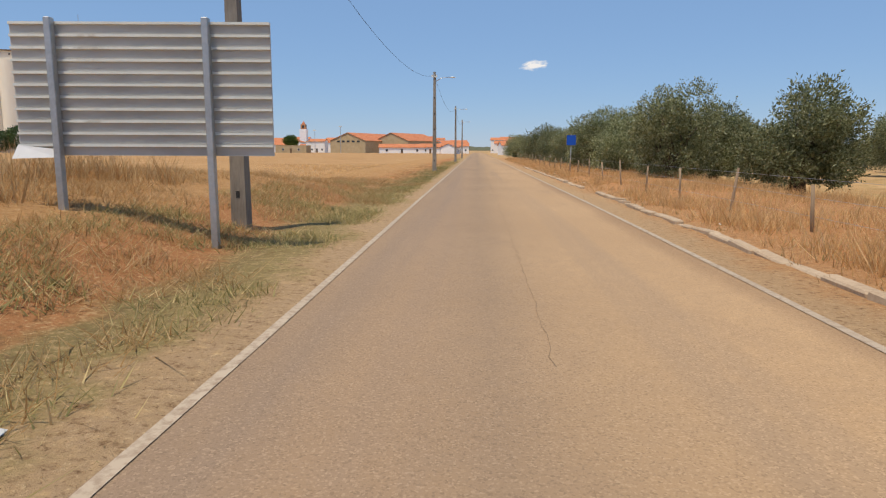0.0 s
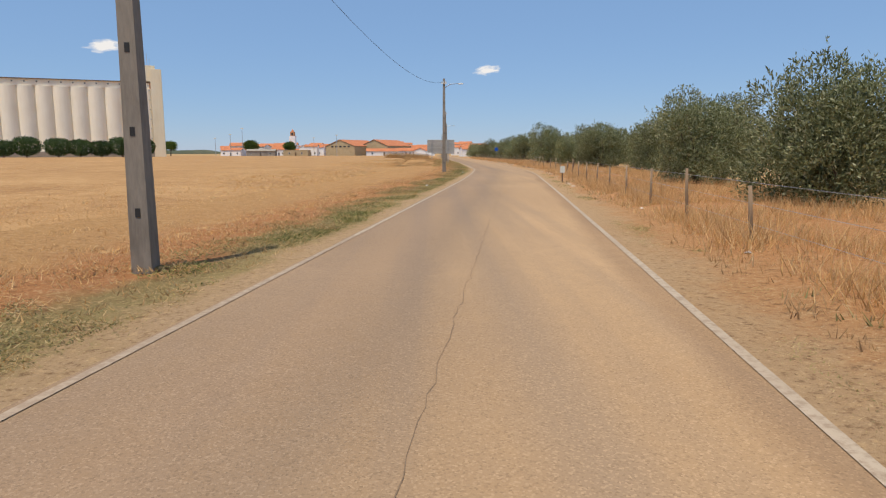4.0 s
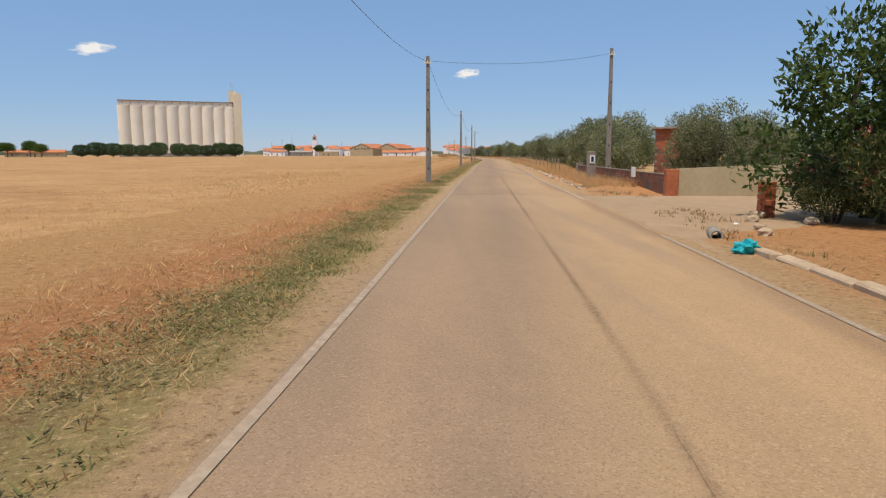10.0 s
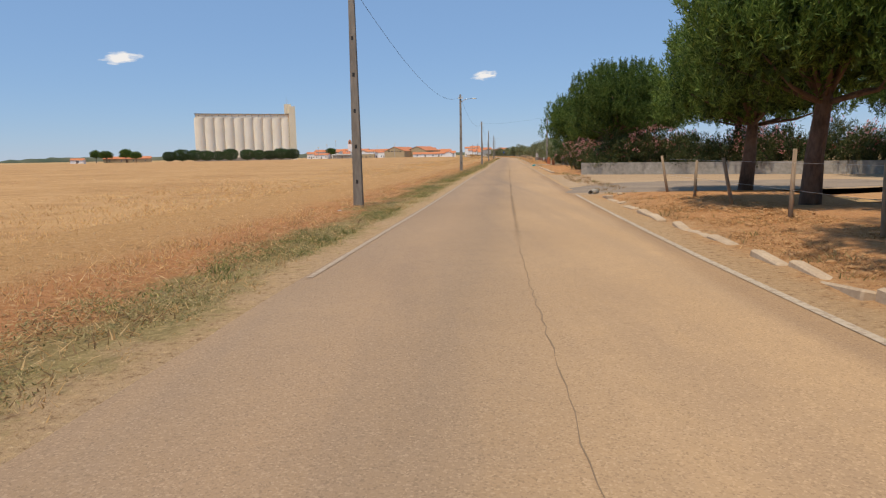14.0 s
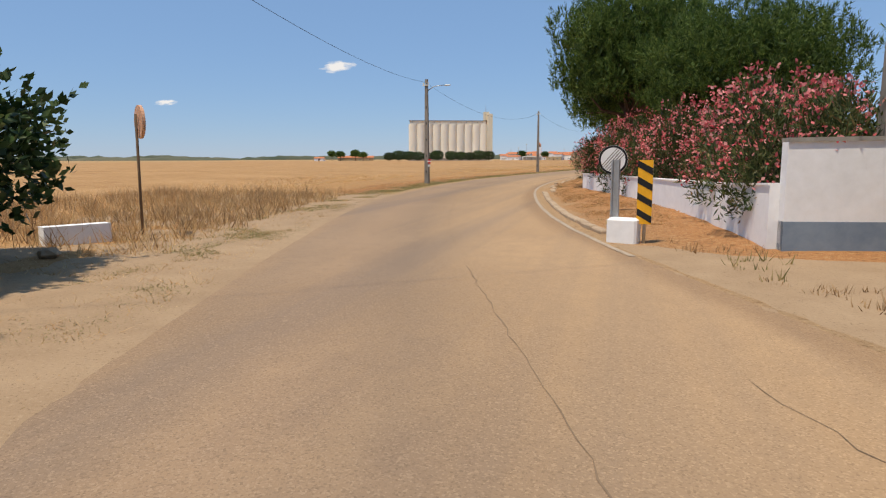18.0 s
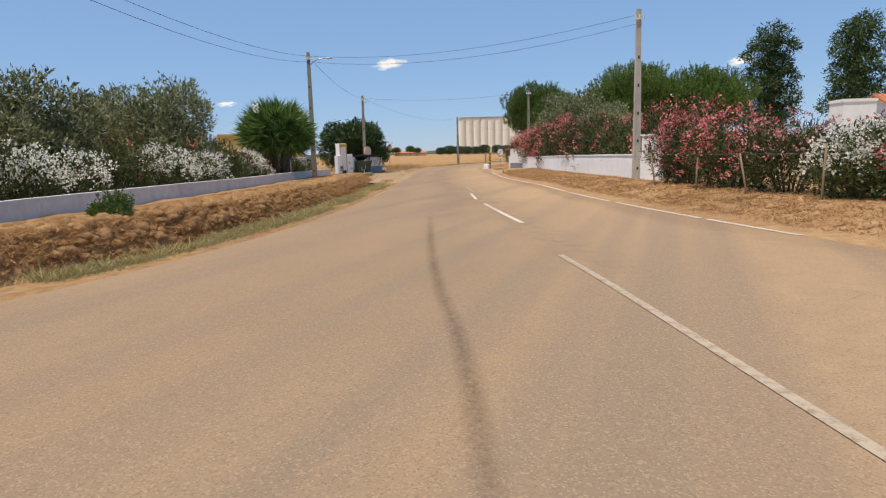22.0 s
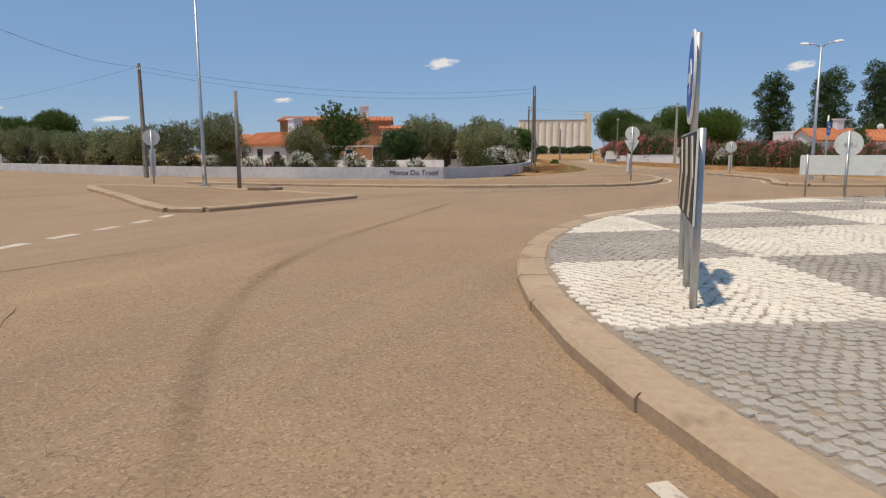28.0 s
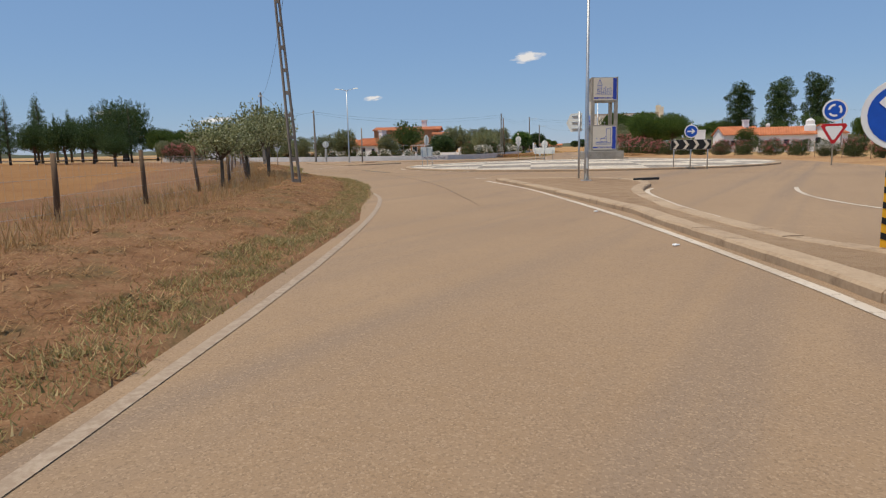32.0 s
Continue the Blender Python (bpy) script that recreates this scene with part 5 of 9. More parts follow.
# olive grove beyond the fence
OL = [olive_tree(11, 27000, 4.4, 4.6, "grey-green olive tree in dry grass", None, (0.145, 0.052), "olive_tree", 0.55, 0.22), olive_tree(12, 27000, 4.9, 5.0, "bushy grey-green olive tree in dry grass", None, (0.145, 0.052), "olive_tree", 0.6, 0.24), olive_tree(13, 27000, 4.1, 5.2, "broad grey-green olive tree in dry grass", None, (0.145, 0.052), "olive_tree", 0.5, 0.22)]
near = [(12.9, 27.2, 1.15), (10.4, 36, 1.05), (13.6, 38.5, 0.95), (9.8, 45, 1.1), (9.4, 55, 1.0), (9.3, 66, 1.0), (9.0, 78, 1.0), (8.8, 92, 1.0), (8.6, 108, 1.0), (8.4, 126, 1.05), (8.4, 148, 1.1),
        (10.9, -16.2, 1.08), (10.6, -3.0, 0.9), (11.0, 5.0, 0.85), (13.0, -24.7, 0.72), (11.2, -38.5, 1.15), (6.2, -52, 0.9), (5.0, -64, 0.95),
        (3.6, -76.5, 1.1), (2.0, -84.4, 0.98), (4.2, -82.6, 1.0), (-0.2, -106.0, 1.18), (13.0, -97.0, 0.75), (14.0, -106.0, 0.72), (-1.0, -137.5, 1.3), (-6.3, -144.5, 1.0), (-6.4, -148.8, 1.05), (-7.0, -152.6, 0.9)]
back = [(16 + (k % 4) * 8.5 + (k * 13 % 7) * 0.5 - max(0, -(k // 4) * 10 + 140 - 140) * 0 - (k // 4) * 1.05, 110 - (k // 4) * 11.5 - (k * 5 % 4), 0.85 + (k * 3 % 5) * 0.08) for k in range(92)]
back = [(x, y, s) for x, y, s in back if not (-19 < (x - float(right_x(y))) < 6)]
plant(OL, near, "olive trees along the road")
plant(OL, back, "olive grove")

# orchard behind the roadside pines
plant(OL, [(-4.0 + 5.2 * (k % 7) - 1.1 * (k // 7) + (k * 7 % 3) * 0.3, -251.0 - 6.0 * (k // 7) + 2.2 * (k % 7), 0.74 + 0.05 * (k * 5 % 4)) for k in range(42)], "orchard trees")
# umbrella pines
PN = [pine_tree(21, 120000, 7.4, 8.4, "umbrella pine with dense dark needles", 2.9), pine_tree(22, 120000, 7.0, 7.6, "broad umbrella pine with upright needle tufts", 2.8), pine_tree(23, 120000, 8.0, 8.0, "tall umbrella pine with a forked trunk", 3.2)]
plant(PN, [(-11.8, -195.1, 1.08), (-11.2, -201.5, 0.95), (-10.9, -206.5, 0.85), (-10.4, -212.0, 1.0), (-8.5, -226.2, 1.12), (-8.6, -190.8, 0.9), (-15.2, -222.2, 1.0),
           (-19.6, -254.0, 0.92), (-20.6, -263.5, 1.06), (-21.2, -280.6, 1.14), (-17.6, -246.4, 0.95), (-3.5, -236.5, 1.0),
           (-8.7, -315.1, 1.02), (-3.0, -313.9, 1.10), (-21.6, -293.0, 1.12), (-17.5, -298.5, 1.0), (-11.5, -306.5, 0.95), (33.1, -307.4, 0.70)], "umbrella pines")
# round pines beside the silo and far groves
def round_pine(seed, h=6.2, w=8.2):
    """A low, rounded, clipped crown on a short trunk."""
    rng = np.random.default_rng(seed)
    root = thing("round_pine", 0, -2000, 0, 0, "round clipped pine in front of the silo", "tree")
    part("trunk", Geo().tube([(0, 0, -0.2), (0, 0, h * 0.5)], [0.3, 0.2], 7), PINE_BARK, root)
    lobes = [(0, 0, h * 0.56, w * 0.46, w * 0.46, h * 0.42)] + [(w * 0.22 * math.cos(a), w * 0.22 * math.sin(a), h * 0.58, w * 0.27, w * 0.27, h * 0.36) for a in np.arange(0, 6.2, 1.05).tolist()]
    c, d = blob_points(rng, lobes, 5200, 0.86)
    part("crown", leaf_mesh("crown", c, d * 0.5 + rng.normal(0, 0.6, (5200, 3)), 0.42, 0.26, DARKLEAF, rng), None, root)
    return root


SP = [round_pine(24)]
for k in range(11):
    sc = 1.10 + (k * 3 % 4) * 0.07
    c = copy_thing(SP[0], placed(-197.5 + k * 7.0 + (3.5 if k > 5 else 0), 161.5 + k * 2.8, k * 77, sc, -0.4, sc * 1.06))
    c["group"] = "pines in front of the silo"
plant(PN, [(-248, 182, 1.1), (-232, 176, 1.2), (-262, 196, 1.0), (-222, 168, 0.95), (-176, 300, 1.2), (-160, 310, 1.1), (-118, 330, 1.2), (-96, 338, 1.1)], "far pines")

# oleanders
OP = [bush(31, 8600, 2.9, 3.2, PINK, 1900, "oleander bush covered in red-pink blossom"), bush(32, 8600, 2.6, 3.0, PINK, 1300, "dark oleander bush with pink blossom")]
OW = [bush(33, 7600, 2.2, 2.6, WHITEPETAL, 2000, "oleander bush with white blossom")]
OS = [bush(34, 7600, 2.6, 3.0, PALEPINK, 900, "oleander bush with pale pink blossom")]
OG = [bush(35, 7600, 2.4, 2.8, PINK, 110, "dusty green oleander bush with hardly any flowers")]
plant(OS, [(-14.4, -209.4, 1.12), (-16.6, -214.6, 1.05), (-13.6, -200.4, 0.72), (-11.5, -190.5, 0.8), (-16.0, -217.6, 0.8)], "oleanders under the pines")
plant(OG, [(-14.0, -204.0, 0.85), (-12.8, -196.5, 0.8), (-15.2, -212.0, 0.9), (-16.2, -223.7, 0.9)], "hedge above the grey wall")
plant([OG[0], OG[0], OS[0], OG[0]], [(x, -222.4 - 0.5455 * (x + 18.4) + 0.3 * ((k * 5) % 3), 1.16 + 0.07 * ((k * 3) % 4)) for k, x in enumerate(np.arange(-16.6, 1.0, 1.45).tolist())], "hedge above the grey wall")
plant(OW, [(-22.4, -274.4, 0.82), (-21.9, -265.0, 0.62)], "white oleanders behind the fence")
plant(OG, [(-22.2, -279.2, 0.55)], "low shrubs behind the fence")
plant(OS, [(-22.2, -288.7, 0.85)], "oleanders under the pines")
plant(OP, [(-23.0, -292.7, 1.0), (-22.3, -295.5, 1.08), (-21.5, -298.3, 1.1), (-20.7, -301.3, 1.12), (-19.8, -304.3, 1.12), (-19.0, -307.4, 1.15), (-18.7, -310.6, 1.2), (-18.9, -313.2, 1.05)], "oleander hedge above the curved white wall")
plant([OP[0]], [(-15.3, -322.9, 1.22), (-14.3, -323.8, 1.25)], "oleander hedge above the long white wall")
hedge = [(-14.95 + 0.40 * d, -323.3 - 0.917 * d) for d in np.arange(0.6, 25.0, 2.1)]
plant([OG[0], OP[1], OG[0], OP[0], OG[0]], [(x + (k % 3) * 0.25, y, 1.12 + (k * 5 % 4) * 0.08) for k, (x, y) in enumerate(hedge)], "oleander hedge above the long white wall")
row = [(-4.6, -350.4), (-3.4, -353.0), (-2.2, -355.4), (-1.0, -357.6), (0.2, -359.8), (1.5, -362.0), (2.9, -364.3), (4.4, -366.8), (6.0, -369.4), (7.8, -372.0), (9.8, -374.6), (12.0, -377.0), (14.6, -379.4), (17.4, -381.4), (20.2, -384.0), (23.2, -387.0), (25.9, -390.6), (28.3, -394.6), (30.4, -399.0), (32.3, -403.6), (34.0, -408.4), (35.6, -413.4)]
# the earth that this row stands on, falling away to the slip road
rp = np.array(row[7:] + [(38.0, -421.0)])
rt = np.gradient(rp, axis=0)
rn = np.stack([-rt[:, 1], rt[:, 0]], 1) / np.hypot(*rt.T)[:, None]
rprof = [(-7.0, -0.32), (-5.5, -0.012), (-3.0, 0.06), (-1.5, 0.13), (0.0, 0.17), (2.0, 0.12), (3.5, -0.32)]
v = np.concatenate([np.c_[rp + rn * o, np.full(len(rp), z)] for o, z in rprof])
i = (np.arange(len(rprof) - 1)[:, None] * len(rp) + np.arange(len(rp) - 1)).ravel()
solo("verge_oleander_row", fast_mesh("verge_oleander_row", v, np.stack([i, i + 1, i + len(rp) + 1, i + len(rp)], 1), STRAW_EARTH, True), "strip of dry earth and straw under the oleander row", "verge", "structure")
kinds = [OP[0], OP[0], OS[0], OW[0], OP[0], OG[0], OP[0], OG[0], OP[1], OP[0], OG[0], OW[0], OG[0], OP[1], OG[0], OP[1], OG[0], OW[0], OG[0], OP[1], OG[0], OP[0]]
for p, (x, y) in zip(kinds, row):
    plant([p], [(x, y, 0.98 if y > -368 else 0.80)], "oleander row beside the slip road")
plant([OG[0], OP[1]], [(x + 1.9, y + 1.0, 1.0 if y > -366 else 0.72) for x, y in row[2:]], "second oleander row")
# white oleanders behind the low wall
low = [(-25.4, -346.2), (-24.4, -348.4), (-23.7, -350.6), (-22.9, -353), (-22.3, -355.5), (-22.2, -358), (-21.2, -360.5), (-20.2, -363), (-19.4, -365.6), (-18.7, -368), (-18.0, -370.5), (-17.3, -373), (-16.8, -375.5), (-16.6, -378), (-17.2, -380.4)]
plant([OW[0], OW[0], OG[0]], [(x, y, 0.86 + (k % 3) * 0.06) for k, (x, y) in enumerate(low)], "white oleanders behind the low wall")
GS = [bush(36, 5200, 1.7, 1.5, None, 0, "fresh green shrub on the bank before the low wall", "green_shrub", LIGHTLEAF, (0.12, 0.06))]
plant(GS, [(-15.6, -364.4, 0.62)])
plant(OG, [(-30.1, -338.4, 0.74), (-30.0, -337.0, 0.70), (-29.8, -335.8, 0.76), (-29.2, -334.9, 0.68)], "shrubs before the white yard wall")
plant([OW[0], OG[0]], [(-19.5 - k * 2.3, -385.4 + (k * 0.10 if k < 6 else 0.6 + (k - 6) * 0.5), 0.60 + (k * 5 % 3) * 0.07) for k in range(26)], "white oleanders behind the low wall")
plant([OP[0]], [(-75.4, -380.9, 1.15), (-76.6, -383.0, 1.2), (-77.6, -385.0, 1.15)], "oleanders on the corner")

# garden trees
OLG = [olive_tree(14, 14500, 4.4, 4.6, "dense dark olive tree in the garden"), olive_tree(15, 14500, 4.9, 5.0, "bushy olive tree behind the low wall")]
plant(OLG, [(-25.5, -358.5, 1.09), (-27.0, -350.2, 1.08), (-23.0, -364.8, 1.03), (-30.0, -362.4, 1.15), (-34.5, -346.0, 1.15), (-19.3, -370.6, 0.88), (-36.6, -373.4, 0.92), (-40.4, -379.9, 0.98), (-9.2, -329.6, 1.05), (-12.6, -322.6, 1.22), (-15.2, -316.6, 1.1)], "garden olive trees")
plant(OLG, [(-48.0, -372.0, 0.95), (-40.5, -385.2, 0.84), (-47.3, -382.9, 0.82), (-51.8, -381.6, 0.84), (-55.5, -380.5, 0.80), (-60.5, -378.6, 0.84), (-65.0, -377.4, 0.88), (-70.0, -376.5, 0.9), (-76.0, -375.0, 0.95), (-83, -372.6, 1.0), (-90, -370.6, 1.0), (-98, -368.4, 1.0), (-106, -366.0, 1.0)], "olive row behind the low wall")
FIG = [olive_tree(41, 34000, 4.3, 5.6, "dense dark green fig tree behind the gate", DARKLEAF, (0.15, 0.10), "fig_tree")]
plant(FIG, [(-32.3, -321.6, 1.15), (-31.0, -379.0 + 14, 0.9)], "")
BIG = [olive_tree(42, 8200, 6.6, 7.4, "large light green mulberry tree by the house", LIGHTLEAF, (0.26, 0.14), "mulberry_tree", 1.6)]
plant(BIG, [(-36.4, -368.4, 1.0), (13.6, -325.6, 0.66), (23.6, -313.4, 0.95), (17.2, -311.6, 0.92)], "broad garden trees")
YU = [yucca(43)]
plant(YU, [(-25.3, -343.8, 1.12)], "")
TT = [tall_tree(44, 15.0, 8.0, 20000)]
plant(TT, [(6.3, -278.0, 1.17), (15.2, -280.0, 1.13), (23.5, -281.0, 1.10)], "tall trees behind the white houses")
CED = [tall_tree(45, 15.0, 9.0, 6000, "broad dark cedar at the field's far side", DARKLEAF, "cedar_tree", True), tall_tree(46, 13.0, 2.2, 3000, "slim dark cypress at the field's far side", DARKLEAF, "cypress_tree", True)]
PD = [pine_tree(26, 36000, 7.4, 8.0, "dark broad pine across the field", 2.2, DARKLEAF)]
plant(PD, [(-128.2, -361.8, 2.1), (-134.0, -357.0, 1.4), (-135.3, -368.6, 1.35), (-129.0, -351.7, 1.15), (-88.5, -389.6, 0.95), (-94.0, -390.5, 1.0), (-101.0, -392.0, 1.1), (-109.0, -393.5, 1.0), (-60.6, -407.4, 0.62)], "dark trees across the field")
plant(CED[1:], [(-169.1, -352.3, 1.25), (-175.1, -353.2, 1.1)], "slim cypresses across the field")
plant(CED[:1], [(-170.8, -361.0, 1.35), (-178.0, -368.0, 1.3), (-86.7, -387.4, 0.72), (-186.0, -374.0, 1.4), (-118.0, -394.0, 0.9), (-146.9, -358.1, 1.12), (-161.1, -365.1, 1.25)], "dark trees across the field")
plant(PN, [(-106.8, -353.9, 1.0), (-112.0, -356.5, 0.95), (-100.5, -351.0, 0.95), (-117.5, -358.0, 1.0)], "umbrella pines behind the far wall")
HOLM = [olive_tree(47, 3300, 4.1, 3.4, "small thin-crowned holm oak by the fence", OLIVE, (0.15, 0.07), "holm_oak", 1.9, 0.64, 0.36)]
plant(HOLM, [(10.6, -448.6, 0.76), (8.3, -445.2, 0.82), (5.3, -441.2, 0.95), (3.9, -439.9, 0.95), (2.5, -438.4, 0.92)], "small trees along the fence")
# a loquat with a screen of leaves near the drive
LEAFY = [olive_tree(48, 10500, 5.3, 6.0, "dense mid-green tree beside the earth drive", LIGHTLEAF, (0.20, 0.09), "roadside_tree", 1.0, 0.30)]
plant(LEAFY, [(-11.1, -186.2, 1.0)])
plant(OG, [(-12.3, -186.0, 0.75), (-11.9, -187.6, 0.85), (-10.8, -185.0, 0.85)], "shrubs under the roadside tree")
retire(LEAFY)
plant(OL, [(-9.4, -189.2, 1.1), (-9.4, -173.0, 0.75), (-5.0, -168.5, 0.8)], "olive trees along the road")

retire(SP + OL + OLG + PN + OP + OW + OS + OG + GS + FIG + BIG + YU + TT + CED + PD + HOLM)

# ---------------------------------------------------------------- grass and weeds


def tufts(name, pts, h, spread, blades, mat, label, seed, lean=0.35, width=0.012, z=None):
    """Upright blades in tufts at pts (x, y)."""
    rng = np.random.default_rng(seed)
    n = len(pts) * blades
    base = np.repeat(pts, blades, 0) + rng.normal(0, spread, (n, 2))
    zz = np.zeros(n) if z is None else np.repeat(z, blades)
    hh = np.repeat(h * rng.uniform(0.45, 1.25, len(pts)), blades) * rng.uniform(0.6, 1.1, n)
    tip = base + rng.normal(0, lean, (n, 2)) * hh[:, None]
    a = rng.uniform(0, math.pi, n)
    deep = min(0.06, h * 0.35)
    off = np.stack([np.cos(a), np.sin(a)], 1) * (width * rng.uniform(0.6, 1.5, n))[:, None]
    v = np.stack([np.c_[base - off, zz - deep], np.c_[base + off, zz - deep], np.c_[tip, zz + hh]], 1).reshape(-1, 3)
    return solo(name, fast_mesh(name, v, np.arange(3 * n).reshape(-1, 3), mat), label, "grass", "stuff")


def scatter(edge, side, y0, y1, o0, o1, n, seed, power=1.0, clump=0.0):
    rng = np.random.default_rng(seed)
    y = rng.uniform(y0, y1, int(n * (3 if clump else 1)))
    o = o0 + (o1 - o0) * rng.uniform(0, 1, len(y)) ** power
    x = edge(y) + side * o
    if clump:
        keep = np.array([noise.noise((a * 0.45, b * 0.45, seed * 1.7)) > clump - 0.5 for a, b in zip(x, y)])
        x, y = x[keep][:n], y[keep][:n]
    return np.stack([x, y], 1)


tufts("standing_wheat", scatter(left_x, -1, -318, 70, 2.9, 24.0, 52000, 51, 1.7), 0.10, 0.11, 5, STRAW, "short dry wheat stubble at the field's edge", 51, 1.1, 0.010)
tufts("loose_straw", scatter(left_x, -1, -318, 70, 1.9, 9.0, 15000, 72, 1.2), 0.045, 0.12, 6, STRAW, "loose straw lying on the red earth", 72, 3.0, 0.008)
tufts("far_wheat", scatter(left_x, -1, -318, 130, 22, 80.0, 16000, 52), 0.16, 0.22, 5, STRAW, "dry wheat stubble out in the field", 52, 1.0, 0.016)
tufts("verge_weeds", scatter(left_x, -1, -336, 90, 0.4, 2.3, 14000, 53, 1.0, 0.44), 0.022, 0.14, 20, WEED, "low grey-green and yellow weeds along the road", 53, 2.6, 0.009)
tufts("roadside_green_weeds", scatter(left_x, -1, -300, 90, 0.45, 1.7, 3600, 70, 1.1, 0.56), 0.028, 0.15, 26, GREENWEED, "clumps of green weeds along the road line", 70, 2.3, 0.010)
tufts("tall_green_weeds", scatter(left_x, -1, -300, 60, 0.5, 1.5, 90, 73, 1.0, 0.62), 0.13, 0.13, 50, GREENWEED, "taller bushy green weeds at the road's edge", 73, 1.2, 0.012)
tufts("verge_dry_grass", scatter(left_x, -1, -336, 90, 0.35, 4.6, 20000, 54), 0.060, 0.08, 6, STRAW, "short dry grass on the verge", 54, 1.8, 0.008)
tufts("brown_weed", scatter(left_x, -1, -300, 60, 0.6, 5.5, 4200, 55, 1.0, 0.5), 0.075, 0.10, 8, DRYWEED, "brown dry weed stalks on the verge", 55, 1.3, 0.009)
bg = scatter(left_x, -1, -6, 34, 0.7, 9.0, 5200, 56, 1.0, 0.45)
bz = np.array([float(left_shape(y, left_x(y) - x)) for x, y in bg])
tufts("bank_straw_grass", bg, 0.20, 0.12, 8, STRAW, "flattened straw on the bank below the hoarding", 56, 1.3, 0.008, bz)
bg = scatter(left_x, -1, -6, 34, 0.5, 4.0, 3600, 57, 1.0, 0.5)
bz = np.array([float(left_shape(y, left_x(y) - x)) for x, y in bg])
tufts("bank_green_weeds", bg, 0.14, 0.12, 8, WEED, "low green weeds on the bank by the road", 57, 1.3, 0.009, bz)
bg = scatter(left_x, -1, 7, 15, 5.0, 11.0, 420, 58, 1.0, 0.55)
bz = np.array([float(left_shape(y, left_x(y) - x)) for x, y in bg])
tufts("tall_dry_grass", bg, 0.75, 0.12, 14, STRAW, "tall straw-coloured grass below the hoarding", 59, 0.4, 0.009, bz)
rg = scatter(right_x, 1, -172, 110, 1.7, 8.0, 27000, 58, 1.4, 0.38)
tufts("grove_dry_grass", rg, 0.50, 0.12, 7, STRAW, "long dry grass along the olive fence", 58, 0.50, 0.010)
tufts("grove_short_grass", scatter(right_x, 1, -172, 110, 1.3, 10.0, 17000, 59, 1.3), 0.26, 0.12, 5, STRAW, "short dry grass among the olive trees", 59, 0.6, 0.012)
tufts("fence_side_weeds", scatter(right_x, 1, -112, -2, 0.5, 2.3, 6500, 75, 1.2, 0.46), 0.024, 0.14, 18, WEED, "yellow-green weeds between the road and the olive fence", 75, 2.4, 0.009)
tufts("kerb_weeds", scatter(right_x, 1, -320, 90, 0.9, 2.6, 4200, 60, 1.0, 0.5), 0.12, 0.05, 6, DRYWEED, "brown weeds behind the kerb", 60, 0.6, 0.012)
tufts("kerb_green_weeds", scatter(right_x, 1, -320, 60, 1.0, 2.2, 700, 61, 1.0, 0.62), 0.15, 0.06, 8, WEED, "green weeds growing beside the kerb", 61, 0.6, 0.016)
dp = scatter(left_x, -1, -374, -338, 1.75, 4.4, 24000, 62, 1.3)
tufts("bank_straw", dp, 0.045, 0.10, 9, RUST_STRAW, "matted straw hanging over the earth bank", 62, 3.2, 0.010, np.interp(left_x(dp[:, 1]) - dp[:, 0], [1.75, 1.8, 2.1, 2.5, 3, 5], [-0.46, -0.46, 0.10, 0.46, 0.50, 0.42]))
dp = scatter(left_x, -1, -374, -341, 0.40, 1.25, 5200, 71, 1.0, 0.38)
tufts("ditch_lip_grass", dp, 0.05, 0.10, 9, WEED, "short yellow-green grass between the road and the ditch", 71, 1.8, 0.008)
dp = scatter(left_x, -1, -374, -338, 0.6, 1.6, 2600, 63, 1.0, 0.5)
tufts("ditch_weeds", dp[::2], 0.20, 0.06, 7, WEED, "green weeds in the ditch", 63, 1.0, 0.010, np.interp(left_x(dp[::2, 1]) - dp[::2, 0], [0.7, 1.1, 1.5], [-0.01, -0.06, -0.42]))


def clods(name, spots, size, mat, label, seed):
    """Rounded lumps of earth and matted straw, half sunk into a bank."""
    rng = np.random.default_rng(seed)
    g = Geo().ball((0, 0, 0), 1.0, 7, 5)
    ball, face = np.array(g.v, float), g.f
    vs, fs = [], []
    for k, (x, y, z) in enumerate(spots):
        r = size * rng.uniform(0.35, 1.0) ** 1.5
        b = ball * (1 + rng.normal(0, 0.13, (len(ball), 1))) * r * np.array([rng.uniform(0.8, 1.3), rng.uniform(0.8, 1.5), rng.uniform(0.5, 0.85)])
        vs.append(b + np.array([x, y, z - 0.1 * r]))
        fs += [tuple(i + k * len(ball) for i in f) for f in face]
    me = bpy.data.meshes.new(name)
    me.from_pydata(np.concatenate(vs).tolist(), [], fs)
    me.materials.append(mat)
    me.polygons.foreach_set("use_smooth", [True] * len(me.polygons))
    return solo(name, me, label, "earth clods", "stuff")


def bank_spots(edge, side, y0, y1, o0, o1, n, shape, seed):
    rng = np.random.default_rng(seed)
    y, o = rng.uniform(y0, y1, n), rng.uniform(o0, o1, n)
    return np.stack([edge(y) + side * o, y, shape(y, o)], 1)


clods("bank_clods", bank_spots(left_x, -1, -374, -340, 1.80, 3.3, 2600, ditch_shape, 91), 0.17, STRAW_BANK, "lumps of brown earth and matted straw on the bank", 81)
dp = scatter(right_x, 1, -312, -249, 1.1, 4.0, 9000, 83)
tufts("curved_wall_litter", dp, 0.040, 0.10, 7, RUST_STRAW, "straw and leaf litter below the curved wall", 83, 3.0, 0.010, right_shape(dp[:, 1], dp[:, 0] - right_x(dp[:, 1])))
clods("curved_wall_clods", bank_spots(right_x, 1, -312, -249, 1.2, 4.0, 1200, right_shape, 94), 0.07, ORANGE_SOIL, "small stones and clods on the orange verge", 84)
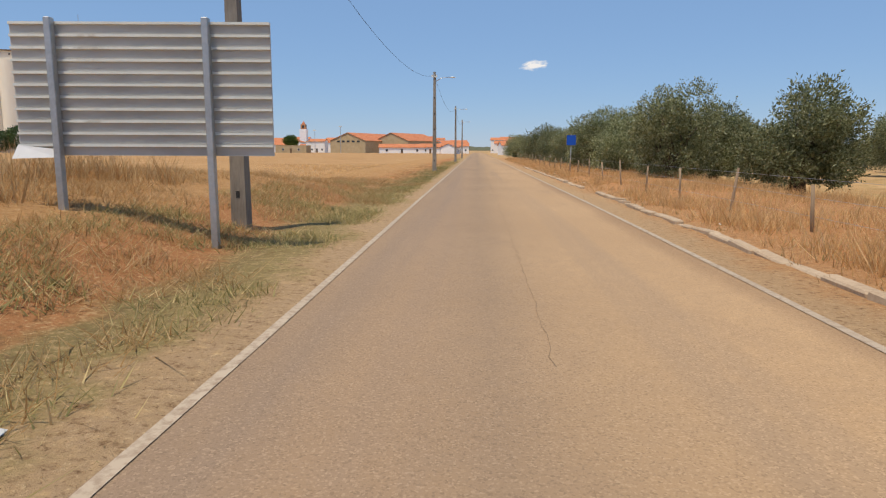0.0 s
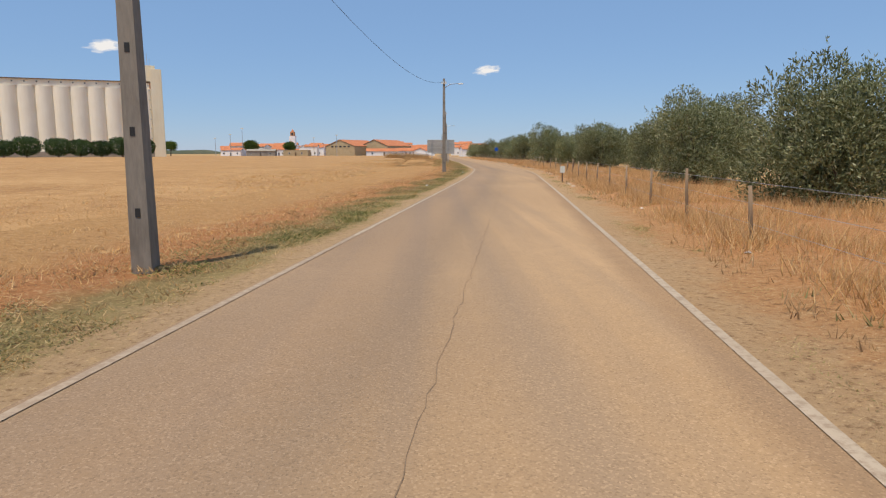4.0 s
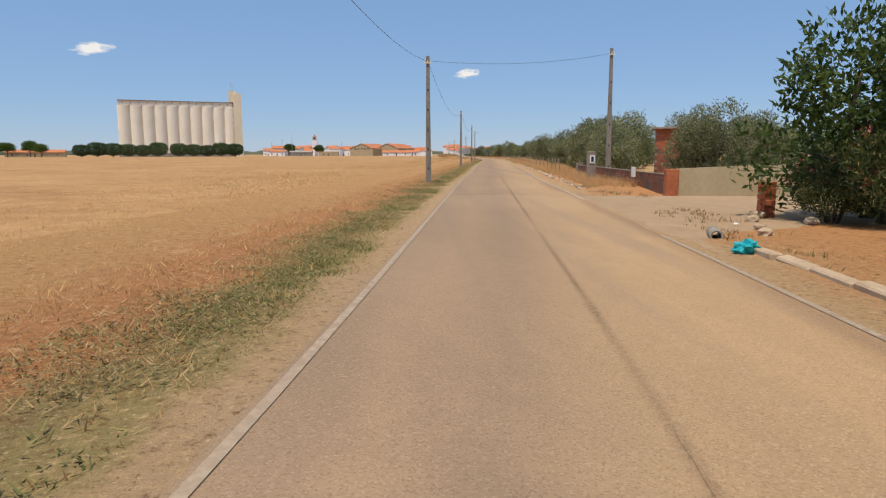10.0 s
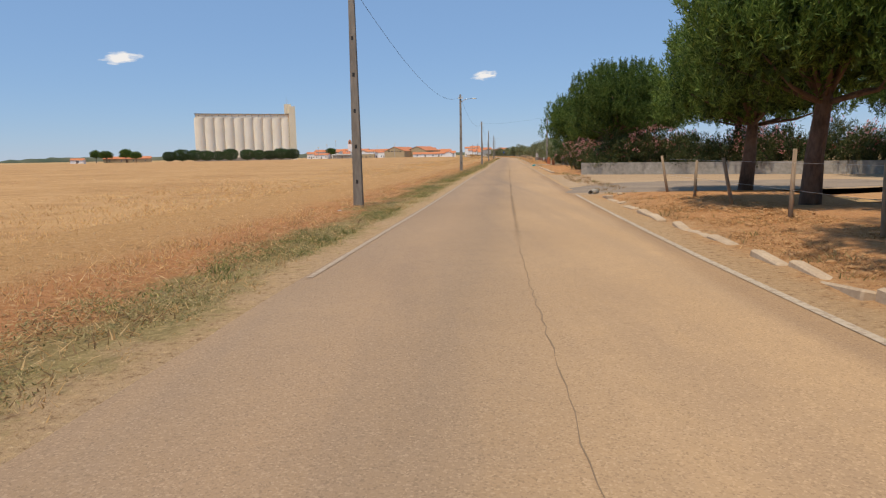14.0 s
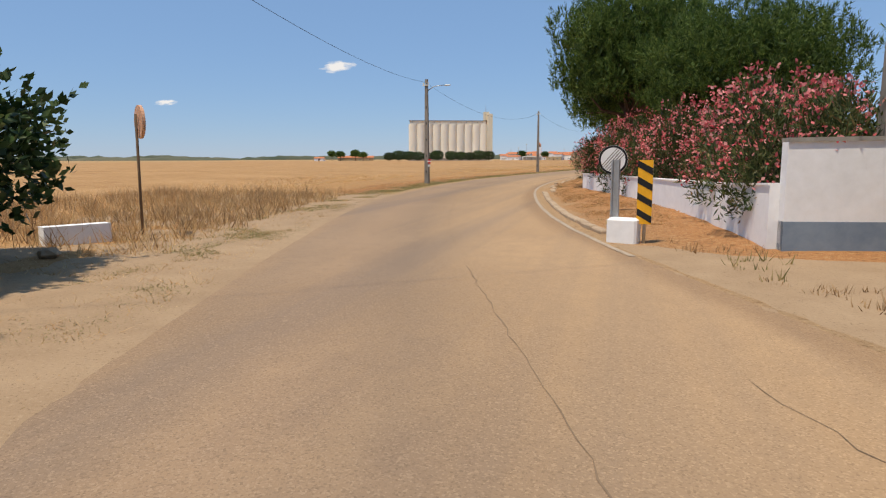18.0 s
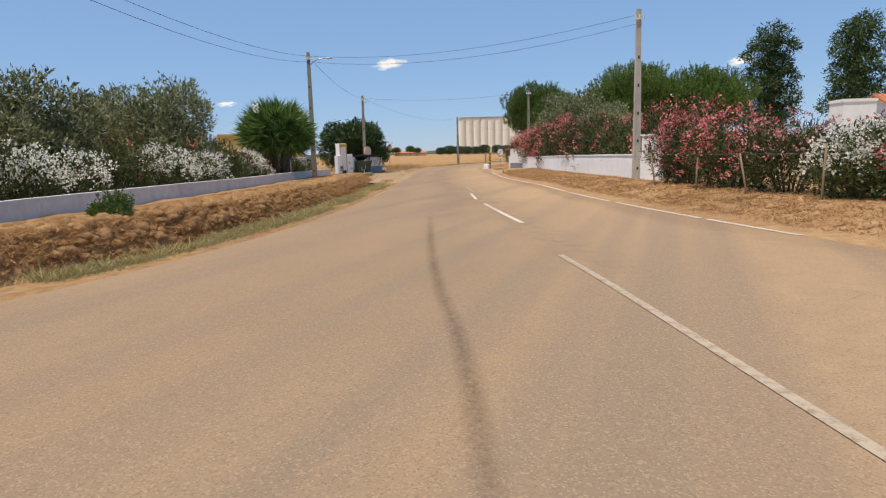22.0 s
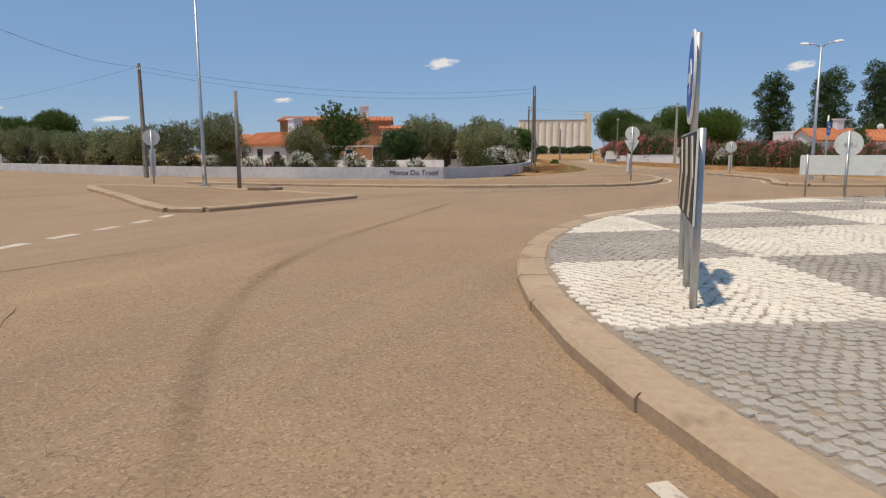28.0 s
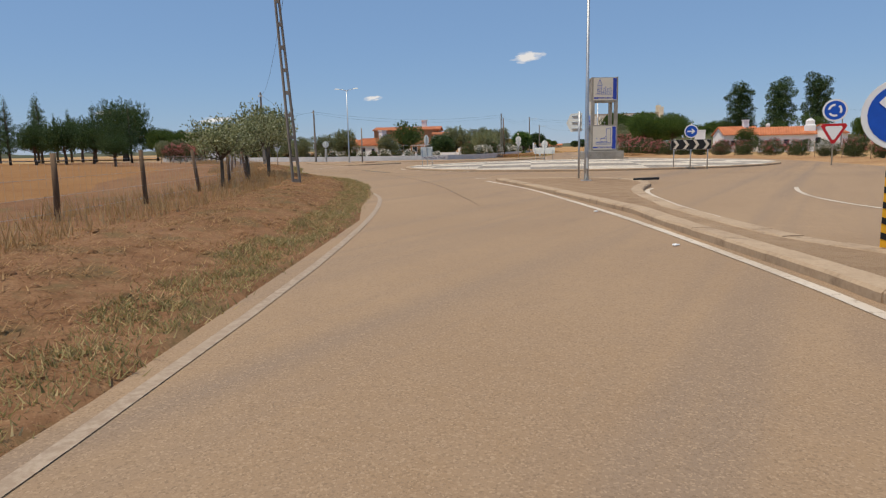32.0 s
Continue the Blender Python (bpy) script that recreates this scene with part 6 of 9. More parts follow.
clods("wall_foot_clods", bank_spots(right_x, 1, -372, -328, 0.9, 3.0, 1300, right_shape, 92), 0.10, STRAW_EARTH, "small clods of earth below the garden wall", 82)
dp = scatter(right_x, 1, -376, -327, 0.7, 3.4, 7000, 64)
tufts("wall_foot_straw", dp, 0.045, 0.10, 8, RUST_STRAW, "straw litter at the foot of the garden wall", 64, 3.2, 0.010, np.interp(dp[:, 0] - right_x(dp[:, 1]), [0.6, 1.5, 3.0, 3.4], [0.03, 0.22, 0.34, 0.33]))
rng = np.random.default_rng(65)
ps, po = rng.uniform(92, cum[-1] - 30, 17000), 0.6 + 3.7 * rng.uniform(0, 1, 17000)
sp = np.array([outward(s, o) for s, o in zip(ps, po)])
sz = np.interp(po, *zip(*prof)) * np.clip((ps - 78) / 22, 0.1, 1) + np.array([noise.noise((x * 0.8, y * 0.8, 1.0)) * 0.10 for x, y in sp])
clods("roundabout_bank_clods", np.c_[sp, sz - 0.01][:2200].tolist(), 0.09, BANK_EARTH, "brown clods of earth on the bank below the fence", 85)
tufts("bank_dry_weeds", sp, 0.045, 0.14, 10, DRYWEED, "brown dry weeds on the bank below the fence", 65, 3.0, 0.008, sz)
ps, po = rng.uniform(80, cum[-1] - 30, 12000), 0.22 + 1.0 * rng.uniform(0, 1, 12000)
sp = np.array([outward(s, o) for s, o in zip(ps, po)])
sz = np.interp(po, *zip(*prof)) * np.clip((ps - 78) / 22, 0.1, 1) + np.array([noise.noise((x * 0.8, y * 0.8, 1.0)) * 0.10 for x, y in sp]) * (po > 0.5)
tufts("bank_green_grass", sp, 0.065, 0.09, 11, WEED, "yellow-green grass at the edge of the carriageway", 66, 1.1, 0.009, sz)
sp = np.array([outward(s, o) for s, o in zip(rng.uniform(80, cum[-1] - 30, 5000), 3.6 + 3.0 * rng.uniform(0, 1, 5000) ** 1.5)])
tufts("fence_dry_grass", sp, 0.48, 0.07, 6, STRAW, "tall dry grass along the wire fence", 67, 0.3, 0.011, np.full(len(sp), 0.25))
sp = scatter(left_x, -1, -336, -300, 2.0, 12.0, 2200, 68)
sp = sp[(sp[:, 1] > -318)]
tufts("bend_dry_grass", sp, 0.42, 0.12, 9, STRAW, "tall dry grass beside the bend", 68, 0.6, 0.010)
tufts("bend_brown_weeds", sp[::3], 0.5, 0.16, 12, DRYWEED, "brown thistles among the dry grass", 74, 0.5, 0.012)

# ---------------------------------------------------------------- poles and cables


def concrete_pole(x, y, h, lamp=0, rz=0.0, label="tapered concrete utility pole with slots", r=0.15, group="utility poles", mat=None):
    """lamp: which way (degrees) a street-light arm points, or None."""
    root = thing("utility_pole", x, y, 0, rz, label, "pole", group)
    g = Geo()
    a, b = r, r * 0.55
    g.add([(-a, -a * 0.8, -0.5), (a, -a * 0.8, -0.5), (a, a * 0.8, -0.5), (-a, a * 0.8, -0.5), (-b, -b * 0.8, h), (b, -b * 0.8, h), (b, b * 0.8, h), (-b, b * 0.8, h)],
          [(0, 3, 2, 1), (4, 5, 6, 7), (0, 1, 5, 4), (1, 2, 6, 5), (2, 3, 7, 6), (3, 0, 4, 7)])
    part("shaft", g, mat or POLE, root)
    # black blocks on the shaft stand in for the dark of open slots
    for k in range(5):
        z = 0.7 + k * (h - 1.5) / 5
        w = a + (b - a) * z / h
        part("slot", Geo().box(-0.035, 0.035, -w * 0.8 - 0.003, w * 0.8 + 0.003, z, z + 0.12), WIRE, root)
    g = Geo()
    for dx in (-0.16, 0.0, 0.16):
        g.tube([(dx, -0.1, h - 0.35), (dx, -0.1, h - 0.22)], 0.035, 8)
    g.box(-0.22, 0.22, -0.13, -0.09, h - 0.40, h - 0.35)
    part("insulator", g, SIGN_GREY, root)
    if lamp is not None:
        c, s = math.cos(radians(lamp)), math.sin(radians(lamp))
        part("lamp_arm", Geo().tube([(0, 0, h - 0.75), (0.5 * c, 0.5 * s, h - 0.45), (1.15 * c, 1.15 * s, h - 0.38)], 0.025, 8), STEEL, root, "", True)
        part("lantern", Geo().ball((1.35 * c, 1.35 * s, h - 0.40), (0.09 + 0.15 * abs(c), 0.09 + 0.15 * abs(s), 0.05), 10, 6), SIGN_GREY, root, "flat grey street lantern", True)
    return root


def cable(name, a, b, sag, r=0.016, n=14):
    pts = []
    for k in range(n + 1):
        f = k / n
        pts.append((a[0] + (b[0] - a[0]) * f, a[1] + (b[1] - a[1]) * f, a[2] + (b[2] - a[2]) * f - sag * 4 * f * (1 - f)))
    return solo(name, Geo().tube(pts, r, 5), WIRE, "black overhead cable sagging between two poles", "cable")


LINE = [(-2.9, 130, 7.4), (-2.9, 90, 7.4), (-3.2, 50, 7.3), (-4.2, 11.5, 7.3), (-5.13, -28.0, 7.5), (-10.09, -73.47, 6.9), (-15.5, -117.9, 6.8), (-20.75, -164.2, 6.7), (-26.1, -205.8, 7.3), (-31.5, -249.4, 7.0), (-34.03, -286.4, 6.5)]
for k, (x, y, h) in enumerate(LINE):
    concrete_pole(x, y, h, 8 if k not in (3, 5, 6, 7, 9) else None, -6)
for (xa, ya, ha), (xb, yb, hb) in zip(LINE, LINE[1:]):
    cable("overhead_cable", (xa, ya, ha - 0.25), (xb, yb, hb - 0.25), 1.35, 0.0075)
concrete_pole(-29.9, -324.0, 6.5, -30, 20, "concrete utility pole with street lantern behind the gate")
concrete_pole(-25.1, -340.45, 7.5, -20, 20, "concrete utility pole with street lantern on the bank")
concrete_pole(-17.9, -314.4, 7.1, None, 10, "concrete utility pole behind the white wall")
concrete_pole(-6.5, -346.9, 6.9, None, 25, "pale concrete utility pole beside the meter box", 0.15, "utility poles", PALE_POLE)
concrete_pole(-9.4, -159.4, 7.9, None, 0, "concrete utility pole behind the brick wall")
concrete_pole(-36.4, -391.6, 7.4, None, 0, "dark utility pole beside the low wall", 0.14)
concrete_pole(-20.1, -417.2, 7.4, None, 30, "leaning concrete utility pole by the fence", 0.14)
concrete_pole(-92, -384, 6.5, None, 0, "distant concrete utility pole", 0.13)
concrete_pole(29, -330, 7.0, None, 0, "distant concrete utility pole behind the hedge", 0.12)
concrete_pole(16, 60, 6.0, None, 0, "utility pole standing in the olive grove", 0.12)
concrete_pole(18, -20, 6.0, None, 0, "utility pole standing in the olive grove", 0.12)


def lattice_pole(x, y, h, rz, lean=0.0):
    root = thing("lattice_pole", x, y, 0, rz, "concrete ladder-type utility pole with open rungs", "pole", "ladder poles")
    for s in (-1, 1):
        part("leg", Geo().tube([(s * 0.135, 0, -0.4), (s * 0.06 + lean, 0, h)], [0.06, 0.045], 4), POLE, root)
    for k in range(9):
        z = 0.35 + k * (h - 0.6) / 9
        w = 0.135 - 0.075 * z / h
        part("rung", Geo().box(-w + lean * z / h, w + lean * z / h, -0.045, 0.045, z, z + 0.14), POLE, root)
    return root


lattice_pole(-14.77, -374.3, 6.6, 15)
lattice_pole(11.2, -445.4, 8.2, 40, -0.45)
root = thing("wooden_pole", -15.15, -372.5, 0, 0, "thin dark wooden pole leaning beside the ladder pole", "pole")
part("shaft", Geo().tube([(0, 0, -0.3), (-0.18, 0, 6.0)], [0.10, 0.07], 9), WOOD, root, "", True)
P1, P2, P3, P4, P5 = (-34.03, -286.4, 6.3), (-29.9, -324.0, 6.3), (-25.1, -340.45, 7.3), (-14.77, -374.3, 6.4), (-36.4, -391.6, 7.2)
for a, b, s in [(P1, P2, 0.8), (P2, P3, 0.45), (P3, P4, 0.9), (P4, P5, 0.9), (P5, (-20.1, -417.2, 7.2), 0.9), ((-20.1, -417.2, 7.2), (10.85, -445.1, 8.0), 1.1), (P5, (-92, -384, 6.3), 1.2), (P2, (-17.9, -314.4, 6.9), 0.4), (P3, (-6.5, -346.9, 6.7), 0.6), ((-9.4, -159.4, 4.0), (-6.8, -160.6, 2.9), 0.2), ((-20.75, -164.2, 6.45), (-9.4, -159.4, 7.6), 0.35), ((29, -330, 6.8), (90, -330, 7.0), 0.8)]:
    cable("overhead_cable", a, b, s, 0.0075)
    if a in (P3, P4):
        cable("overhead_cable", (a[0], a[1] + 0.2, a[2] - 0.3), (b[0], b[1] + 0.2, b[2] - 0.3), s * 1.1, 0.0075)
# red and white reflector board on the pole at the bend
root = thing("reflector_board", -33.95, -286.46, 1.25, -6, "small red and white marker board on the pole", "marker")
part("board", Geo().box(-0.02, 0.20, -0.05, -0.035, 0, 0.30), SIGN_RED, root)
part("stripe", Geo().box(-0.02, 0.20, -0.055, -0.05, 0.12, 0.18), SIGN_WHITE, root, "white reflective stripe")
part("lamp", Geo().tube([(0.10, -0.08, -0.12), (0.10, -0.03, -0.12)], 0.07, 12), SIGN_WHITE, root)

# ---------------------------------------------------------------- hoarding seen from behind
root = thing("hoarding", -4.88, 9.57, 0, 2.9, "roadside hoarding seen from behind, ribbed zinc sheets on steel posts", "billboard")
for k in range(11):
    z = 1.45 + k * 0.174
    part("sheet", Geo().box(-1.88, 1.88, 0.0, 0.006, z, z + 0.165), CORRUGATED, root)
    part("rib", Geo().box(-1.88, 1.88, -0.035, 0.0, z + 0.130, z + 0.165), SIGN_GREY, root, "pale folded edge of the sheet")
part("front_panel", Geo().box(-1.88, 1.88, 0.02, 0.035, 1.45, 3.36), SIGN_WHITE, root, "plain white printed face")
for x, z0 in ((-1.25, -0.3), (0.99, -0.3)):
    part("post", Geo().box(x - 0.05, x + 0.05, -0.16, -0.04, z0, 3.40, c=0.01), STEEL, root)
part("torn_strip", Geo().add([(-1.88, -0.04, 1.60), (-1.3, -0.04, 1.54), (-1.3, -0.06, 1.42), (-1.95, -0.10, 1.40)], [(0, 1, 2, 3)]), SIGN_WHITE, root, "torn white sheet hanging from the corner")

# ---------------------------------------------------------------- grain silo
SA = math.degrees(math.atan2(0.352, 0.936))
silo = thing("grain_silo", -192, 195.5, 0, SA, "huge cream concrete grain silo with ten cylinders and a tower", "silo")
L = 66.0
for k in range(10):
    c = Geo()
    cx = 3.3 + k * 6.6
    pts = [(cx + 3.38 * math.sin(a) / math.sin(1.0), 2.3 - 4.3 * (math.cos(a) - 0.4)) for a in np.linspace(-1.0, 1.0, 21)] + [(cx + 3.38, 6.4), (cx - 3.38, 6.4)]
    c.slab(pts, -0.3, 30.0)
    part("cylinder", c, SILO_WHITE, silo)
part("gallery", Geo().box(0.8, L - 0.5, 0.8, 6.0, 30.0, 32.8), SILO_WHITE, silo, "long gallery storey above the cylinders")
part("gallery_roof", Geo().box(0.3, L + 0.2, 0.2, 6.6, 32.8, 33.1), WOOD, silo, "grey flat gallery roof")
for k in range(14):
    part("gallery_window", Geo().box(2.7 + k * 4.5, 3.2 + k * 4.5, 0.70, 0.79, 31.5, 32.0), GLASS_DARK, silo)
part("base_plinth", Geo().box(-0.5, L + 0.5, -0.4, 7.0, -0.3, 2.4), CONCRETE, silo)
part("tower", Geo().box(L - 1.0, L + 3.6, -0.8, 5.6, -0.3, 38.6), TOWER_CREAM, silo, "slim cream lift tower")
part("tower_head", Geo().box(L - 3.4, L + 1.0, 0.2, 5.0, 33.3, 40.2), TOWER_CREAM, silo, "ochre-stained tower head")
part("tower_joint", Geo().box(L - 1.6, L - 0.6, 0.6, 4.6, -0.3, 33.3), PEACH, silo, "rusty shadowed joint beside the tower")
part("aerial", Geo().tube([(L - 2, 2, 40.2), (L - 2, 2, 45.5)], 0.09, 5), STEEL, silo)
part("aerial", Geo().tube([(L - 1, 2, 40.2), (L - 1, 2, 43.5)], 0.07, 5), STEEL, silo)
for k in range(7):
    part("ladder_ring", Geo().box(L - 1.9, L - 1.4, -0.5, 0.6, 4 + k * 4.2, 4.3 + k * 4.2), STEEL, silo)

# ---------------------------------------------------------------- houses


def house(x, y, w, d, h, roof_h, rz=0.0, wall=None, label="white house with terracotta roof", windows=2, name="house", flat=False, chimney=False, roof=None, door=True, overhang=0.3):
    """A gabled house, its ridge along local x; the face at -y has windows and a door."""
    wall = wall or WHITEWASH
    root = thing(name, x, y, 0, rz, label, "house" if name == "house" else name.replace("_", " "))
    hx, hy = w / 2, d / 2
    g = Geo().box(-hx, hx, -hy, hy, -0.3, h)
    if not flat:
        g.add([(-hx, -hy, h), (-hx, hy, h), (-hx, 0, h + roof_h), (hx, -hy, h), (hx, hy, h), (hx, 0, h + roof_h)], [(0, 2, 1), (3, 4, 5)])
    part("wall", g, wall, root)
    o = overhang
    if flat:
        part("parapet", Geo().box(-hx - 0.05, hx + 0.05, -hy - 0.05, hy + 0.05, h, h + 0.18), wall, root)
    else:
        for s in (-1, 1):
            e = (hy + o) / hy
            q = [(-hx - o, s * hy * e, h - roof_h * (e - 1)), (hx + o, s * hy * e, h - roof_h * (e - 1)), (hx + o, 0, h + roof_h), (-hx - o, 0, h + roof_h)]
            g = Geo().add([(a, b, c + 0.03) for a, b, c in q] + [(a, b, c + 0.17) for a, b, c in q], [(0, 1, 2, 3), (7, 6, 5, 4), (0, 4, 5, 1), (1, 5, 6, 2), (2, 6, 7, 3), (3, 7, 4, 0)])
            r = part("roof", g, roof or TERRACOTTA, root)
            if w < 18 and y < -200:
                n = int((w + 2 * o) / 0.42)
                tile = Geo().tube([(0, s * hy * e, h - roof_h * (e - 1) + 0.17), (0, 0, h + roof_h + 0.17)], 0.09, 6, False).mesh("roof_tile_course", roof or TERRACOTTA, True)
                for k in range(n):
                    t = part("roof_tile_course", tile, None, r)
                    t.location.x = -hx - o + (k + 0.5) * (w + 2 * o) / n
    for k in range(windows):
        wx = -hx + (k + 0.5) * w / windows + (0.0 if not door or windows > 1 else 0.9)
        z0 = min(1.0, h * 0.3)
        win = part("window", Geo().box(wx - 0.5, wx + 0.5, -hy - 0.04, -hy + 0.02, z0, z0 + 1.1), SIGN_WHITE, root, "white-framed window")
        part("pane", Geo().box(wx - 0.42, wx + 0.42, -hy - 0.055, -hy - 0.04, z0 + 0.08, z0 + 1.02), GLASS_DARK, win)
    if door:
        part("door", Geo().box(-0.45, 0.45, -hy - 0.045, -hy + 0.02, 0, 2.0), WOOD, root)
    if chimney:
        ch = part("chimney", Geo().box(hx * 0.5 - 0.5, hx * 0.5 + 0.5, -0.5, 0.5, h, h + roof_h + 1.3, c=0.05), WHITEWASH, root, "broad whitewashed chimney")
        part("chimney_cap", Geo().box(hx * 0.5 - 0.6, hx * 0.5 + 0.6, -0.6, 0.6, h + roof_h + 1.3, h + roof_h + 1.45), WHITEWASH, ch)
    return root


# the town on the horizon
rng = np.random.default_rng(71)
spots = []
for k in range(150):
    f = rng.uniform(0, 1)
    x, y = -150 + 190 * f + rng.normal(0, 4), 345 + rng.uniform(0, 130) - abs(f - 0.5) * 20
    if abs(x - 0.6) < 9 or any(math.hypot(x - a, y - b) < 7.5 for a, b in spots):
        continue
    spots.append((x, y))
    w, d, h = rng.uniform(7, 14), rng.uniform(6, 9), rng.uniform(3.0, 6.4)
    house(x, y, w, d, h + max(0, (y - 400) * 0.05), rng.uniform(1.2, 2.0), rng.choice([0, 0, 90, 12, -15, 20]), None, "distant white town house with terracotta roof", int(rng.integers(2, 4)))["group"] = "town houses"
shed = house(-53, 318, 34, 19, 5.6, 3.6, 68, SANDWALL, "large gabled farm shed with terracotta roof", 0, "farm_shed", False, False, None, False)
for k in range(5):
    part("vent", Geo().box(-17.06, -17.0, -6.5 + k * 2.7, -5.0 + k * 2.7, 4.9, 5.7), GLASS_DARK, shed, "dark louvred vent")
house(-34, 326, 34, 18, 5.8, 3.6, 68, SANDWALL, "second gabled farm shed with terracotta roof", 0, "farm_shed", False, False, None, False)
house(-33, 292, 20, 7, 2.6, 1.4, 4, None, "low white house with bright terracotta roof", 3)
house(-12, 300, 9, 7, 2.8, 1.5, 80, None, "small white house with terracotta roof", 1)
house(-21, 302, 9, 7, 2.8, 1.5, 0, None, "small white cottage with terracotta roof", 2)
house(-83, 296, 14, 8, 3.2, 0.2, 0, SANDWALL, "low tan outbuilding with a flat roof", 2, "outbuilding", True)
house(-104, 300, 16, 8, 2.8, 1.0, 4, GREYWALL, "long grey farm building with pale roof", 3, "outbuilding", False, False, CONCRETE)
house(-122, 306, 12, 8, 3.4, 1.3, -6, None, "white farmhouse with terracotta roof", 3)
house(18, 210, 12, 8, 3.2, 1.6, 30, None, "white house with terracotta roof behind the olives", 2)
house(14, 262, 10, 8, 3.4, 1.6, 10, None, "white house with terracotta roof by the road", 2)
house(-240, 196, 30, 9, 2.8, 1.5, 20, SANDWALL, "long low farm building with terracotta roof", 4)
house(-262, 172, 8, 5, 2.4, 1.0, 10, None, "small white shed in the field", 1)
ch = thing("church_tower", -112, 425, 0, 0, "distant white church tower with a pointed roof", "church")
part("shaft", Geo().box(-2.2, 2.2, -2.2, 2.2, 0, 14.5), WHITEWASH, ch)
part("belfry", Geo().box(-1.6, 1.6, -1.6, 1.6, 14.5, 17.5), PEACH, ch)
part("spire", Geo().tube([(0, 0, 17.5), (0, 0, 19.6)], [1.5, 0.1], 8), TERRACOTTA, ch)
part("bell_opening", Geo().box(-0.6, 0.6, -1.66, -1.59, 15.0, 16.9), GLASS_DARK, ch)

# houses round the bend and the roundabout
house(-37.9, -327.5, 6.5, 6, 3.3, 0.2, 39, YELLOW, "plain yellow house with flat roof", 1, "house", True, False, None, False)
house(-37.2, -341.0, 6.5, 5.5, 2.3, 0.8, 40, WHITEWASH, "low house with terracotta tile roof behind oleanders", 1)
two = house(-44.8, -354.8, 12.6, 8, 5.2, 0.6, 27, PEACH, "two-storey terracotta-washed house with tiled roof", 4, "house", False, True)
house(-36.6, -354.6, 4.0, 6, 4.2, 0.4, 27, None, "white side wing of the garden house", 2)
house(-41.3, -370.4, 8.4, 5.2, 2.4, 1.05, -18, None, "white cottage with bright terracotta roof", 3, "house", False, True)
house(-50.8, -367.5, 4.4, 5, 2.5, 1.0, 60, None, "small white cottage with terracotta roof", 1)
house(10.8, -319.6, 7.0, 5.8, 3.1, 1.5, 30, None, "white gabled house with terracotta roof behind the hedge", 2, "house", False, True)
villa = house(19.9, -321.8, 9.4, 6.0, 2.9, 1.35, 6, None, "long white house with terracotta roof and tall chimney", 3)
stack = part("chimney", Geo().box(2.9, 4.8, -2.2, -0.6, 2.0, 4.6, c=0.12).box(3.1, 4.6, -2.0, -0.8, 4.6, 5.6, c=0.25), WHITEWASH, villa, "massive whitewashed chimney with rounded shoulders")
part("chimney_pot", Geo().box(3.6, 4.1, -1.6, -1.2, 5.6, 5.85, c=0.05), WHITEWASH, stack)
part("dish", Geo().ball((-3.2, 0.2, 4.75), (0.42, 0.14, 0.42), 12, 8), SIGN_WHITE, villa, "round white aerial dish")
wing = house(26.2, -319.2, 7.0, 6.4, 3.0, 1.5, 79, None, "white gabled house wing with small dark windows", 1, "house", False, False, None, False)
for wy in (0.2, 1.7):
    win = part("window", Geo().box(-3.54, -3.48, wy - 0.5, wy + 0.5, 1.1, 2.3), SIGN_WHITE, wing, "white-framed window")
    part("pane", Geo().box(-3.56, -3.54, wy - 0.42, wy + 0.42, 1.18, 2.22), GLASS_DARK, win)
house(5.2, -326.8, 1.9, 1.9, 4.0, 0.2, 12, None, "narrow flat-topped white outbuilding beside the house", 0, "outbuilding", True, False, None, False)
root = thing("shrine", -72.7, -380.0, 0, 50, "small white arched shrine with a yellow base", "shrine")
part("niche", Geo().plate([(-0.9, 0), (0.9, 0), (0.9, 1.2)] + [(0.9 * math.cos(a), 1.2 + 0.9 * math.sin(a)) for a in np.linspace(0.3, 2.84, 7)] + [(-0.9, 1.2)], -0.2, 0.2), WHITEWASH, root)
part("base", Geo().box(-1.0, 1.0, -0.26, 0.26, -0.1, 0.32), SIGN_YELLOW, root)

# ---------------------------------------------------------------- walls


def wall_run(name, pts, th, mat, label, cap=None, dado=None):
    """A wall along points (x, y, height); cap and dado: (material, height)."""
    root = thing(name, 0, 0, 0, 0, label, "wall", "", "structure")

    def run(z0, z1s, t, m, nm):
        g = Geo()
        for (xa, ya, ha), (xb, yb, hb) in zip(pts, pts[1:]):
            d = math.hypot(xb - xa, yb - ya)
            nx, ny = -(yb - ya) / d * t / 2, (xb - xa) / d * t / 2
            ex, ey = (xb - xa) / d * 0.02, (yb - ya) / d * 0.02
            ta, tb = z1s(ha), z1s(hb)
            ba, bb = (z0(ha), z0(hb)) if callable(z0) else (z0, z0)
            g.add([(xa - ex + nx, ya - ey + ny, ba), (xb + ex + nx, yb + ey + ny, bb), (xb + ex - nx, yb + ey - ny, bb), (xa - ex - nx, ya - ey - ny, ba),
                   (xa - ex + nx, ya - ey + ny, ta), (xb + ex + nx, yb + ey + ny, tb), (xb + ex - nx, yb + ey - ny, tb), (xa - ex - nx, ya - ey - ny, ta)],
                  [(0, 1, 2, 3), (7, 6, 5, 4), (0, 4, 5, 1), (1, 5, 6, 2), (2, 6, 7, 3), (3, 7, 4, 0)])
        return part(nm, g, m, root)

    run(-0.3, lambda h: h, th, mat, "wall_body")
    if cap:
        run(lambda h: h, lambda h: h + cap[1], th + 0.06, cap[0], "coping")
    if dado:
        run(-0.25, lambda h: dado[1], th + 0.012, dado[0], "dado")
    return root


